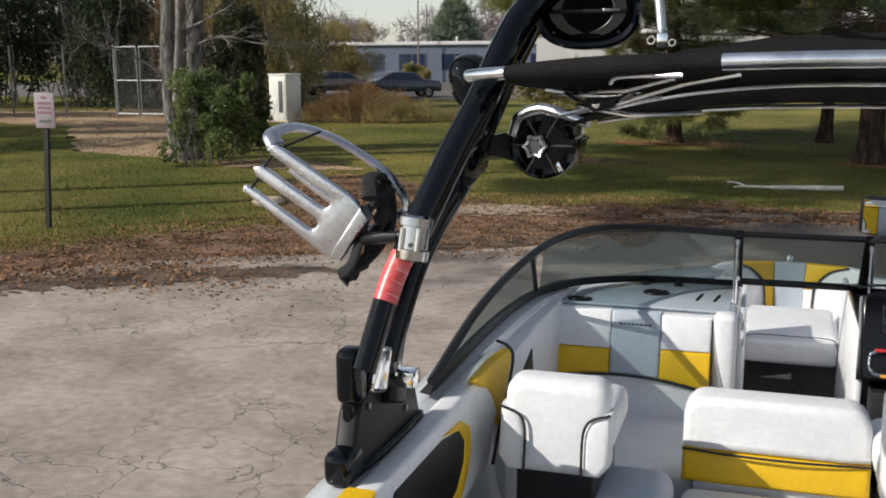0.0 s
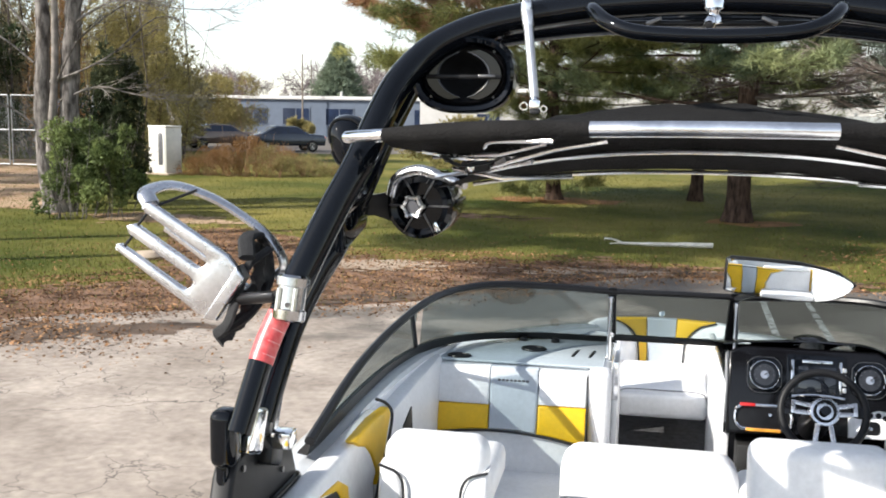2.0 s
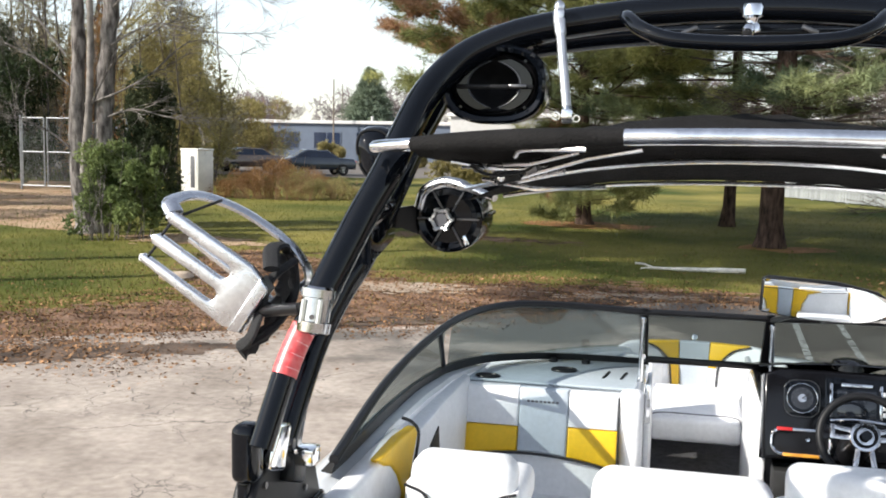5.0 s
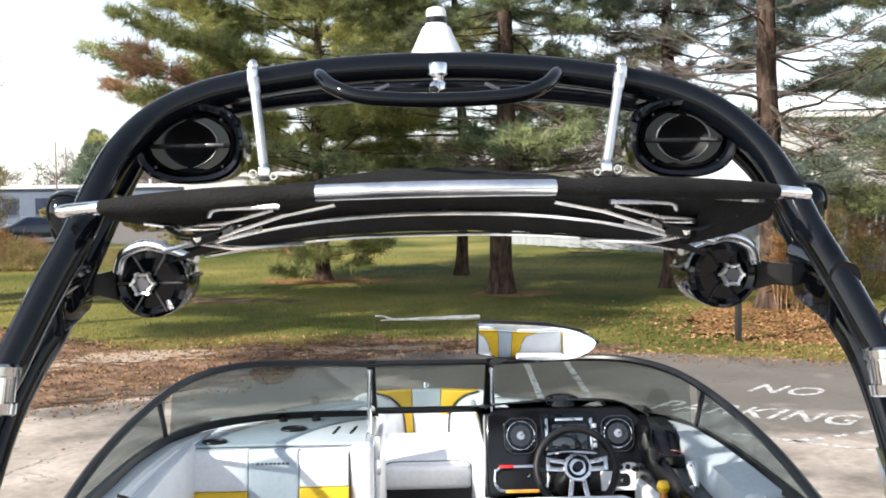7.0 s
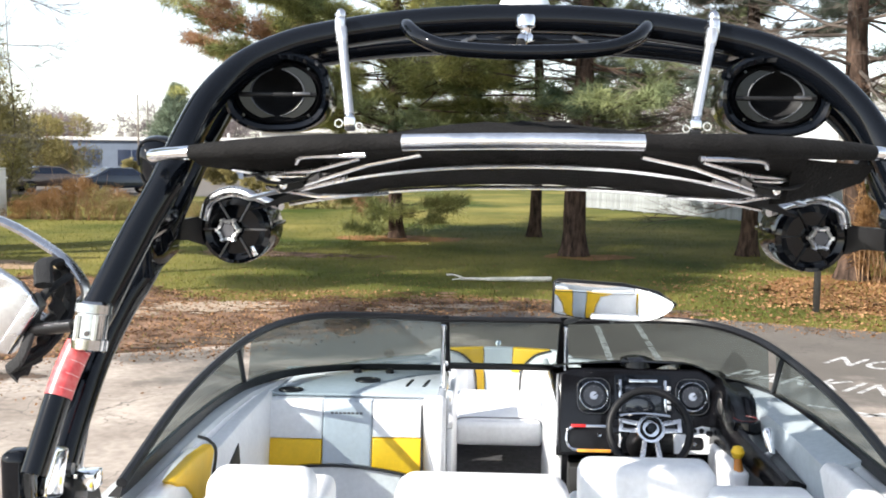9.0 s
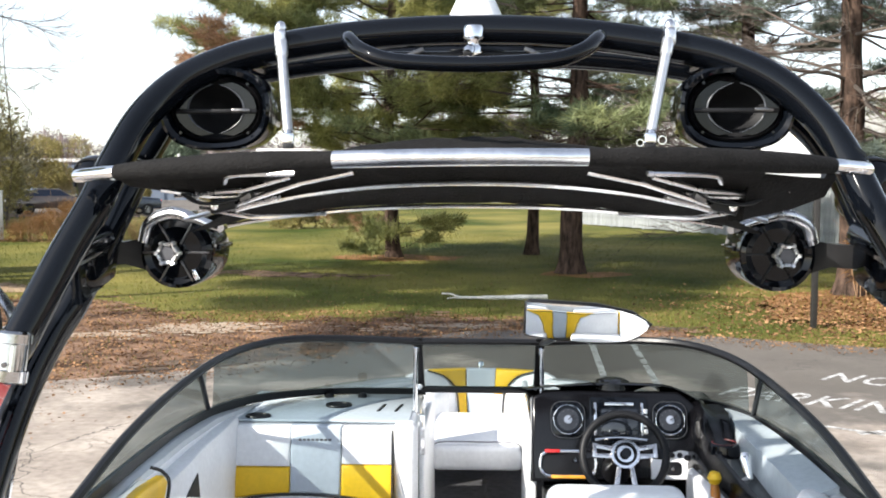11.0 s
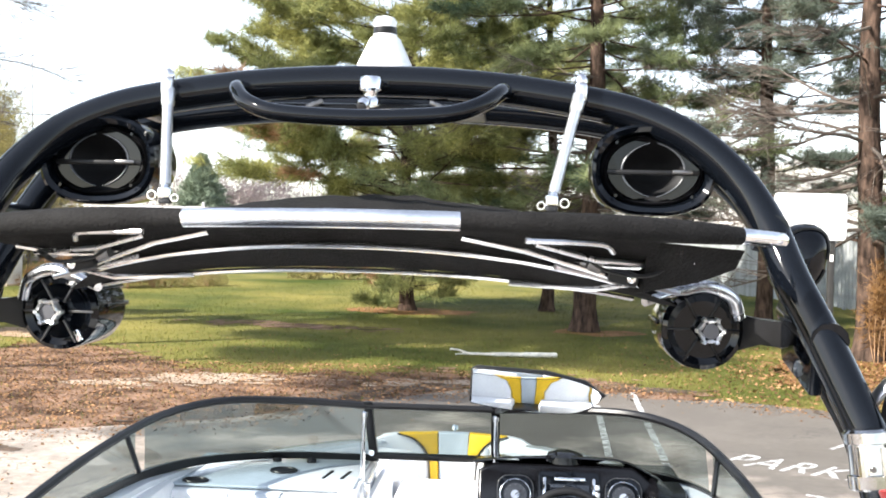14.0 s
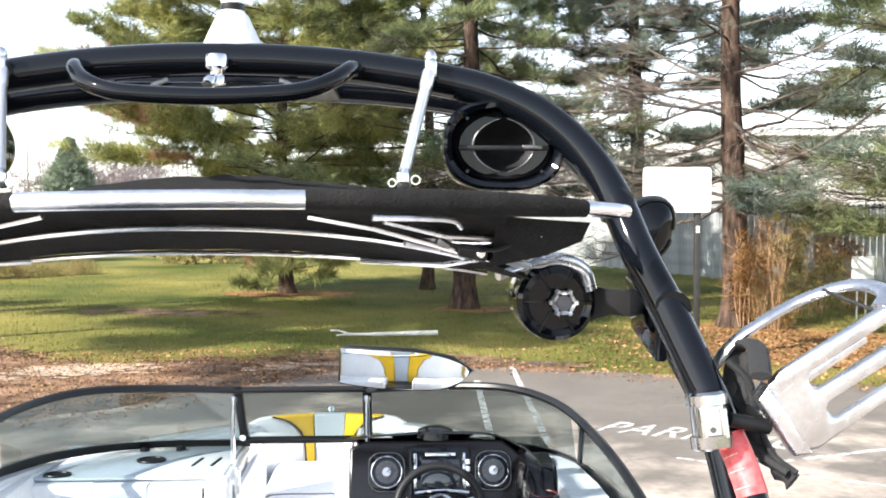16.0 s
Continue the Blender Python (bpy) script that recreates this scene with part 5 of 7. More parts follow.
# ---- board racks ----
def rack(s):
    c = Vector((s * (1.026 if s > 0 else 0.998), -0.375 if s > 0 else -0.428, 2.338 if s > 0 else 2.345))
    rk = thing("board_rack", c, "polished fork-shaped board rack with black straps", "rack", "board racks")
    up = (Vector((s * -0.055, 0.085, 0.155)).normalized() * 0.3 + Vector((0, 0, 0.7))).normalized()
    body = [c + up * h for h in (-0.058, -0.054, -0.030, -0.028, 0.028, 0.030, 0.050, 0.056)]
    part("clamp", tube(body, [0.036, 0.041, 0.042, 0.036, 0.036, 0.042, 0.042, 0.036], 24), CLAMP_METAL, rk, "chromed swivel clamp with ribbed collars")
    for k in (-1, 1):
        q = c + Vector((k * 0.021, -0.031, 0.0))
        part("clamp_rib", tube([q - up * 0.028, q + up * 0.028], 0.008, 8), CLAMP_METAL, rk)
    part("clamp_bolt", tube([c + Vector((-s * 0.004, -0.034, -0.012)), c + Vector((-s * 0.004, -0.042, -0.012))], 0.006, 10), DULL_METAL, rk)
    part("clamp_saddle", tube([c, c + Vector((s * 0.012, 0.035, 0.0))], 0.036, 14), CLAMP_METAL, rk)
    u = Vector((s * 0.835, -0.05, 0.55)).normalized()
    v = Vector((-s * 0.55, 0.05, 0.835)).normalized()
    w = u.cross(v)
    o = Vector((s * (1.178 if s > 0 else 1.195), -0.36, 2.335))

    def plate(outline, off, thick, bevel, name, material, parent, label=""):
        geo = prism(outline, thick, bevel, 3)
        return part(name, ([o + u * p.x + v * p.z + w * (p.y - thick / 2 + off) for p in geo[0]], geo[1]), material, parent, label)

    def bend(t):
        return t

    def slot(v0, v1, u0, u1):
        r = (v1 - v0) / 2
        pts = [(u1, v0)]
        for k in range(9):
            a = radians(-90 - 180 * k / 8)
            pts.append((u0 + r + r * math.cos(a), (v0 + v1) / 2 + r * math.sin(a)))
        return pts + [(u1, v1)]
    L = 0.300
    out = [(0.0, -0.075), (0.03, -0.088), (L, -0.075), (L + 0.008, -0.066), (L, -0.055), *slot(-0.055, -0.020, 0.085, L - 0.01)[1:-1], (L - 0.005, -0.020), (L + 0.012, -0.006), (L - 0.005, 0.012),
           *slot(0.012, 0.050, 0.085, L - 0.02)[1:-1], (L - 0.01, 0.050), (L + 0.006, 0.066), (L - 0.01, 0.082), (0.05, 0.085), (0.0, 0.07)]
    plate(out, 0.0, 0.026, 0.006, "fork", RACK_METAL, rk, "polished aluminium fork with three tines")
    plate([(-0.022, -0.07), (0.012, -0.085), (0.012, 0.08), (-0.022, 0.065)], 0.0, 0.06, 0.008, "fork_root", RACK_METAL, rk)
    # second arm, further forward
    f = Vector((0, 0.17, 0.02))
    arm = curve([o + f + u * -0.03 + v * 0.0, o + f + u * -0.06 + v * 0.07, o + f + u * 0.01 + v * 0.112, o + f + u * 0.10 + v * 0.120, o + f + u * 0.21 + v * 0.112, o + f * 0.7 + u * 0.30 + v * 0.100, o + f * 0.2 + u * 0.325 + v * 0.082, o + u * 0.29 + v * 0.075])
    part("upper_arm", tube(arm, 0.023, 12, flat=0.5), RACK_METAL, rk, "polished curved upper arm")
    part("lower_arm", tube([o + f + u * -0.02 + v * -0.04, o + f + u * 0.27 + v * -0.03], 0.012, 10), POLISHED, rk)
    part("rack_post", join(tube([c + Vector((s * 0.04, 0, 0)), o + u * -0.03], 0.015, 12), tube([o + u * -0.04 + v * 0.02, o + f + u * -0.03], 0.014, 12)), BLACK_SATIN, rk, "black rack post")
    st = [o + u * 0.01 + v * 0.10 + w * 0.02, o + f * 0.5 + u * 0.05 + v * 0.115, o + f + u * 0.03 + v * 0.10, o + f * 0.8 + u * -0.05 + v * 0.03, o + f * 0.3 + u * -0.07 + v * -0.04, o + u * -0.045 + v * -0.10]
    part("strap", tube(curve(st), 0.022, 8, flat=0.5), STRAP, rk, "tangled black strap")
    st = [o + f * 0.9 + u * 0.07 + v * 0.085, o + f * 0.8 + u * 0.02 + v * 0.075, o + f * 0.6 + u * -0.03 + v * 0.03, o + f * 0.4 + u * -0.055 + v * -0.02, o + f * 0.2 + u * -0.06 + v * -0.075, o + u * -0.05 + v * -0.12]
    part("strap", tube(curve(st), [0.020 + 0.006 * math.sin(k * 1.7) for k in range(31)], 8, flat=0.6), STRAP, rk, "lumpy black strap")
    st = [o + f * 0.7 + u * -0.01 + v * 0.11, o + f * 0.4 + u * 0.0 + v * 0.06 - w * 0.03, o + f * 0.2 + u * -0.03 + v * 0.0 - w * 0.04, o + u * -0.05 + v * -0.06 - w * 0.03, o + u * -0.035 + v * -0.11]
    part("strap", tube(curve(st), 0.016, 8, flat=0.5), STRAP, rk)
    for vv in (-0.066, -0.004):
        part("bungee", tube([o + u * 0.29 + v * vv, o + u * 0.285 + v * (vv + 0.06)], 0.004, 6), STRAP, rk)
    part("bungee", tube([o + u * 0.285 + v * 0.066, o + f * 0.7 + u * 0.24 + v * 0.126], 0.004, 6), STRAP, rk)
    for vv in (-0.066, 0.066):
        part("tip_cap", lathe([(0.011, -0.008), (0.012, 0.0), (0.009, 0.008), (0.001, 0.01)], 10, at=o + u * 0.298 + v * vv), WHITE_PLASTIC, rk)


rack(-1)
rack(1)

# ---- ground, car park, litter ----
# Broad noise in lawn and blades mixes yellowing with painted dark tree shade.
GRASS = mat("lawn", (0.050, 0.069, 0.013), 0.9, color2=(0.228, 0.196, 0.055), scale=0.16, var=0.25, bump=0.9, bump_scale=30, spec=0.1)
BLADE = leaf_mat("grass_blade", (0.045, 0.078, 0.011), (0.235, 0.212, 0.052), 0.16, 0.45)
DIRT = mat("leaf_mould", (0.060, 0.036, 0.024), 0.95, color2=(0.30, 0.19, 0.132), scale=1.6, var=0.6, bump=1.0, bump_scale=14, spec=0.1)
SAND = mat("bare_sand", (0.34, 0.265, 0.20), 0.95, color2=(0.45, 0.365, 0.285), scale=3, var=0.2, bump=0.6, bump_scale=20, spec=0.1)
LEAVES = mat("dead_leaf", (0.125, 0.062, 0.030), 0.8, color2=(0.33, 0.185, 0.092), scale=0.9, random_value=0.55, island=True, spec=0.2)
NEEDLE_LITTER = mat("needle_litter", (0.19, 0.095, 0.038), 0.9, color2=(0.32, 0.165, 0.075), scale=1.5, var=0.3, spec=0.1)
BARE_EARTH = mat("bare_earth", (0.30, 0.19, 0.115), 0.95, color2=(0.46, 0.33, 0.22), scale=0.7, var=0.3, bump=0.5, bump_scale=16, spec=0.1)
PAINT = mat("worn_road_paint", (0.19, 0.18, 0.17), 0.85, color2=(0.66, 0.65, 0.63), scale=11, var=0.35, bump=0.3, bump_scale=90)


def asphalt():
    """Old pale asphalt: aggregate, patches, tar stains and cracks with a shape of their own."""
    m = mat("old_asphalt", (0.280, 0.235, 0.198), 0.9, color2=(0.50, 0.430, 0.370), scale=1.1, var=0.42, bump=0.6, bump_scale=110, spec=0.2, spread=(0.3, 0.72))
    nt = m.node_tree
    p = nt.nodes["Principled BSDF"]
    base = p.inputs["Base Color"].links[0].from_socket
    co = nt.nodes.new("ShaderNodeTexCoord")
    warp = nt.nodes.new("ShaderNodeTexNoise")
    warp.inputs["Scale"].default_value, warp.inputs["Detail"].default_value = 1.6, 6
    add = nt.nodes.new("ShaderNodeMixRGB")
    add.blend_type, add.inputs[0].default_value = "ADD", 0.9
    nt.links.new(co.outputs["Object"], warp.inputs["Vector"])
    nt.links.new(co.outputs["Object"], add.inputs[1])
    nt.links.new(warp.outputs["Color"], add.inputs[2])
    for size, wide, lo, hi, seed_ in ((0.42, 0.006, 0.42, 0.55, 0.0), (1.7, 0.013, 0.43, 0.51, 9.0)):
        vo = nt.nodes.new("ShaderNodeTexVoronoi")
        vo.feature, vo.inputs["Scale"].default_value = "DISTANCE_TO_EDGE", size
        nt.links.new(add.outputs[0], vo.inputs["Vector"])
        edge = nt.nodes.new("ShaderNodeMapRange")
        edge.inputs["From Min"].default_value, edge.inputs["From Max"].default_value = 0.001, wide
        nt.links.new(vo.outputs["Distance"], edge.inputs["Value"])
        gaps = nt.nodes.new("ShaderNodeTexNoise")
        gaps.noise_dimensions = "4D"
        gaps.inputs["Scale"].default_value, gaps.inputs["W"].default_value = 0.35, seed_
        nt.links.new(co.outputs["Object"], gaps.inputs["Vector"])
        gr = nt.nodes.new("ShaderNodeMapRange")
        gr.inputs["From Min"].default_value, gr.inputs["From Max"].default_value = lo, hi
        nt.links.new(gaps.outputs["Fac"], gr.inputs["Value"])
        mx = nt.nodes.new("ShaderNodeMath")
        mx.operation = "MAXIMUM"
        nt.links.new(edge.outputs[0], mx.inputs[0])
        nt.links.new(gr.outputs[0], mx.inputs[1])
        crack = nt.nodes.new("ShaderNodeMixRGB")
        crack.inputs[1].default_value = (0.11, 0.10, 0.09, 1)
        nt.links.new(mx.outputs[0], crack.inputs[0])
        nt.links.new(base, crack.inputs[2])
        base = crack.outputs[0]
    # darker sealed ground towards the painted bays
    sep = nt.nodes.new("ShaderNodeSeparateXYZ")
    nt.links.new(co.outputs["Object"], sep.inputs[0])
    n2 = nt.nodes.new("ShaderNodeTexNoise")
    n2.inputs["Scale"].default_value, n2.inputs["Detail"].default_value = 0.7, 8
    nt.links.new(co.outputs["Object"], n2.inputs["Vector"])
    s1 = nt.nodes.new("ShaderNodeMath")
    s1.operation = "MULTIPLY_ADD"
    s1.inputs[1].default_value, s1.inputs[2].default_value = 18.0, -9.0
    nt.links.new(n2.outputs["Fac"], s1.inputs[0])
    s2 = nt.nodes.new("ShaderNodeMath")
    s2.operation = "ADD"
    nt.links.new(s1.outputs[0], s2.inputs[0])
    across = nt.nodes.new("ShaderNodeMath")
    across.operation = "MULTIPLY_ADD"
    across.inputs[1].default_value = 0.32
    nt.links.new(sep.outputs["X"], across.inputs[0])
    nt.links.new(sep.outputs["Y"], across.inputs[2])
    nt.links.new(across.outputs[0], s2.inputs[1])
    seal = nt.nodes.new("ShaderNodeMapRange")
    seal.inputs["From Min"].default_value, seal.inputs["From Max"].default_value = 8.3, 10.8
    nt.links.new(s2.outputs[0], seal.inputs["Value"])
    half_ = nt.nodes.new("ShaderNodeMath")
    half_.operation = "MULTIPLY"
    half_.inputs[1].default_value = 0.85
    nt.links.new(seal.outputs[0], half_.inputs[0])
    dark = nt.nodes.new("ShaderNodeMixRGB")
    dark.inputs[2].default_value = (0.115, 0.105, 0.094, 1)
    nt.links.new(half_.outputs[0], dark.inputs[0])
    nt.links.new(crack.outputs[0], dark.inputs[1])
    nt.links.new(dark.outputs[0], p.inputs["Base Color"])
    return m


ASPHALT = asphalt()


def sheet(name, outline, z, material, label, category, kind="structure", jitter=0.0, step=0.5):
    """A flat sheet with a wandering edge."""
    pts = []
    for k, a in enumerate(outline):
        a, b = Vector(a), Vector(outline[(k + 1) % len(outline)])
        n = max(1, int((b - a).length / step)) if jitter else 1
        for i in range(n):
            q = a.lerp(b, i / n)
            d = noise.noise(Vector((q.x * 0.9, q.y * 0.9, z * 50))) + 0.5 * noise.noise(Vector((q.x * 3, q.y * 3, z * 90)))
            e = noise.noise(Vector((q.y * 0.9, q.x * 0.9, z * 50 + 7)))
            pts.append((q.x + jitter * d, q.y + jitter * e, z))
    bm = bmesh.new()
    f = bm.faces.new([bm.verts.new(q) for q in pts])
    if f.normal.z < 0:
        f.normal_flip()
    bmesh.ops.triangulate(bm, faces=[f])
    if sum(q.normal.z for q in bm.faces) < 0:
        bmesh.ops.reverse_faces(bm, faces=bm.faces[:])
    ob = part(name, bm, material, None)
    return tagged(ob, label, category, kind=kind)


bm = bmesh.new()
bmesh.ops.create_grid(bm, x_segments=60, y_segments=60, size=600)
for v in bm.verts:
    v.co.z = -0.004
tagged(part("ground", bm, GRASS, None), "autumn lawn with yellowing grass and painted patches of tree shade", "lawn", kind="structure")
LOT = [(-60, -60), (60, -60), (60, -8), (14, 9.6), (9.0, 12.2), (6.6, 13.25), (5.2, 13.85), (3.5, 14.6), (1.5, 15.2), (-0.4, 14.8), (-2.0, 13.2), (-3.4, 11.6), (-4.8, 10.8), (-7.0, 9.9), (-8.9, 8.5), (-9.9, 7.3), (-14, 3.0), (-60, -30)]
sheet("car_park", LOT, 0.008, ASPHALT, "weathered grey asphalt car park with cracks and faded paint", "car park", jitter=0.16)
LITTER = [(-14, 3.4), (-9.4, 7.3), (-6.1, 10.1), (-3.4, 12.2), (-0.6, 14.8), (1.6, 15.0), (3.4, 14.6), (2.4, 15.6), (0.9, 16.5), (-2.5, 17.4), (-6.0, 16.8), (-9.2, 19.6), (-10.4, 19.3), (-9.9, 16.8), (-8.6, 13.6), (-10.4, 11.2), (-14.2, 6.6)]
SOIL = [(-14, 3.2), (-9.8, 7.2), (-8.8, 8.4), (-7.0, 9.7), (-4.8, 10.6), (-3.4, 11.4), (-2.0, 13.0), (-0.6, 14.6), (1.6, 15.0), (3.4, 14.6), (2.6, 15.3), (0.9, 15.9), (-2.3, 15.9), (-4.8, 14.9), (-6.1, 15.9), (-7.4, 17.2), (-9.0, 18.8), (-9.9, 18.7), (-9.5, 16.8), (-8.0, 13.9), (-7.3, 12.3), (-9.6, 9.9), (-14.1, 5.2)]
sheet("leaf_bed", SOIL, 0.004, DIRT, "strip of leaf mould and fallen leaves beside the asphalt", "leaf litter", jitter=0.5)


def blotch(name, x, y, rx, ry, turn, n, size, z, material, label, category, seed):
    """A ragged bare patch: many thin uneven flakes, dense in the middle and thinning out."""
    r = random.Random(seed)
    ca, sa = math.cos(radians(turn)), math.sin(radians(turn))
    verts, faces = [], []
    for k in range(n):
        a, d = r.uniform(0, 6.283), abs(r.gauss(0, 0.55))
        u, v = rx * d * math.cos(a), ry * d * math.sin(a)
        cx, cy = x + u * ca - v * sa, y + u * sa + v * ca
        w = r.uniform(*size) * (1.25 - 0.5 * min(1.0, d))
        m = len(verts)
        ph = r.uniform(0, 6)
        for q in range(9):
            b = q * 0.698 + ph
            rad = w * r.uniform(0.6, 1.25)
            verts.append((cx + 1.5 * rad * math.cos(b), cy + 0.8 * rad * math.sin(b), z + 0.00004 * k))
        faces.append(list(range(m, m + 9)))
    return single(name, (verts, faces), material, label, category, kind="structure", smooth=False)


blotch("sand_patch", -4.9, 15.0, 1.25, 0.65, 20, 260, (0.05, 0.20), 0.012, SAND, "bare sandy patch in the leaf litter", "sand", 81)
blotch("sand_patch", -6.4, 14.2, 0.8, 0.3, 5, 90, (0.04, 0.14), 0.012, SAND, "bare sandy patch in the leaf litter", "sand", 82)
blotch("sand_patch", -0.7, 15.35, 1.4, 0.4, 12, 170, (0.04, 0.15), 0.012, SAND, "bare sandy patch at the asphalt's edge", "sand", 83)
blotch("worn_patch", -5.6, 24.5, 2.6, 0.7, -12, 150, (0.10, 0.34), 0.006, DIRT, "worn brown bare patch in the lawn", "bare ground", 84)
blotch("worn_patch", -12.2, 21.0, 2.2, 0.9, -8, 220, (0.10, 0.34), 0.006, BARE_EARTH, "worn tan ground beside the bush", "bare ground", 85)
for k in range(len(SOIL)):
    (ax, ay), (bx, by) = SOIL[k], SOIL[(k + 1) % len(SOIL)]
    if k > 8:
        blotch("litter_fringe", (ax + bx) / 2, (ay + by) / 2, 0.55 * math.hypot(bx - ax, by - ay) + 0.2, 0.8, math.degrees(math.atan2(by - ay, bx - ax)), int(60 + 45 * math.hypot(bx - ax, by - ay)), (0.05, 0.22), 0.0055, DIRT, "ragged fringe of leaf mould in the grass", "leaf litter", 140 + k)
MUD = mat("damp_soil", (0.052, 0.038, 0.029), 0.8, color2=(0.17, 0.12, 0.088), scale=2.2, var=0.4, bump=0.8, bump_scale=18, spec=0.2)
for k, (x, y, rx, ry, n) in enumerate(((-7.6, 8.2, 1.3, 0.5, 150), (-9.2, 7.3, 1.2, 0.5, 150), (-10.9, 5.6, 1.3, 0.6, 150), (-6.3, 8.9, 0.7, 0.3, 60))):
    blotch("mud_patch", x, y, rx, ry, 38, n, (0.04, 0.22), 0.0135, MUD, "dark damp soil washed over the asphalt's edge", "soil", 90 + k)
for k, (x, y, rx, ry, n) in enumerate(((-4.0, 11.7, 1.2, 0.5, 130), (-2.4, 13.4, 1.2, 0.5, 130), (-0.7, 15.0, 1.1, 0.35, 110), (1.1, 15.45, 1.1, 0.3, 110), (2.8, 15.15, 0.9, 0.25, 80))):
    blotch("damp_edge", x, y + 0.15, rx, ry, 40 if x < 0 else -5, n, (0.04, 0.2), 0.0135, MUD, "dark damp mould along the asphalt's edge", "soil", 110 + k)
sheet("needle_bed", [(-4.8, 29.6), (-3.0, 28.6), (-1.0, 29.2), (-0.8, 30.6), (-3.0, 31.4), (-4.9, 30.8)], 0.004, NEEDLE_LITTER, "rusty pine needles under the young pine", "needle litter", jitter=0.4)
sheet("needle_bed", [(1.4, 24.6), (2.6, 24.0), (3.8, 24.6), (3.4, 25.6), (1.9, 25.7)], 0.004, NEEDLE_LITTER, "rusty pine needles round a trunk", "needle litter", jitter=0.4)
sheet("needle_bed", [(5.2, 16.6), (7.6, 14.6), (10.5, 14.0), (11, 18), (9.0, 22.0), (6.4, 20.5)], 0.004, NEEDLE_LITTER, "orange fallen leaves round the big pine", "leaf litter", jitter=0.6)
sheet("dirt_path", [(-60, 46), (-31.5, 33.2), (-27.0, 32.0), (-19.8, 22.8), (-16.2, 21.8), (-17.0, 25.0), (-23.8, 35.0), (-26.0, 37.5), (-31.2, 45.0), (-37.6, 41.5), (-60, 56)], 0.004, BARE_EARTH, "worn brown ground under the trees", "ground", jitter=0.6)


def stripe(x0, y0, x1, y1, w=0.09):
    a, b = Vector((x0, y0, 0.0125)), Vector((x1, y1, 0.0125))
    s = (b - a).normalized().cross(Vector((0, 0, 1))) * w / 2
    n = max(2, int((b - a).length / 0.12))
    rings = []
    for k in range(n + 1):
        q = a.lerp(b, k / n)
        j = 1 + 0.25 * noise.noise(q * 5)
        rings.append([q + s * j, q - s * j])
    v, f = loft(rings, closed=False)
    f = [q for q in f if noise.noise(Vector(v[q[0]]) * 7 + Vector((3, 1, 2))) > -0.42]
    single("bay_line", (v, f), PAINT, "faded white parking bay line", "road marking", "bay lines", "structure")


stripe(2.20, 9.3, 2.44, 15.1)
stripe(1.55, 9.4, 1.72, 13.6)
stripe(3.95, 8.10, 6.6, 9.05)
stripe(3.5, 8.55, 5.6, 7.1, 0.07)


def painted(text, x, y, size, turn, stretch):
    cu = bpy.data.curves.new("lettering", "FONT")
    cu.body, cu.size, cu.extrude = text, size, 0.0
    cu.space_character = 1.12
    cu.offset = 0.006
    ob = bpy.data.objects.new("lettering", cu)
    scene.collection.objects.link(ob)
    bpy.context.view_layer.update()
    me = bpy.data.meshes.new_from_object(ob.evaluated_get(bpy.context.evaluated_depsgraph_get()))
    bpy.data.objects.remove(ob)
    me.materials.clear()
    me.materials.append(PAINT)
    for v in me.vertices:
        v.co.y *= stretch
        v.co.x += 0.22 * v.co.y
    o = new("painted_word", me)
    o.matrix_world = pose(x, y, 0.0128, 0, 0, turn)
    return tagged(o, "faded white letters painted on the asphalt", "road marking", "painted words", "structure")


painted("NO", 4.42, 10.95, 0.56, -29, 1.55)
painted("PARKING", 2.86, 9.98, 0.53, -29, 1.65)


def scatter(name, n, where, size, material, label, category, seed, flat=False, tall=1.0):
    """Loose leaves or grass blades as one mesh."""
    r = np.random.default_rng(seed)
    pts = where(r, n)
    n = len(pts)
    s = r.uniform(size[0], size[1], n)
    a = r.uniform(0, 2 * np.pi, n)
    ca, sa = np.cos(a), np.sin(a)
    if flat:
        tilt = r.uniform(-0.5, 0.5, n) * s
        up = r.uniform(0.0, 0.6, n) * s
        z = 0.014 + r.uniform(0, 0.02, n)
        c = np.stack([pts[:, 0], pts[:, 1], z], 1)
        d1 = np.stack([ca * s, sa * s, tilt * 0.5], 1) * 0.5
        d2 = np.stack([-sa * s * 0.55, ca * s * 0.55, up], 1) * 0.5
        v = np.stack([c - d1, c + d2, c + d1, c - d2], 1).reshape(-1, 3)
        v[:, 2] = np.maximum(v[:, 2], 0.013)
        f = np.arange(4 * n).reshape(-1, 4)
    else:
        w = s * 0.10
        lean = r.uniform(-0.5, 0.5, (n, 2)) * s[:, None]
        c = np.stack([pts[:, 0], pts[:, 1], np.full(n, -0.004)], 1)
        d = np.stack([ca * w, sa * w, np.zeros(n)], 1)
        tip = c + np.stack([lean[:, 0], lean[:, 1], s * tall], 1)
        v = np.stack([c - d, c + d, tip], 1).reshape(-1, 3)
        f = np.arange(3 * n).reshape(-1, 3)
    me = bpy.data.meshes.new(name)
    me.from_pydata(v.tolist(), [], f.tolist())
    me.materials.append(material)
    return tagged(new(name, me), label, category, kind="stuff")


LITTER_A, SOIL_A = np.array(LITTER), np.array(SOIL)
LOT_A = np.array(LOT, float)


def inside(poly, pts):
    x, y = pts[:, 0], pts[:, 1]
    res = np.zeros(len(pts), bool)
    j = len(poly) - 1
    for i in range(len(poly)):
        xi, yi, xj, yj = *poly[i], *poly[j]
        hit = ((yi > y) != (yj > y)) & (x < (xj - xi) * (y - yi) / (yj - yi + 1e-12) + xi)
        res ^= hit
        j = i
    return res


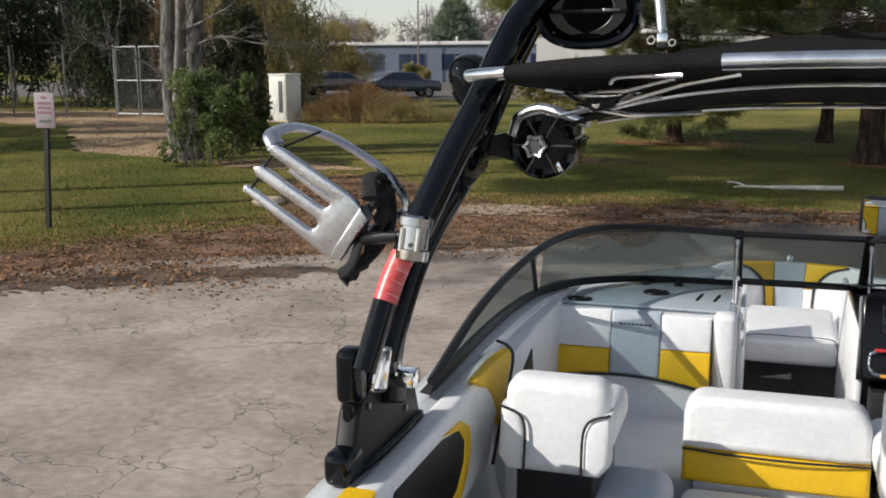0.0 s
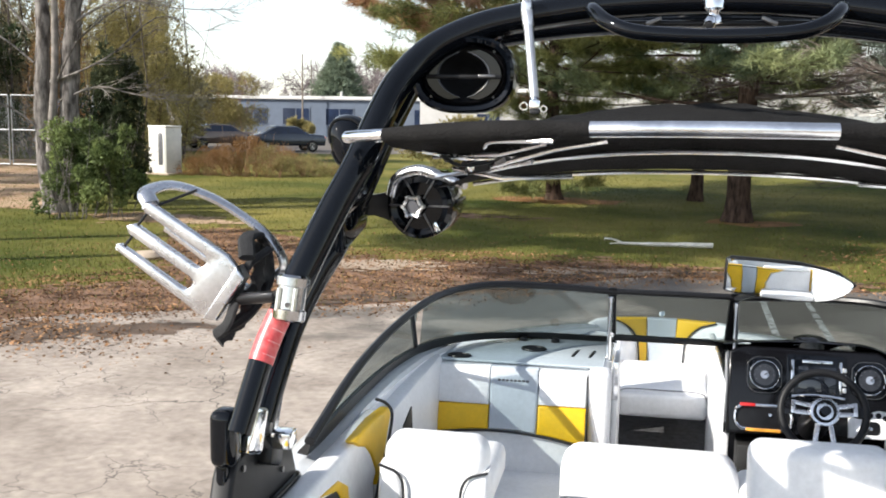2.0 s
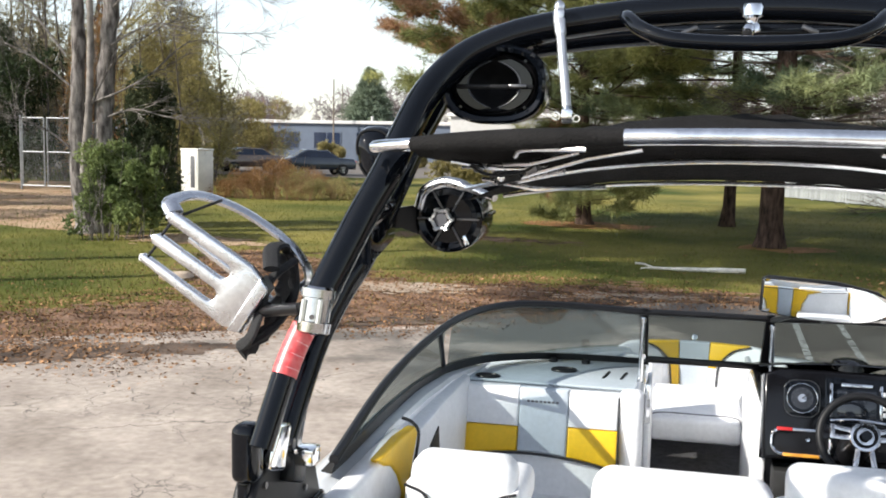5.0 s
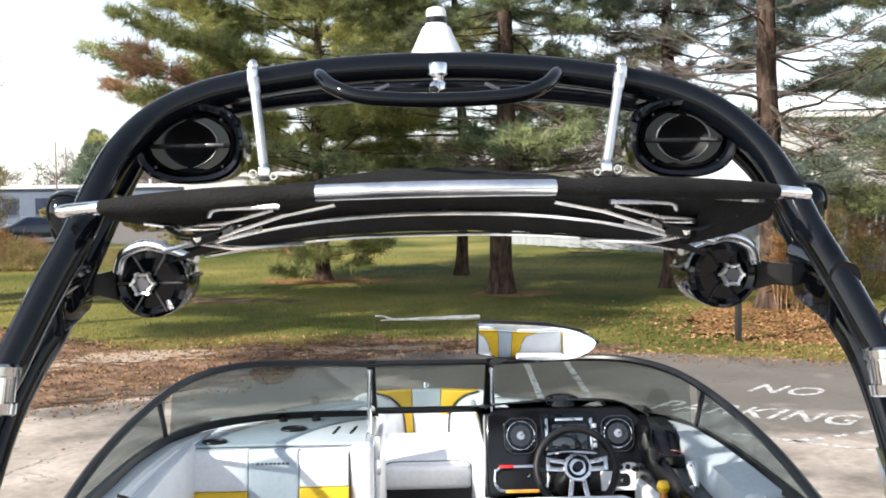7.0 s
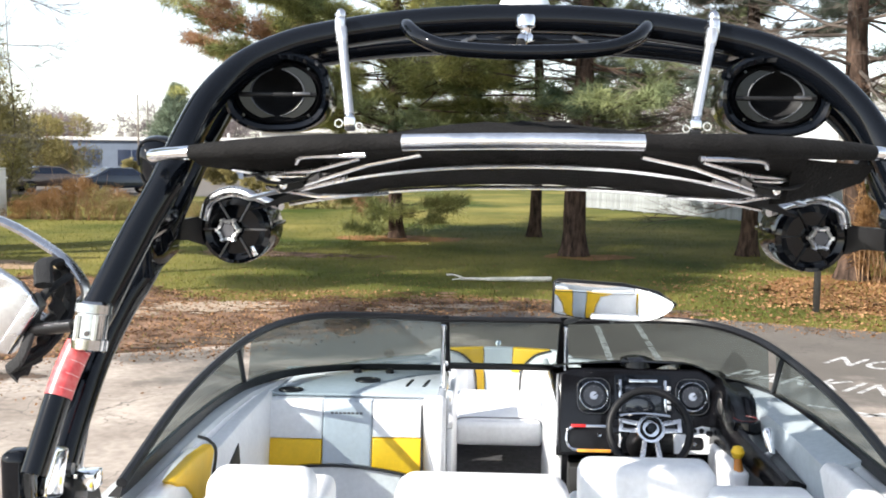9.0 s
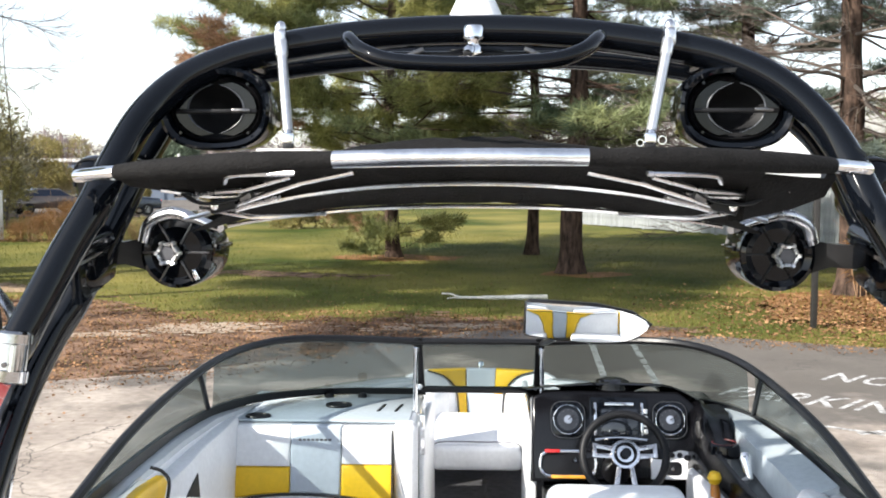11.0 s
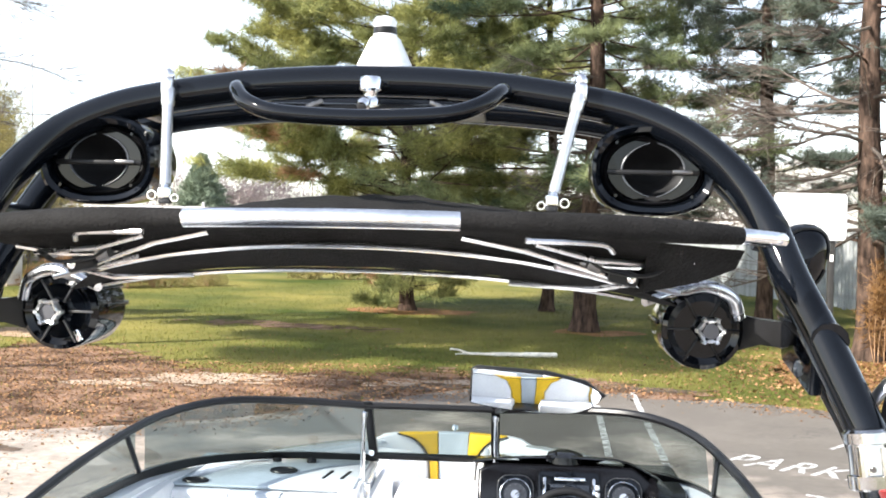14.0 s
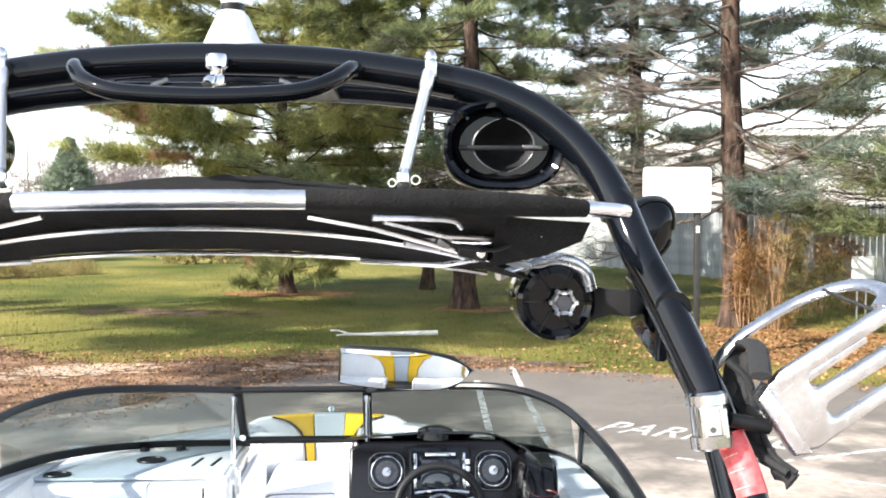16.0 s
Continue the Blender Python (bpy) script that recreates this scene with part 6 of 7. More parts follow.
def in_litter(r, n):
    p = np.stack([r.uniform(-14, 4, n * 4), r.uniform(3, 20, n * 4)], 1)
    p = p + r.normal(0, 0.35, p.shape)
    keep = inside(LITTER_A, p)
    q = p[keep][:n]
    # some blown out on both sides
    far = p[keep][n:n + n // 4] + r.normal(0, 1.0, p[keep][n:n + n // 4].shape)
    return np.concatenate([q, far])


def on_lot_edge(r, n):
    k = r.integers(3, 16, n)
    t = r.uniform(0, 1, n)
    a, b = LOT_A[k], LOT_A[k + 1]
    p = a + (b - a) * t[:, None]
    return p + r.normal(0, 0.35, p.shape) + np.array([0.1, -0.25])


def leaf_patch(r, n):
    p = np.stack([r.normal(7.6, 1.8, n), r.normal(17.0, 2.0, n)], 1)
    return p[~inside(LOT_A, p)]


def on_lawn(r, n):
    y = 9 + 34 * r.uniform(0, 1, n) ** 1.6
    x = r.uniform(-1, 1, n) * (5 + y * 0.62) - 1.5 - y * 0.08
    p = np.stack([x, y], 1)
    return p[~inside(LOT_A, p) & ~(inside(SOIL_A, p) & (r.uniform(0, 1, n) < 0.78)) & ~(inside(LITTER_A, p) & (r.uniform(0, 1, n) < 0.30))]


def far_leaves(r, n):
    p = on_lawn(r, n)
    # thickest next to the car park, thinning out towards the pines
    return p[r.uniform(0, 1, len(p)) < np.clip((25.0 - p[:, 1] - 0.25 * np.abs(p[:, 0])) / 7.0, 0.04, 1.0)]


scatter("fallen_leaves", 27000, in_litter, (0.022, 0.062), LEAVES, "brown fallen leaves along the edge of the asphalt", "leaves", 1, True)
scatter("edge_leaves", 6000, on_lot_edge, (0.022, 0.06), LEAVES, "fallen leaves drifted on the asphalt's edge", "leaves", 2, True)
def mud_leaves(r, n):
    return np.stack([r.normal(-7.9, 1.3, n), r.normal(8.2, 0.55, n)], 1) + np.stack([np.zeros(n), r.normal(0, 0.1, n)], 1)


scatter("needle_drift", 1800, mud_leaves, (0.03, 0.07), LEAVES, "orange needles and leaves drifted over damp soil", "leaves", 6, True)
scatter("leaf_drift", 7000, leaf_patch, (0.05, 0.10), LEAVES, "orange leaves drifted under the big pine", "leaves", 3, True)
scatter("lawn_leaves", 24000, far_leaves, (0.03, 0.06), LEAVES, "scattered leaves on the lawn", "leaves", 4, True)
scatter("grass", 150000, on_lawn, (0.03, 0.085), BLADE, "short autumn grass", "grass", 5)

# fallen white pole on the lawn's edge
pole = thing("fallen_branch", (0.3, 19.2, 0.0), "bleached bare branch lying on the grass", "branch")
BLEACHED = mat("bleached_wood", (0.70, 0.66, 0.57), 0.8, var=0.2, scale=6, bump=0.5, bump_scale=30)
part("stem", tube(curve([(-0.66, 19.2, 0.06), (-0.1, 19.25, 0.05), (0.6, 19.3, 0.055), (1.35, 19.35, 0.06)]), [0.03] * 7 + [0.045] * 6 + [0.055] * 6, 8), BLEACHED, pole)
part("twig", tube(curve([(-0.55, 19.2, 0.07), (-0.75, 19.22, 0.13), (-0.92, 19.15, 0.15)]), 0.022, 7), BLEACHED, pole)
part("twig", tube(curve([(-0.62, 19.2, 0.06), (-0.8, 19.1, 0.05)]), 0.016, 6), BLEACHED, pole)
rock = lathe([(0.001, 0.0), (0.30, 0.0), (0.33, 0.06), (0.25, 0.13), (0.1, 0.16), (0.001, 0.165)], 14, at=(-9.2, 14.6, -0.01))
single("rock", ([Vector((v.x + 0.06 * noise.noise(v * 4), v.y * 1.0, v.z * (1 + 0.3 * noise.noise(v * 3)))) for v in rock[0]], rock[1]), SAND, "pale flat stone in the grass", "stone")

# ---- trees ----
def bark(name, dark, light):
    """Furrowed bark: plates drawn out along the trunk."""
    m = mat(name, dark, 0.95, color2=light, scale=9, var=0.4, bump=1.0, bump_scale=22, spec=0.08, random_value=0.12)
    nt = m.node_tree
    mp = nt.nodes.new("ShaderNodeMapping")
    mp.inputs["Scale"].default_value = (1.0, 1.0, 0.28)
    co = [q for q in nt.nodes if q.bl_idname == "ShaderNodeTexCoord"][0]
    for q in nt.nodes:
        if q.bl_idname == "ShaderNodeTexNoise":
            nt.links.new(mp.outputs[0], q.inputs["Vector"])
    nt.links.new(co.outputs["Object"], mp.inputs["Vector"])
    return m


BARK = bark("pine_bark", (0.022, 0.016, 0.013), (0.105, 0.070, 0.053))
BARK_GREY = bark("grey_bark", (0.060, 0.053, 0.050), (0.27, 0.245, 0.23))
TWIG = mat("dry_twig", (0.22, 0.12, 0.06), 0.9, color2=(0.40, 0.25, 0.14), scale=4, var=0.2)
DEAD_WOOD = mat("dead_pine_twig", (0.055, 0.044, 0.037), 0.9, color2=(0.15, 0.118, 0.097), scale=3, var=0.2)
PALE_TWIG = mat("pale_grey_twig", (0.15, 0.132, 0.12), 0.9, color2=(0.33, 0.295, 0.265), scale=3, var=0.2)
NEEDLES = leaf_mat("pine_needles", (0.072, 0.112, 0.070), (0.350, 0.375, 0.170), 0.55, 0.45, 0.35)
# Brighter, yellower needles: the pine's sunlit look is put into the colour.
YELLOW_NEEDLES = leaf_mat("sunlit_yellow_needles", (0.105, 0.140, 0.060), (0.500, 0.480, 0.180), 0.45, 0.5, 0.35)
BLUE_NEEDLES = leaf_mat("bluish_pine_needles", (0.058, 0.084, 0.080), (0.205, 0.232, 0.170), 0.40, 0.45, 0.3)
RUSTY = leaf_mat("rusty_needles", (0.32, 0.165, 0.095), (0.54, 0.34, 0.21), 0.8, 0.4)
BUSH = leaf_mat("bush_leaves", (0.060, 0.095, 0.030), (0.27, 0.32, 0.12), 0.9, 0.5)
OLIVE = leaf_mat("olive_leaves", (0.21, 0.18, 0.07), (0.46, 0.395, 0.175), 0.4, 0.45, 0.45)
# Back thicket: the air's haze is put into this paler olive.
OLIVE_GREY = leaf_mat("haze_pale_olive_leaves", (0.20, 0.18, 0.11), (0.34, 0.295, 0.175), 0.3, 0.4)
BROWN_TWIGS = leaf_mat("brown_foliage", (0.14, 0.072, 0.026), (0.34, 0.19, 0.075), 0.6, 0.45)
DARK_LEAVES = leaf_mat("dark_evergreen", (0.018, 0.032, 0.014), (0.060, 0.078, 0.030), 0.5, 0.5)
EVERGREEN = leaf_mat("evergreen_leaves", (0.030, 0.045, 0.022), (0.09, 0.10, 0.045), 0.5, 0.5)
# Far conifer and woods: distance haze is painted into these pale leaf colours.
HAZE_GREEN = leaf_mat("haze_pale_conifer_needles", (0.13, 0.17, 0.125), (0.23, 0.27, 0.18), 0.3, 0.3)
HAZE_WOOD = leaf_mat("haze_pale_bare_trees", (0.22, 0.19, 0.20), (0.33, 0.265, 0.26), 0.05, 0.25)


def tufts(r, centres, dirs, size, needles, width=0.05, droop=0.0, spread=0.9, blade=False):
    """Thin needle or leaf blades round each centre, leaning along dirs."""
    n = len(centres)
    k = needles
    d = dirs[:, None, :] * 0.75 + r.normal(0, 1, (n, k, 3)) * spread
    d /= np.linalg.norm(d, axis=2, keepdims=True) + 1e-9
    L = size[:, None, None] * r.uniform(0.6, 1.1, (n, k, 1))
    side = np.cross(d, r.normal(0, 1, (n, k, 3)))
    side /= np.linalg.norm(side, axis=2, keepdims=True) + 1e-9
    c = centres[:, None, :] + r.normal(0, 0.12, (n, k, 3)) * size[:, None, None]
    w = L * width
    t = c + d * L
    t[:, :, 2] -= droop * L[:, :, 0]
    if blade:
        v = np.stack([c - side * w, c + side * w, t], 2).reshape(-1, 3)
        return v, np.arange(len(v)).reshape(-1, 3)
    mid = c + d * L * 0.55
    v = np.stack([c, mid + side * w, t, mid - side * w], 2).reshape(-1, 3)
    return v, np.arange(len(v)).reshape(-1, 4)


def numpy_mesh(name, v, f, material):
    me = bpy.data.meshes.new(name)
    nv, nf, k = len(v), len(f), f.shape[1]
    me.vertices.add(nv)
    me.vertices.foreach_set("co", np.asarray(v, np.float32).ravel())
    me.loops.add(nf * k)
    me.loops.foreach_set("vertex_index", np.asarray(f, np.int32).ravel())
    me.polygons.add(nf)
    me.polygons.foreach_set("loop_start", np.arange(0, nf * k, k, dtype=np.int32))
    me.polygons.foreach_set("loop_total", np.full(nf, k, np.int32))
    me.materials.append(material)
    me.update()
    me.validate()
    return me


def child_mesh(name, me, parent, label=""):
    ob = new(name, me)
    ob.parent = parent
    if label:
        ob["label"] = label
    return ob


def along(pts, t):
    k = min(len(pts) - 2, int(t * (len(pts) - 1)))
    return pts[k].lerp(pts[k + 1], t * (len(pts) - 1) - k)


def trunk_geo(axis, height, radius, seed):
    """A tapered trunk with a flared foot and uneven girth."""
    hs = [height * (k / 26) ** 1.25 for k in range(27)]
    v, f = tube([axis(h) for h in hs], [radius * (1 + 0.45 * math.exp(-h / 0.35)) * (1 - (h / height) ** 1.2 * 0.92) for h in hs], 18)
    out = []
    for p in v:
        c = axis(p.z)
        q = p - c
        out.append(c + q * (1 + 0.16 * noise.noise(Vector((p.x * 5, p.y * 5, p.z * 1.1 + seed))) + 0.08 * noise.noise(p * 9)))
    return out, f


def pine(x, y, height, trunk, crown_base, reach, seed, label, tuft=0.25, density=1.0, rusty=0.0, rusty_side=0.0, bare=0.35, lean=0.0, gap=0.45, needles=None, name="pine_tree", wild=0.0, up=0.0, spray=1.0, blades=17, skirt=(0.0, 0.0)):
    """A pine: tapered trunk, uneven limbs, side shoots and brushes of needles in flat sprays, gaps between them."""
    r = np.random.default_rng(seed)
    rr = random.Random(seed)
    tree = thing(name, (x, y, -0.02), label, "tree")
    base = Vector((x, y, -0.02))

    def axis(h):
        return base + Vector((lean * h + 0.10 * math.sin(h * 0.5 + seed), 0.10 * math.sin(h * 0.37 + seed * 2), h))
    part("trunk", trunk_geo(axis, height, trunk, seed), BARK, tree, "rough brown trunk")
    cs, ds, red_c, red_d = [], [], [], []
    h = crown_base
    while h < height * 0.97:
        frac = (h - crown_base) / (height - crown_base)
        length0 = reach * (1 - frac) ** 0.7 if h > skirt[0] else skirt[1]
        a0 = rr.uniform(0, 6.28)
        whorl = rr.randint(3, 5)
        for i in range(whorl):
            a = a0 + 6.283 * i / whorl + rr.uniform(-0.5, 0.5)
            L = length0 * rr.choice((0.5, 0.75, 0.95, 1.12)) * rr.uniform(0.9, 1.1)
            if L < 0.4:
                continue
            rise = rr.uniform(-0.12, 0.30) * (1 + wild) + up - 0.10 * (1 - frac)
            p0 = axis(h + rr.uniform(-0.35, 0.35))
            sag = rr.uniform(0.05, 0.22)
            pts = [p0]
            wob = a
            q = p0.copy()
            for k in range(1, 8):
                wob += rr.uniform(-0.16, 0.16) * (1 + wild)
                t = k / 7
                q = q + Vector((math.cos(wob), math.sin(wob), rise - sag + 2.0 * sag * t + rr.uniform(-0.06, 0.06) * (1 + 2 * wild))) * (L / 7)
                pts.append(q.copy())
            r0 = trunk * 0.17 * (0.35 + 0.65 * L / reach)
            limb = [tube(pts, [r0 * (1 - 0.9 * k / 7) for k in range(8)], 5)]
            dead = frac < 0.30 and rr.random() < bare
            red = rr.random() < rusty or (math.cos(a) < -0.35 and rr.random() < rusty_side)
            for k in range(int(4 + L * 2.6)):
                t = 0.25 + 0.75 * rr.random() ** 0.8
                q = along(pts, t)
                ang = a + rr.choice((-1, 1)) * rr.uniform(0.25, 1.0)
                l2 = L * rr.uniform(0.14, 0.30) * (1.3 - 0.75 * t) + 0.18
                e = q + Vector((math.cos(ang), math.sin(ang), rr.uniform(-0.05, 0.35))) * l2
                mid = q.lerp(e, 0.5) + Vector((rr.uniform(-1, 1), rr.uniform(-1, 1), rr.uniform(-0.9, 0.2))) * 0.10 * l2
                limb.append(tube([q, mid, e], [r0 * 0.24, r0 * 0.16, r0 * 0.06], 3))
                for _ in range(rr.randint(2, 3) + int(l2 * 2.5)):
                    u = rr.uniform(0.2, 1.0)
                    q2 = along([q, mid, e], u)
                    an2 = ang + rr.uniform(-0.95, 0.95)
                    l3 = rr.uniform(0.22, 0.58)
                    d3 = Vector((math.cos(an2), math.sin(an2), rr.uniform(-0.1, 0.55) if not dead else rr.uniform(-0.8, 0.6)))
                    e3 = q2 + d3 * l3
                    if dead or rr.random() < 0.3:
                        limb.append(tube([q2, q2.lerp(e3, 0.5) + Vector((0, 0, rr.uniform(-0.06, 0.03))), e3 + (d3 * l3 * 0.6 if dead else Vector())], [0.007, 0.006, 0.003], 3))
                    if dead or t < gap * rr.uniform(0.55, 1.15):
                        continue
                    isred = red and t > 0.84 and q.z < 6.5 and noise.noise(q * 1.1) > -0.05
                    for w in (0.2, 0.5, 0.8, 1.1):
                        if rr.random() > density:
                            continue
                        c = q2.lerp(e3, w)
                        (red_c if isred else cs).append((c.x, c.y, c.z))
                        (red_d if isred else ds).append((d3.x, d3.y, d3.z + 0.25))
            geo = join(*limb)
            child_mesh("limb", mesh_of("limb", [q - base for q in geo[0]], geo[1], DEAD_WOOD if dead else BARK, True), tree)
        h += rr.uniform(0.22, 0.50) * (0.65 + 0.05 * height) * spray
    o = np.array(base)
    for nm, lab, C, D, m in (("crown", "green needle crown", cs, ds, needles or NEEDLES), ("rusty_needles", "rusty dead needles", red_c, red_d, RUSTY)):
        if C:
            c, d = np.array(C) - o, np.array(D)
            v, f = tufts(r, c, d, np.full(len(c), tuft) * r.uniform(0.75, 1.25, len(c)), blades, 0.034, spread=0.85, blade=True)
            child_mesh(nm, numpy_mesh(nm, v, f, m), tree, lab)
    return tree


pine(2.42, 25.2, 17, 0.30, 3.3, 5.4, 11, "tall pine with a bare lower trunk on the lawn", bare=0.40, tuft=0.32, spray=0.80, blades=16, density=0.78, gap=0.52)
pine(1.60, 31.7, 16, 0.20, 3.2, 5.0, 12, "slender pine standing behind another on the lawn", bare=0.35, lean=-0.01, tuft=0.34, spray=0.85, blades=11, density=0.75, gap=0.52)
pine(7.20, 25.9, 17, 0.24, 3.5, 4.6, 13, "pine with dead lower twigs on the lawn", bare=0.42, needles=BLUE_NEEDLES, tuft=0.27, wild=1.0, spray=0.85, blades=15)
pine(8.15, 20.6, 18, 0.29, 2.8, 4.8, 14, "large red-barked pine beside the car park", bare=0.75, needles=BLUE_NEEDLES, tuft=0.26, wild=1.2, spray=0.85, blades=15)
pine(-3.05, 30.4, 15.5, 0.22, 0.6, 7.2, 15, "spreading pine with rusty branch tips and low limbs", rusty=0.03, rusty_side=0.9, bare=0.10, gap=0.42, needles=YELLOW_NEEDLES, up=0.12, tuft=0.36, spray=0.60, skirt=(3.0, 1.9), blades=14, density=0.85)
pine(13.6, 21.5, 15, 0.25, 2.2, 5.2, 16, "pine at the edge of the car park by the fence", bare=0.3, tuft=0.33, blades=10)
# Two pines out of view, added so that their shadows cross the lawn.
pine(-19.0, 8.6, 22, 0.20, 13.0, 5.6, 19, "unseen pine added beside the car park to shade the lawn", bare=0.0, density=0.9, tuft=0.64, blades=6)
pine(-19.5, 12.0, 23, 0.24, 13.5, 5.4, 20, "unseen pine added beside the car park to shade the lawn", bare=0.0, density=0.9, tuft=0.64, blades=6)


def bare_tree(x, y, height, trunk, seed, label, forks=3, spread=0.5, levels=6, lean=(0, 0), name="bare_tree", material=None):
    """A leafless tree that forks again and again."""
    rr = random.Random(seed)
    tree = thing(name, (x, y, -0.02), label, "tree")
    twigs = []
    main = []

    def grow(p, d, L, r0, lev):
        n = 4
        pts, q, dd = [p], p.copy(), d.copy()
        for k in range(n):
            dd = (dd + Vector((rr.uniform(-1, 1), rr.uniform(-1, 1), rr.uniform(-0.3, 0.6))) * 0.13).normalized()
            q = q + dd * L / n
            pts.append(q.copy())
        (main if lev == levels else twigs[-1]).append(tube(pts, [r0 * (1 - 0.35 * k / n) for k in range(n + 1)], 10 if lev >= levels - 1 else 4 if lev < 3 else 6))
        if lev <= 0:
            return
        for _ in range(rr.randint(2, forks)):
            side = Vector((rr.uniform(-1, 1), rr.uniform(-1, 1), rr.uniform(-0.25, 0.7)))
            nd = (dd + side * spread).normalized()
            if lev == levels:
                twigs.append([])
            start = pts[-1] if rr.random() < 0.55 else pts[rr.randint(2, 4)]
            grow(start, nd, L * rr.uniform(0.55, 0.85), r0 * rr.uniform(0.38, 0.60), lev - 1)
    grow(Vector((x, y, -0.02)), Vector((lean[0], lean[1], 1)).normalized(), height * 0.36, trunk, levels)
    m = material or BARK_GREY
    part("trunk", join(*main), m, tree, "grey bark trunk")
    for bough in twigs:
        part("branch", join(*bough), m, tree)
    return tree


def clump(name, x, y, w, dpt, h, seed, material, label, category="shrub", n=900, size=0.22, needles=9, z0=0.0, stems=0, width=0.12, lump=0.35, group="", twig=None, lumps_n=14):
    """A shrub or a crown: stems and small leaves in uneven lumps."""
    r = np.random.default_rng(seed)
    ob = thing(name, (x, y, z0 - 0.02), label, category, group)
    lumps = r.uniform(-1, 1, (lumps_n, 3)) * np.array([w / 2, dpt / 2, h / 2]) * 0.72 + np.array([0, 0, h / 2])
    lr = r.uniform(0.5, 1.1, lumps_n) * lump
    k = r.integers(0, lumps_n, n)
    d = r.normal(0, 1, (n, 3))
    d /= np.linalg.norm(d, axis=1, keepdims=True)
    c = lumps[k] + d * (lr[k] * r.uniform(0.5, 1.05, n))[:, None] * np.array([w / 2, dpt / 2, h / 2]) * 1.15
    c[:, 2] = np.abs(c[:, 2]) + 0.03
    dome = np.sqrt(np.clip(1 - (np.clip(c[:, 2] / h - 0.35, 0, 1) / 0.85) ** 2, 0.12, 1))
    c[:, :2] *= dome[:, None]
    v, f = tufts(r, c, d + np.array([0, 0, 0.4]), np.full(n, size) * r.uniform(0.6, 1.3, n), needles, width, spread=1.0, blade=True)
    child_mesh("leaves", numpy_mesh("leaves", v, f, material), ob)
    rr = random.Random(seed)
    if stems:
        for _ in range(stems):
            b = Vector((x + rr.uniform(-0.3, 0.3) * w, y + rr.uniform(-0.3, 0.3) * dpt, z0 - 0.02))
            e = b + Vector((rr.uniform(-0.25, 0.25) * w, rr.uniform(-0.25, 0.25) * dpt, h * rr.uniform(0.6, 1.1)))
            k = 0.4 * h if h > 4 else 0.1 * h
            geo = [tube(curve([b, b.lerp(e, 0.35) + Vector((rr.uniform(-0.1, 0.1), rr.uniform(-0.1, 0.1), 0)) * h * 0.4, b.lerp(e, 0.7) + Vector((rr.uniform(-0.1, 0.1), rr.uniform(-0.1, 0.1), 0)) * h * 0.5, e], 2), [(0.008 + 0.012 * k) * (1 - 0.13 * q) for q in range(7)], 4)]
            for _ in range(4):
                u = rr.uniform(0.35, 0.95)
                q = b.lerp(e, u)
                geo.append(tube([q, q + Vector((rr.uniform(-1, 1), rr.uniform(-1, 1), rr.uniform(0.2, 1))) * 0.16 * h], [0.004 + 0.003 * k, 0.002], 3))
            part("stem", join(*geo), twig or BARK_GREY, ob)
    return ob


def twiggy(rr, line, r0, count, reach, levels, bias=(0, 0, 0.1)):
    """A limb along a line with twigs that fork again; all as one geometry."""
    geo = [tube(line, [r0 * (1 - 0.85 * k / (len(line) - 1)) for k in range(len(line))], 8 if r0 > 0.05 else 5 if r0 > 0.02 else 3)]
    if levels > 0:
        for _ in range(count):
            t = rr.uniform(0.25, 1.0)
            p = along(line, t)
            d = (along(line, min(1.0, t + 0.1)) - along(line, t - 0.1)).normalized()
            d = (d + Vector((rr.uniform(-1, 1) + bias[0], rr.uniform(-1, 1) + bias[1], rr.uniform(-0.9, 0.9) + bias[2])) * 0.8).normalized()
            pts = [p]
            L = reach * rr.uniform(0.5, 1.1) * (1.2 - 0.6 * t)
            for k in range(4):
                d = (d + Vector((rr.uniform(-1, 1), rr.uniform(-1, 1), rr.uniform(-0.8, 0.8))) * 0.22).normalized()
                pts.append(pts[-1] + d * L / 4)
            geo.append(twiggy(rr, pts, max(0.006, r0 * (1 - 0.8 * t) * 0.45), max(2, int(count * 0.6)), reach * 0.5, levels - 1, bias))
    return join(*geo)


# grey double-stemmed tree with overhanging twigs, a bush and a dark evergreen at its foot
def gnarled(geo, seed):
    """Knots and furrows on a stem."""
    return [v + Vector((noise.noise(v * 2.2 + Vector((seed, 0, 0))), noise.noise(v * 2.2 + Vector((0, seed, 9))), 0)) * 0.07
            + Vector((noise.noise(Vector((v.x * 9, v.y * 9, v.z * 1.5))), noise.noise(Vector((v.y * 9, v.x * 9, v.z * 1.5))), 0)) * 0.03 for v in geo[0]], geo[1]


rr = random.Random(21)
grey_tree = thing("bare_tree", (-15.5, 21.6, -0.02), "bare grey tree with two stems and fine overhanging twigs", "tree")
stem_a = curve([(-15.5, 21.6, -0.05), (-15.62, 21.6, 1.0), (-15.70, 21.6, 1.9), (-15.68, 21.6, 3.3), (-15.62, 21.6, 5.0), (-15.70, 21.7, 7.0), (-15.95, 21.9, 10.0), (-16.2, 22.0, 12.5)], 4)
part("trunk", gnarled(tube(stem_a, [0.40 if k == 0 else 0.27 - 0.17 * k / 28 for k in range(len(stem_a))], 16), 1.0), BARK_GREY, grey_tree, "grey bark trunk")
stem_b = curve([(-15.55, 21.55, 1.2), (-15.36, 21.5, 2.5), (-15.24, 21.5, 3.8), (-15.20, 21.5, 5.6), (-15.22, 21.5, 7.0), (-15.0, 21.5, 8.4), (-14.75, 21.6, 10.2)], 4)
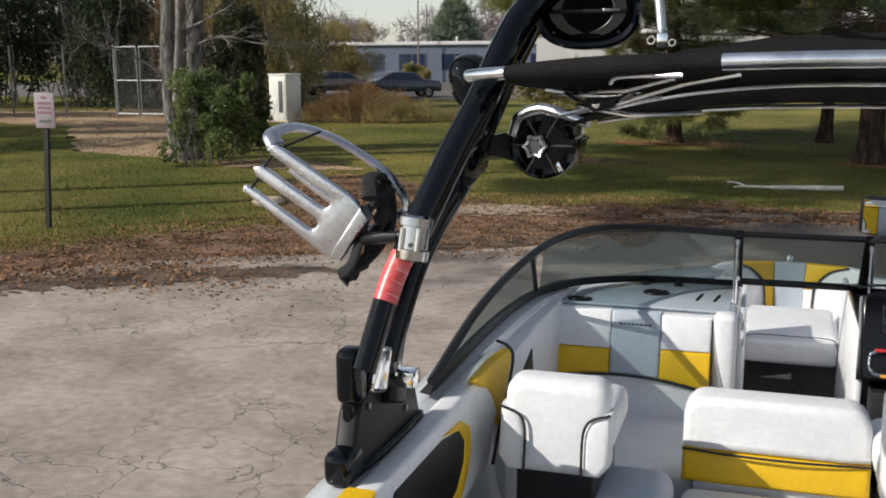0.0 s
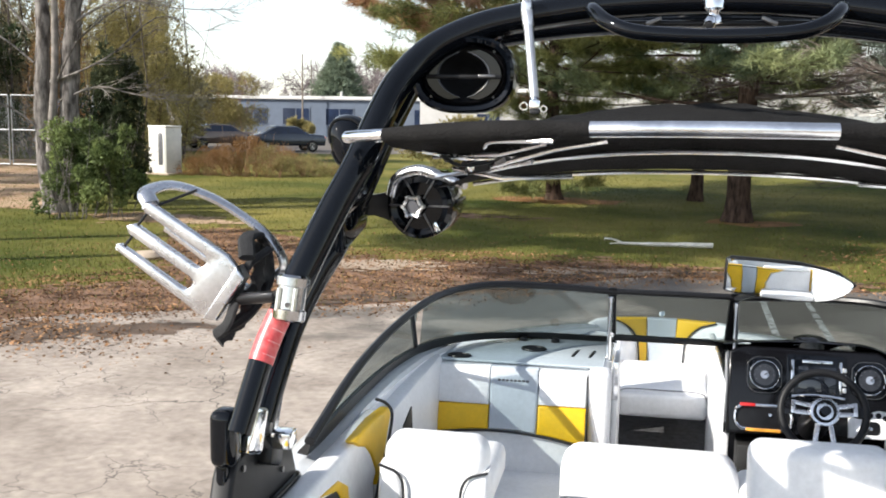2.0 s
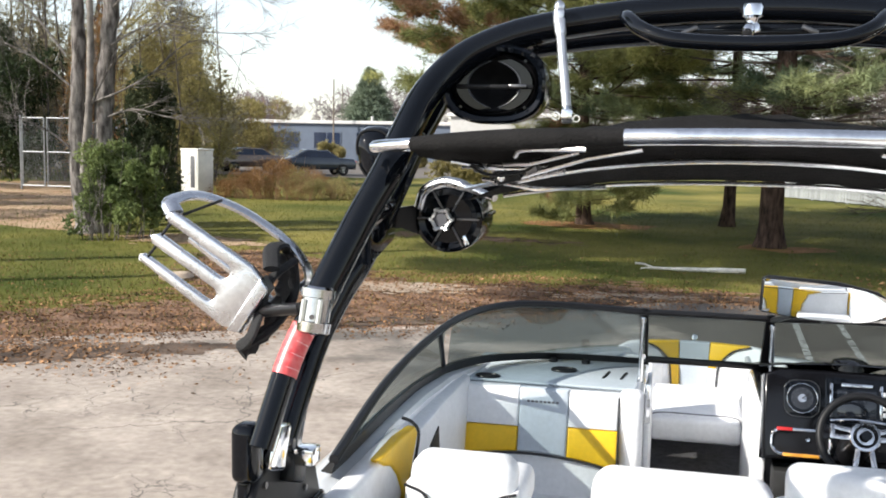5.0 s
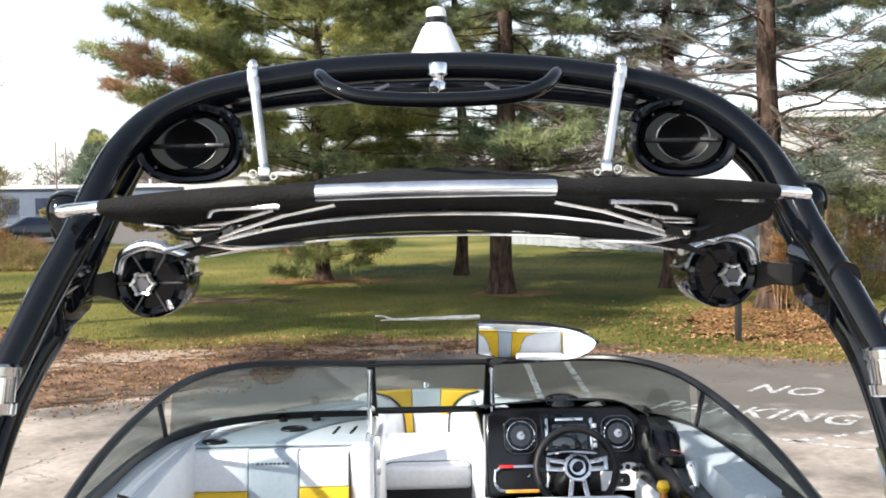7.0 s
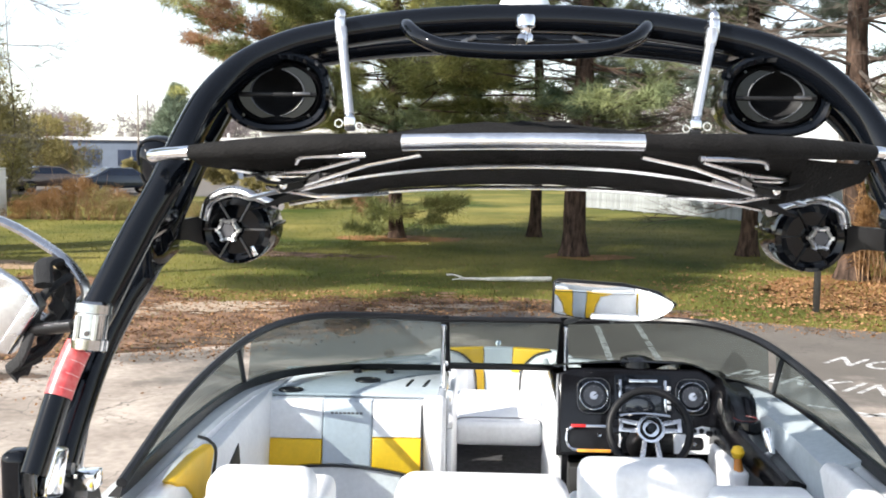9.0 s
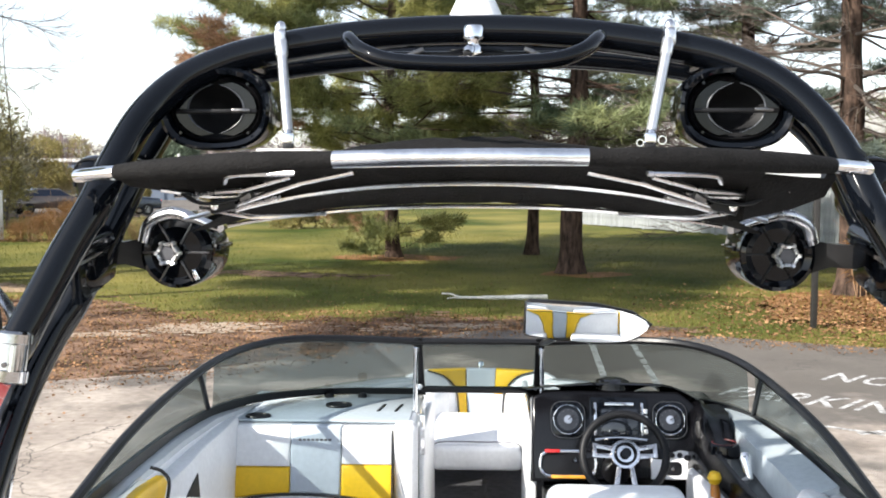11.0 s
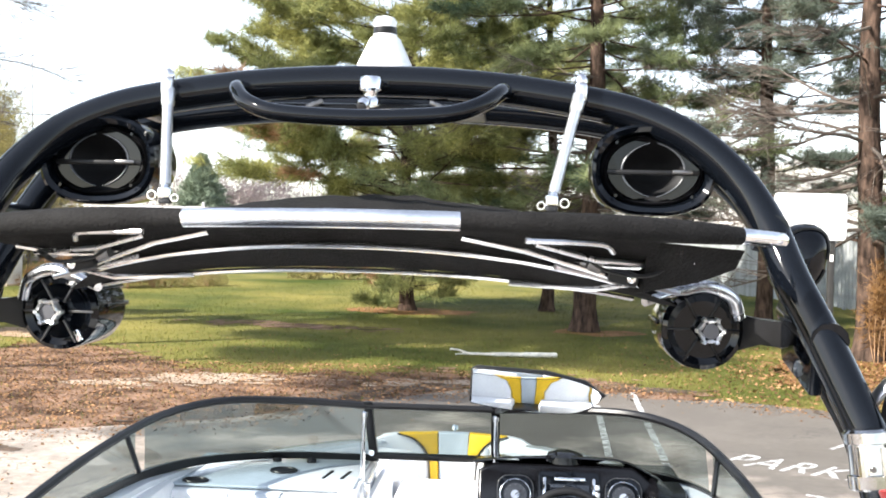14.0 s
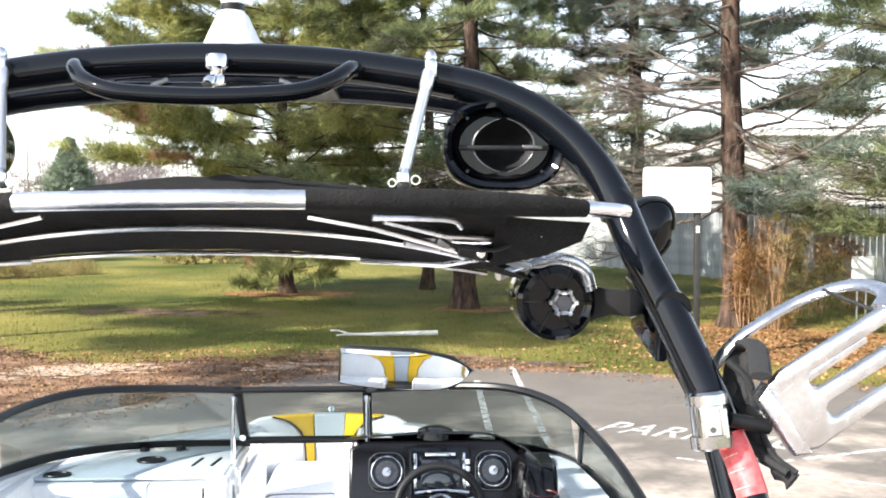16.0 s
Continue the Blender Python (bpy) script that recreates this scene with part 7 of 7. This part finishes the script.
part("second_stem", tube(stem_b, [0.12 - 0.08 * k / 24 for k in range(len(stem_b))], 10), PALE_TWIG, grey_tree, "paler second stem")
stem_c = curve([(-15.20, 21.8, -0.05), (-15.16, 21.8, 1.2), (-15.02, 21.75, 2.6), (-14.88, 21.7, 4.4), (-14.66, 21.7, 6.1), (-14.25, 21.7, 7.6), (-14.02, 21.7, 9.2), (-13.92, 21.7, 11.0), (-13.75, 21.7, 13.0)], 4)
part("third_stem", gnarled(tube(stem_c, [0.29 - 0.20 * k / 32 for k in range(len(stem_c))], 16), 3.0), BARK_GREY, grey_tree, "dark furrowed stem")
BOUGHS = [[(-15.25, 21.5, 3.3), (-14.7, 21.3, 4.1), (-14.15, 21.2, 4.64), (-12.86, 21.0, 5.36), (-11.9, 20.9, 5.6)],
         [(-14.7, 21.6, 4.9), (-14.2, 21.6, 5.2), (-13.3, 21.6, 5.5), (-11.8, 21.5, 5.25), (-9.95, 21.4, 5.2)],
         [(-15.4, 21.5, 3.4), (-14.4, 21.4, 3.7), (-13.35, 21.3, 4.2), (-12.3, 21.3, 5.0), (-11.3, 21.2, 4.8), (-10.6, 21.2, 3.9)],
         [(-15.2, 21.5, 2.9), (-14.2, 21.8, 3.3), (-13.2, 21.9, 3.1), (-12.0, 22.0, 2.95)],
         [(-14.6, 21.6, 5.9), (-13.8, 21.2, 6.3), (-12.4, 21.0, 6.5), (-11.0, 21.0, 6.3), (-10.0, 21, 5.9)],
         [(-14.4, 21.6, 7.0), (-13.6, 21.5, 7.6), (-12.2, 21.4, 8.0), (-10.9, 21.2, 7.6)],
         [(-14.6, 21.7, 6.3), (-14.0, 21.6, 6.5), (-13.4, 21.5, 6.2), (-12.9, 21.5, 5.8)],
         [(-14.3, 21.7, 7.4), (-13.7, 21.6, 7.2), (-13.1, 21.5, 6.8), (-12.7, 21.4, 6.2)],
         [(-14.0, 21.7, 9.4), (-13.3, 21.6, 9.7), (-12.4, 21.5, 9.5), (-11.6, 21.4, 9.0)],
         [(-15.7, 21.7, 8.0), (-15.1, 21.6, 8.8), (-14.5, 21.6, 9.2), (-13.9, 21.6, 9.1)],
         [(-15.9, 21.6, 3.9), (-16.8, 21.4, 4.6), (-18.0, 21.2, 5.1), (-19.2, 21, 5.0)],
         [(-16.0, 21.6, 4.7), (-16.9, 21.3, 5.9), (-18.0, 21.0, 6.8), (-19.2, 20.8, 7.1)],
         [(-15.7, 21.5, 2.1), (-16.2, 21.3, 2.6), (-17.0, 21.0, 3.0), (-17.9, 20.8, 3.2)],
         [(-14.1, 21.7, 8.4), (-13.6, 21.6, 8.9), (-12.8, 21.4, 8.7), (-11.8, 21.3, 8.1)]]
for k, q in enumerate(BOUGHS):
    part("branch", twiggy(rr, curve(q, 3), 0.034, 16, 1.5, 2, (0.35, 0, 0.05)), PALE_TWIG if k % 2 else BARK_GREY, grey_tree)
bare_tree(-29, 45, 14, 0.28, 25, "bare tree behind the gate")
clump("bush", -13.75, 20.5, 2.7, 2.4, 2.6, 31, BUSH, "leafy green bush at the foot of a bare tree", n=8200, size=0.10, needles=4, width=0.26, stems=34, lump=0.20, lumps_n=64)
clump("evergreen_tree", -15.3, 24.2, 2.2, 2.2, 4.6, 32, EVERGREEN, "narrow dark evergreen behind a bare tree", "tree", n=8000, size=0.12, needles=5, width=0.22, stems=3, lump=0.30, lumps_n=30)
clump("autumn_tree", -25.3, 45, 6.8, 5, 10.0, 33, OLIVE, "olive-yellow tree thinning out in autumn", "tree", n=26000, size=0.17, needles=4, width=0.10, stems=16, lump=0.36, lumps_n=60, twig=DEAD_WOOD)
clump("autumn_tree", -32.6, 73, 6.8, 3.6, 5.8, 36, OLIVE, "feathery yellow-brown shrub tree before the low building", "tree", n=7000, size=0.24, needles=4, width=0.10, stems=22, lump=0.32, twig=TWIG, lumps_n=24)
clump("autumn_tree", -28.4, 44, 4.8, 3, 9.4, 37, BROWN_TWIGS, "brown feathery tree thinning out in autumn", "tree", n=5000, size=0.16, needles=4, width=0.10, stems=14, lump=0.34, twig=DEAD_WOOD, lumps_n=24)
clump("thicket_tree", -33.6, 47.5, 8.5, 5, 16.5, 38, OLIVE_GREY, "olive-brown tree behind the mesh gate", "tree", n=9000, size=0.22, needles=4, width=0.12, stems=12, lumps_n=34, twig=DEAD_WOOD)
clump("thicket_tree", -36, 46, 6, 4, 9.5, 34, DARK_LEAVES, "dark evergreen in the autumn thicket", "tree", n=5200, size=0.2, needles=5, width=0.14, stems=14)
clump("thicket_tree", -30, 26.5, 5, 4, 8.5, 35, DARK_LEAVES, "dark evergreen in the thicket", "tree", n=5200, size=0.18, needles=5, width=0.2, stems=6)
for k, (x, y, h) in enumerate(((-31, 56, 8.4), (-37, 53, 9.5), (-43, 47, 12.5), (-49, 41, 12.5), (-55, 35, 12.5), (-33, 62, 6.8), (-45, 58, 11))):
    clump("thicket_tree", x, y, 9, 6, h, 240 + k, OLIVE_GREY if k in (0, 1, 5) else DARK_LEAVES, "dense tree at the back of the thicket", "tree", n=3000, size=0.38, needles=4, width=0.16, stems=10, lump=0.40, lumps_n=34)
for k, (x, y, h) in enumerate(((-33, 44, 7), (-38, 36, 10), (-34, 28, 10), (-28, 21, 9), (-43, 50, 9), (-28, 52, 6), (-46, 32, 11), (-38, 24, 10))):
    clump("thicket_tree", x, y, 7, 5, h, 40 + k, OLIVE if k == 5 else DARK_LEAVES, "dark tangle of trees behind the gate", "tree", n=1900, size=0.31, needles=4, width=0.2, stems=12, lumps_n=24)
for k, (x, y, w, h) in enumerate(((-18.3, 37.2, 1.7, 1.0), (-17.4, 36.9, 1.9, 1.25), (-16.3, 36.9, 2.1, 1.75), (-15.2, 37.1, 2.0, 1.35), (-14.2, 38.2, 2.2, 0.9), (-16.4, 40.5, 2.6, 1.3), (-12.8, 39.6, 2.4, 0.7))):
    clump("dry_shrub", x, y, w, 1.8, h, 60 + k, OLIVE if k in (3, 4, 6) else BROWN_TWIGS, "dry yellow-brown shrub at the edge of the lawn" if k in (3, 4, 6) else "dry orange-brown shrub at the edge of the lawn", n=1500, size=0.11, needles=5, width=0.06, stems=46, group="dry shrubs", twig=TWIG, lump=0.42, lumps_n=22)
clump("round_shrub", -22.0, 80.0, 3.2, 2.4, 2.6, 64, OLIVE, "rounded yellowing shrub before the low building", n=1500, size=0.3, needles=6, width=0.2)
clump("round_shrub", -31.5, 88.0, 2.6, 2.4, 2.0, 65, OLIVE, "rounded yellowing shrub before the low building", n=1200, size=0.3, needles=6, width=0.2)
clump("hedge", -9.6, 47.0, 6.4, 1.6, 2.7, 66, OLIVE, "clipped yellow-green hedge before a white warehouse", n=3200, size=0.16, needles=6, width=0.22)
clump("dry_shrub", 8.6, 20.2, 1.6, 1.3, 2.6, 67, BROWN_TWIGS, "dry orange-brown twigs round the big pine's foot", n=700, size=0.2, needles=6, width=0.05, stems=46, group="dry shrubs", twig=TWIG)
clump("dry_shrub", 10.6, 23.0, 2.6, 1.6, 2.6, 68, OLIVE, "dry yellowing shrub in front of the fence", n=900, size=0.18, needles=6, width=0.08, stems=34, group="dry shrubs", twig=TWIG)
clump("dry_shrub", 12.4, 24.5, 2.4, 1.6, 2.2, 69, BROWN_TWIGS, "dry brown shrub in front of the fence", n=500, size=0.2, needles=6, width=0.05, stems=34, group="dry shrubs", twig=TWIG)

# far tree line
far = np.random.default_rng(70)
for k in range(20):
    x = -190 + k * 19 + far.uniform(-8, 8)
    clump("distant_wood", x, 190 + far.uniform(-20, 30), 34, 10, 12.5 + far.uniform(-2, 3), 71 + k, HAZE_WOOD, "red-brown bare woods on the skyline, coloured pale for haze", "trees", n=1700, size=1.8, needles=4, width=0.045, lump=0.5, group="skyline woods", stems=0)


def conifer(x, y, height, reach, seed, label):
    """A dense cone-shaped conifer with drooping tiers."""
    r = np.random.default_rng(seed)
    tree = thing("conifer", (x, y, -0.02), label, "tree")
    part("trunk", tube([(x, y, -0.02), (x, y, height * 0.95)], [0.2, 0.03], 8), BARK, tree)
    n = 5200
    h = r.uniform(0.04, 1.0, n) ** 0.9
    a = r.uniform(0, 2 * np.pi, n)
    lobes = 0.72 + 0.30 * np.sin(a * 5 + h * 40) + 0.26 * r.normal(0, 1, n)
    rad = reach * (1.02 - h) * np.sqrt(r.uniform(0.25, 1.0, n)) * lobes
    c = np.stack([rad * np.cos(a), rad * np.sin(a), h * height - 0.18 * rad], 1)
    d = np.stack([np.cos(a), np.sin(a), np.full(n, 0.25)], 1)
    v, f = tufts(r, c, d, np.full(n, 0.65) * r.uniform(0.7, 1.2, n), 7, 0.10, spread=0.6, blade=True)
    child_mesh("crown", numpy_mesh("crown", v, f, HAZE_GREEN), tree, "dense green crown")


conifer(-36.5, 116, 10.4, 6.2, 88, "cone-shaped green conifer beside a low building")

# ---- buildings ----
WALL_BLUE = mat("blue_grey_wall", (0.10, 0.125, 0.17), 0.7, var=0.08, scale=0.6, bump=0.2, bump_scale=8)
WALL_WHITE = mat("white_metal_wall", (0.52, 0.505, 0.48), 0.6, var=0.06, scale=0.5, bump=0.1, bump_scale=10)
ROOF_PALE = mat("pale_roof_edge", (0.66, 0.64, 0.62), 0.6, var=0.08, scale=1)
PANE_DARK = mat("dark_window", (0.02, 0.03, 0.06), 0.12, var=0.2, scale=1)
FENCE_GREY = mat("grey_fence_slat", (0.27, 0.285, 0.285), 0.7, var=0.18, scale=3, bump=0.3, bump_scale=20, random_value=0.15)
GALV = mat("galvanised_tube", (0.27, 0.28, 0.29), 0.5, 0.6, var=0.15, scale=10)


def low_building(x0, x1, y0, y1, h, wall, label, windows, parapet=0.35, roof_material=None):
    b = thing("low_building", ((x0 + x1) / 2, (y0 + y1) / 2, 0), label, "building")
    part("wall", box(x0, x1, y0, y1, -0.02, h), wall, b)
    part("roof_edge", box(x0 - 0.3, x1 + 0.3, y0 - 0.3, y1 + 0.3, h, h + parapet, 0.04), roof_material or ROOF_PALE, b)
    for x, z, w, hh in windows:
        win = part("window", box(x - w / 2, x + w / 2, y0 - 0.06, y0 + 0.1, z, z + hh), wall, b)
        part("pane", box(x - w / 2 + 0.1, x + w / 2 - 0.1, y0 - 0.08, y0 - 0.05, z + 0.1, z + hh - 0.1), PANE_DARK, win)
        part("glazing_bar", box(x - 0.04, x + 0.04, y0 - 0.11, y0 - 0.07, z + 0.1, z + hh - 0.1), WALL_BLUE, win)
    return b


low_building(-75, -18, 97, 112, 3.75, WALL_BLUE, "long low blue-grey building with dark windows", [(-72 + 4.6 * k, 1.15, 3.0, 1.8) for k in range(12)])
vents = thing("roof_vent", (-40, 100, 4.1), "small white vents on the low building's roof", "vent")
for x in (-52, -46, -41, -36.5, -31, -26):
    part("vent_pipe", tube([(x, 99, 4.05), (x, 99, 4.6)], 0.14, 8), WALL_WHITE, vents)
low_building(-20.7, 22.9, 90, 108, 4.55, WALL_WHITE, "low white warehouse behind the pines", [(-14.3 + 10 * k, 0.7, 2.3, 2.0) for k in range(4)])
low_building(16.5, 60, 52, 80, 6.6, WALL_WHITE, "tall white warehouse behind the fence", [(22 + 9 * k, 1.0, 2.0, 2.2) for k in range(4)])

# slatted fence
fence = thing("slatted_fence", (10, 35, 0), "tall grey slatted fence along the lawn", "fence")
fa, fm, fb, fc = Vector((5.0, 51.0, 0)), Vector((10.2, 42.8, 0)), Vector((14.6, 30.3, 0)), Vector((26, 27, 0))
slat_me = mesh_of("slat", *box(-0.092, 0.092, -0.012, 0.012, 0.05, 2.85, 0.006, 1), FENCE_GREY, False)
for a, b in ((fa, fm), (fm, fb), (fb, fc)):
    L = (b - a).length
    ang = math.atan2(b.y - a.y, b.x - a.x)
    k = 0
    while k * 0.205 < L:
        q = a.lerp(b, k * 0.205 / L) - Vector(fence.location)
        sl = new("slat", slat_me)
        sl.parent = fence
        sl.matrix_basis = pose(q.x, q.y, random.uniform(-0.02, 0.02), 0, 0, math.degrees(ang))
        k += 1
    n = Vector((-math.sin(ang), math.cos(ang), 0)) * 0.05
    for z in (0.5, 2.4):
        part("rail", tube([a + n + Vector((0, 0, z)), b + n + Vector((0, 0, z))], 0.04, 6), FENCE_GREY, fence)
    for j in range(int(L / 2.4) + 1):
        q = a.lerp(b, min(1.0, j * 2.4 / L)) + n
        part("post", box(q.x - 0.06, q.x + 0.06, q.y - 0.02, q.y + 0.1, -0.02, 3.0, 0.01), FENCE_GREY, fence)
WEATHERED = mat("weathered_wood", (0.16, 0.13, 0.105), 0.9, color2=(0.27, 0.225, 0.18), scale=6, var=0.25, bump=0.6, bump_scale=20)
single("wooden_post", box(13.75, 14.15, 29.0, 29.3, -0.02, 3.0, 0.03), WEATHERED, "thick weathered wooden post by the fence", "post")

# chain-link gate
gate = thing("mesh_gate", (-28, 37.5, 0), "double chain-link gate in galvanised tube frames", "gate")
for x0, x1 in ((-28.6, -27.5), (-27.35, -26.2)):
    leaf = part("gate_leaf", join(*[tube([a, b], 0.035, 6) for a, b in (((x0, 37.5, 0.2), (x0, 37.5, 3.2)), ((x1, 37.5, 0.2), (x1, 37.5, 3.2)), ((x0, 37.5, 3.2), (x1, 37.5, 3.2)), ((x0, 37.5, 0.2), (x1, 37.5, 0.2)), ((x0, 37.5, 1.7), (x1, 37.5, 1.7)))]), GALV, gate)
    wires = []
    for k in range(13):
        t = (x1 - x0) * k / 12
        wires.append(tube([(x0 + t, 37.5, 0.2), (min(x1, x0 + t + 0.6), 37.5, 3.2)], 0.004, 3))
        wires.append(tube([(x1 - t, 37.5, 0.2), (max(x0, x1 - t - 0.6), 37.5, 3.2)], 0.004, 3))
    part("mesh_wire", join(*wires), GALV, leaf)
for x in (-31.5, -28.75, -26.05, -23.5, -34.5, -37.5):
    part("post", tube([(x, 37.6, -0.02), (x, 37.6, 3.3)], 0.05, 8), GALV, gate)
part("fence_rail", tube([(-38, 37.6, 0.25), (-28.8, 37.6, 0.25)], 0.03, 6), WEATHERED, gate)

# utility cabinet
cab = thing("utility_cabinet", (-19.9, 37.0, 0), "pale metal utility cabinet with a vented door", "cabinet")
CAB = mat("cabinet_paint", (0.74, 0.72, 0.67), 0.5, var=0.08, scale=2)
cm = Matrix.Translation((-19.9, 37.0, 0)) @ Euler((0, 0, radians(-19))).to_matrix().to_4x4()
part("body", moved(box(-0.50, 0.50, -0.45, 0.45, 0.0, 1.95, 0.03), cm), CAB, cab)
part("lid", moved(box(-0.53, 0.53, -0.48, 0.48, 1.95, 2.02, 0.025), cm), CAB, cab)
part("door", moved(box(-0.44, 0.44, -0.475, -0.45, 0.12, 1.85, 0.01), cm), CAB, cab)
part("vent", moved(box(0.10, 0.34, -0.49, -0.474, 0.40, 1.72, 0.005), cm), GREY_PRINT, cab, "dark vent panel")
part("plinth", moved(box(-0.7, 0.7, -0.55, 0.55, -0.02, 0.06, 0.01), cm), SAND, cab)

# parked cars
TYRE = mat("tyre", (0.02, 0.02, 0.02), 0.85)


def car(x, y, turn, paint, label):
    c = thing("parked_car", (0, 0, 0), label, "car", "parked cars")
    SIDE = [(-2.25, 0.35), (-2.3, 0.75), (-2.1, 0.95), (-1.2, 1.02), (-0.55, 1.42), (0.75, 1.46), (1.55, 1.05), (2.15, 0.92), (2.28, 0.6), (2.2, 0.32)]
    body = prism(SIDE, 1.7, 0.13, 4)
    body = ([Vector((v.x, (v.y - 0.85) * (1 - 0.22 * max(0, (v.z - 0.95) / 0.5)), v.z)) for v in body[0]], body[1])
    part("body", body, paint, c)
    for s in (1, -1):
        for pts in ([(-1.05, 1.03), (-0.5, 1.36), (0.05, 1.38), (0.05, 1.03)], [(0.12, 1.03), (0.12, 1.38), (0.72, 1.38), (1.35, 1.04)]):
            geo = prism(pts, 0.01)
            part("side_window", ([Vector((v.x, s * (0.835 - 0.16 * max(0, (v.z - 0.95) / 0.5)) + s * 0.012 - v.y, v.z)) for v in geo[0]], geo[1]), PANE_DARK, c)
        for xx in (-1.4, 1.4):
            w = part("wheel", lathe([(0.2, -0.1), (0.32, -0.09), (0.33, 0.09), (0.2, 0.1)], 20, "y", (xx, s * 0.80, 0.33)), TYRE, c)
            part("rim", lathe([(0.001, -0.10), (0.2, -0.10), (0.2, 0.10), (0.001, 0.10)], 16, "y", (xx, s * 0.80, 0.33)), SATIN_ALU, w)
        part("headlight", box(2.12, 2.26, s * 0.62 - 0.14, s * 0.62 + 0.14, 0.68, 0.82, 0.03), WHITE_PLASTIC, c)
        part("tail_light", box(-2.3, -2.2, s * 0.62 - 0.14, s * 0.62 + 0.14, 0.72, 0.86, 0.03), RED_LABEL, c)
    part("windscreen", ([(1.50, -0.62, 1.09), (1.50, 0.62, 1.09), (0.82, 0.56, 1.44), (0.82, -0.56, 1.44)], [[0, 1, 2, 3]]), PANE_DARK, c)
    c.matrix_basis = pose(x, y, 0.0, 0, 0, turn) @ Matrix.Diagonal((1.10, 1.10, 1.16, 1))
    return c


CAR_BROWN = mat("bronze_car_paint", (0.16, 0.11, 0.085), 0.25, 0.3, coat=0.8, var=0.05, scale=2)
CAR_BLUE = mat("dark_blue_car_paint", (0.025, 0.035, 0.055), 0.2, 0.3, coat=0.8, var=0.05, scale=2)
car(-29.0, 63.5, 224, CAR_BROWN, "bronze-coloured car parked before the low building")
car(-23.4, 61.3, 217, CAR_BLUE, "dark blue car parked before the low building")
sheet("far_car_park", [(-80, 59), (-17, 59), (-12, 70), (-12, 97), (-80, 97)], 0.004, ASPHALT, "grey far car park before the low building", "car park")

# signs
sign = thing("sign_post", (-11.5, 11.1, 0), "small white sign with red print on a dark post", "sign")
DARK_POST = mat("dark_post", (0.03, 0.028, 0.026), 0.6, 0.3, var=0.2, scale=10)
SIGN_WHITE = mat("white_sign_face", (0.78, 0.77, 0.76), 0.45, var=0.04, scale=6)
# White sign face with its shade put into a darker pinkish grey.
SIGN_SHADED = mat("shaded_white_sign_face", (0.30, 0.255, 0.27), 0.6, var=0.12, scale=9)
SIGN_RED = mat("dull_red_print", (0.24, 0.12, 0.14), 0.5)
part("post", loft([[(x - 0.04, 11.08, z), (x + 0.04, 11.08, z), (x + 0.04, 11.14, z), (x - 0.04, 11.14, z)] for x, z in ((-11.47, -0.02), (-11.34, 1.85))]), DARK_POST, sign)
face = part("sign_face", box(-11.52, -11.14, 11.055, 11.075, 1.65, 2.22, 0.008), SIGN_SHADED, sign)
for z, w in ((2.14, 0.10), (2.05, 0.26), (1.98, 0.24), (1.90, 0.28), (1.76, 0.22)):
    part("print_bar", box(-11.33 - w / 2, -11.33 + w / 2, 11.050, 11.056, z - 0.02, z + 0.02), SIGN_RED if z > 1.8 else GREY_PRINT, face)
big = thing("lot_sign", (5.8, 15.5, 0), "blank white sign board on a dark square post", "sign")
part("post", box(5.76, 5.86, 15.46, 15.56, -0.02, 2.75, 0.008), DARK_POST, big)
geo = prism(rounded_rect(1.22, 0.80, 0.07), 0.03, 0.006)
part("sign_board", moved(geo, Matrix.Translation((5.42, 15.42, 3.06))), SIGN_WHITE, big, "sunlit white board")
part("post_sticker", box(5.775, 5.835, 15.452, 15.461, 2.30, 2.42), SIGN_WHITE, big)
little = thing("lawn_sign", (11.9, 22.0, 0), "small white sign on two thin legs", "sign")
part("sign_board", box(11.62, 12.18, 21.98, 22.0, 1.0, 1.55, 0.01), SIGN_WHITE, little)
for x in (11.78, 12.0):
    part("leg", tube([(x, 22.02, -0.02), (x, 22.02, 1.2)], 0.02, 6), GALV, little)
YELLOW_SIGN = mat("yellow_sign", (0.62, 0.46, 0.04), 0.5, var=0.1, scale=8)
single("fence_notice", box(13.5, 13.95, 32.40, 32.45, 2.30, 2.68, 0.01), YELLOW_SIGN, "small yellow notice on the fence", "sign")

# utility poles on the skyline
for x, y, h in ((-34, 95.5, 8.2), (-39, 130, 9.0), (-48, 140, 10.0), (-30, 150, 11.0)):
    up = thing("utility_pole", (x, y, 0), "thin wooden utility pole", "pole", "utility poles")
    part("shaft", tube([(x, y, -0.02), (x, y, h)], [0.10, 0.07], 8), WEATHERED, up)
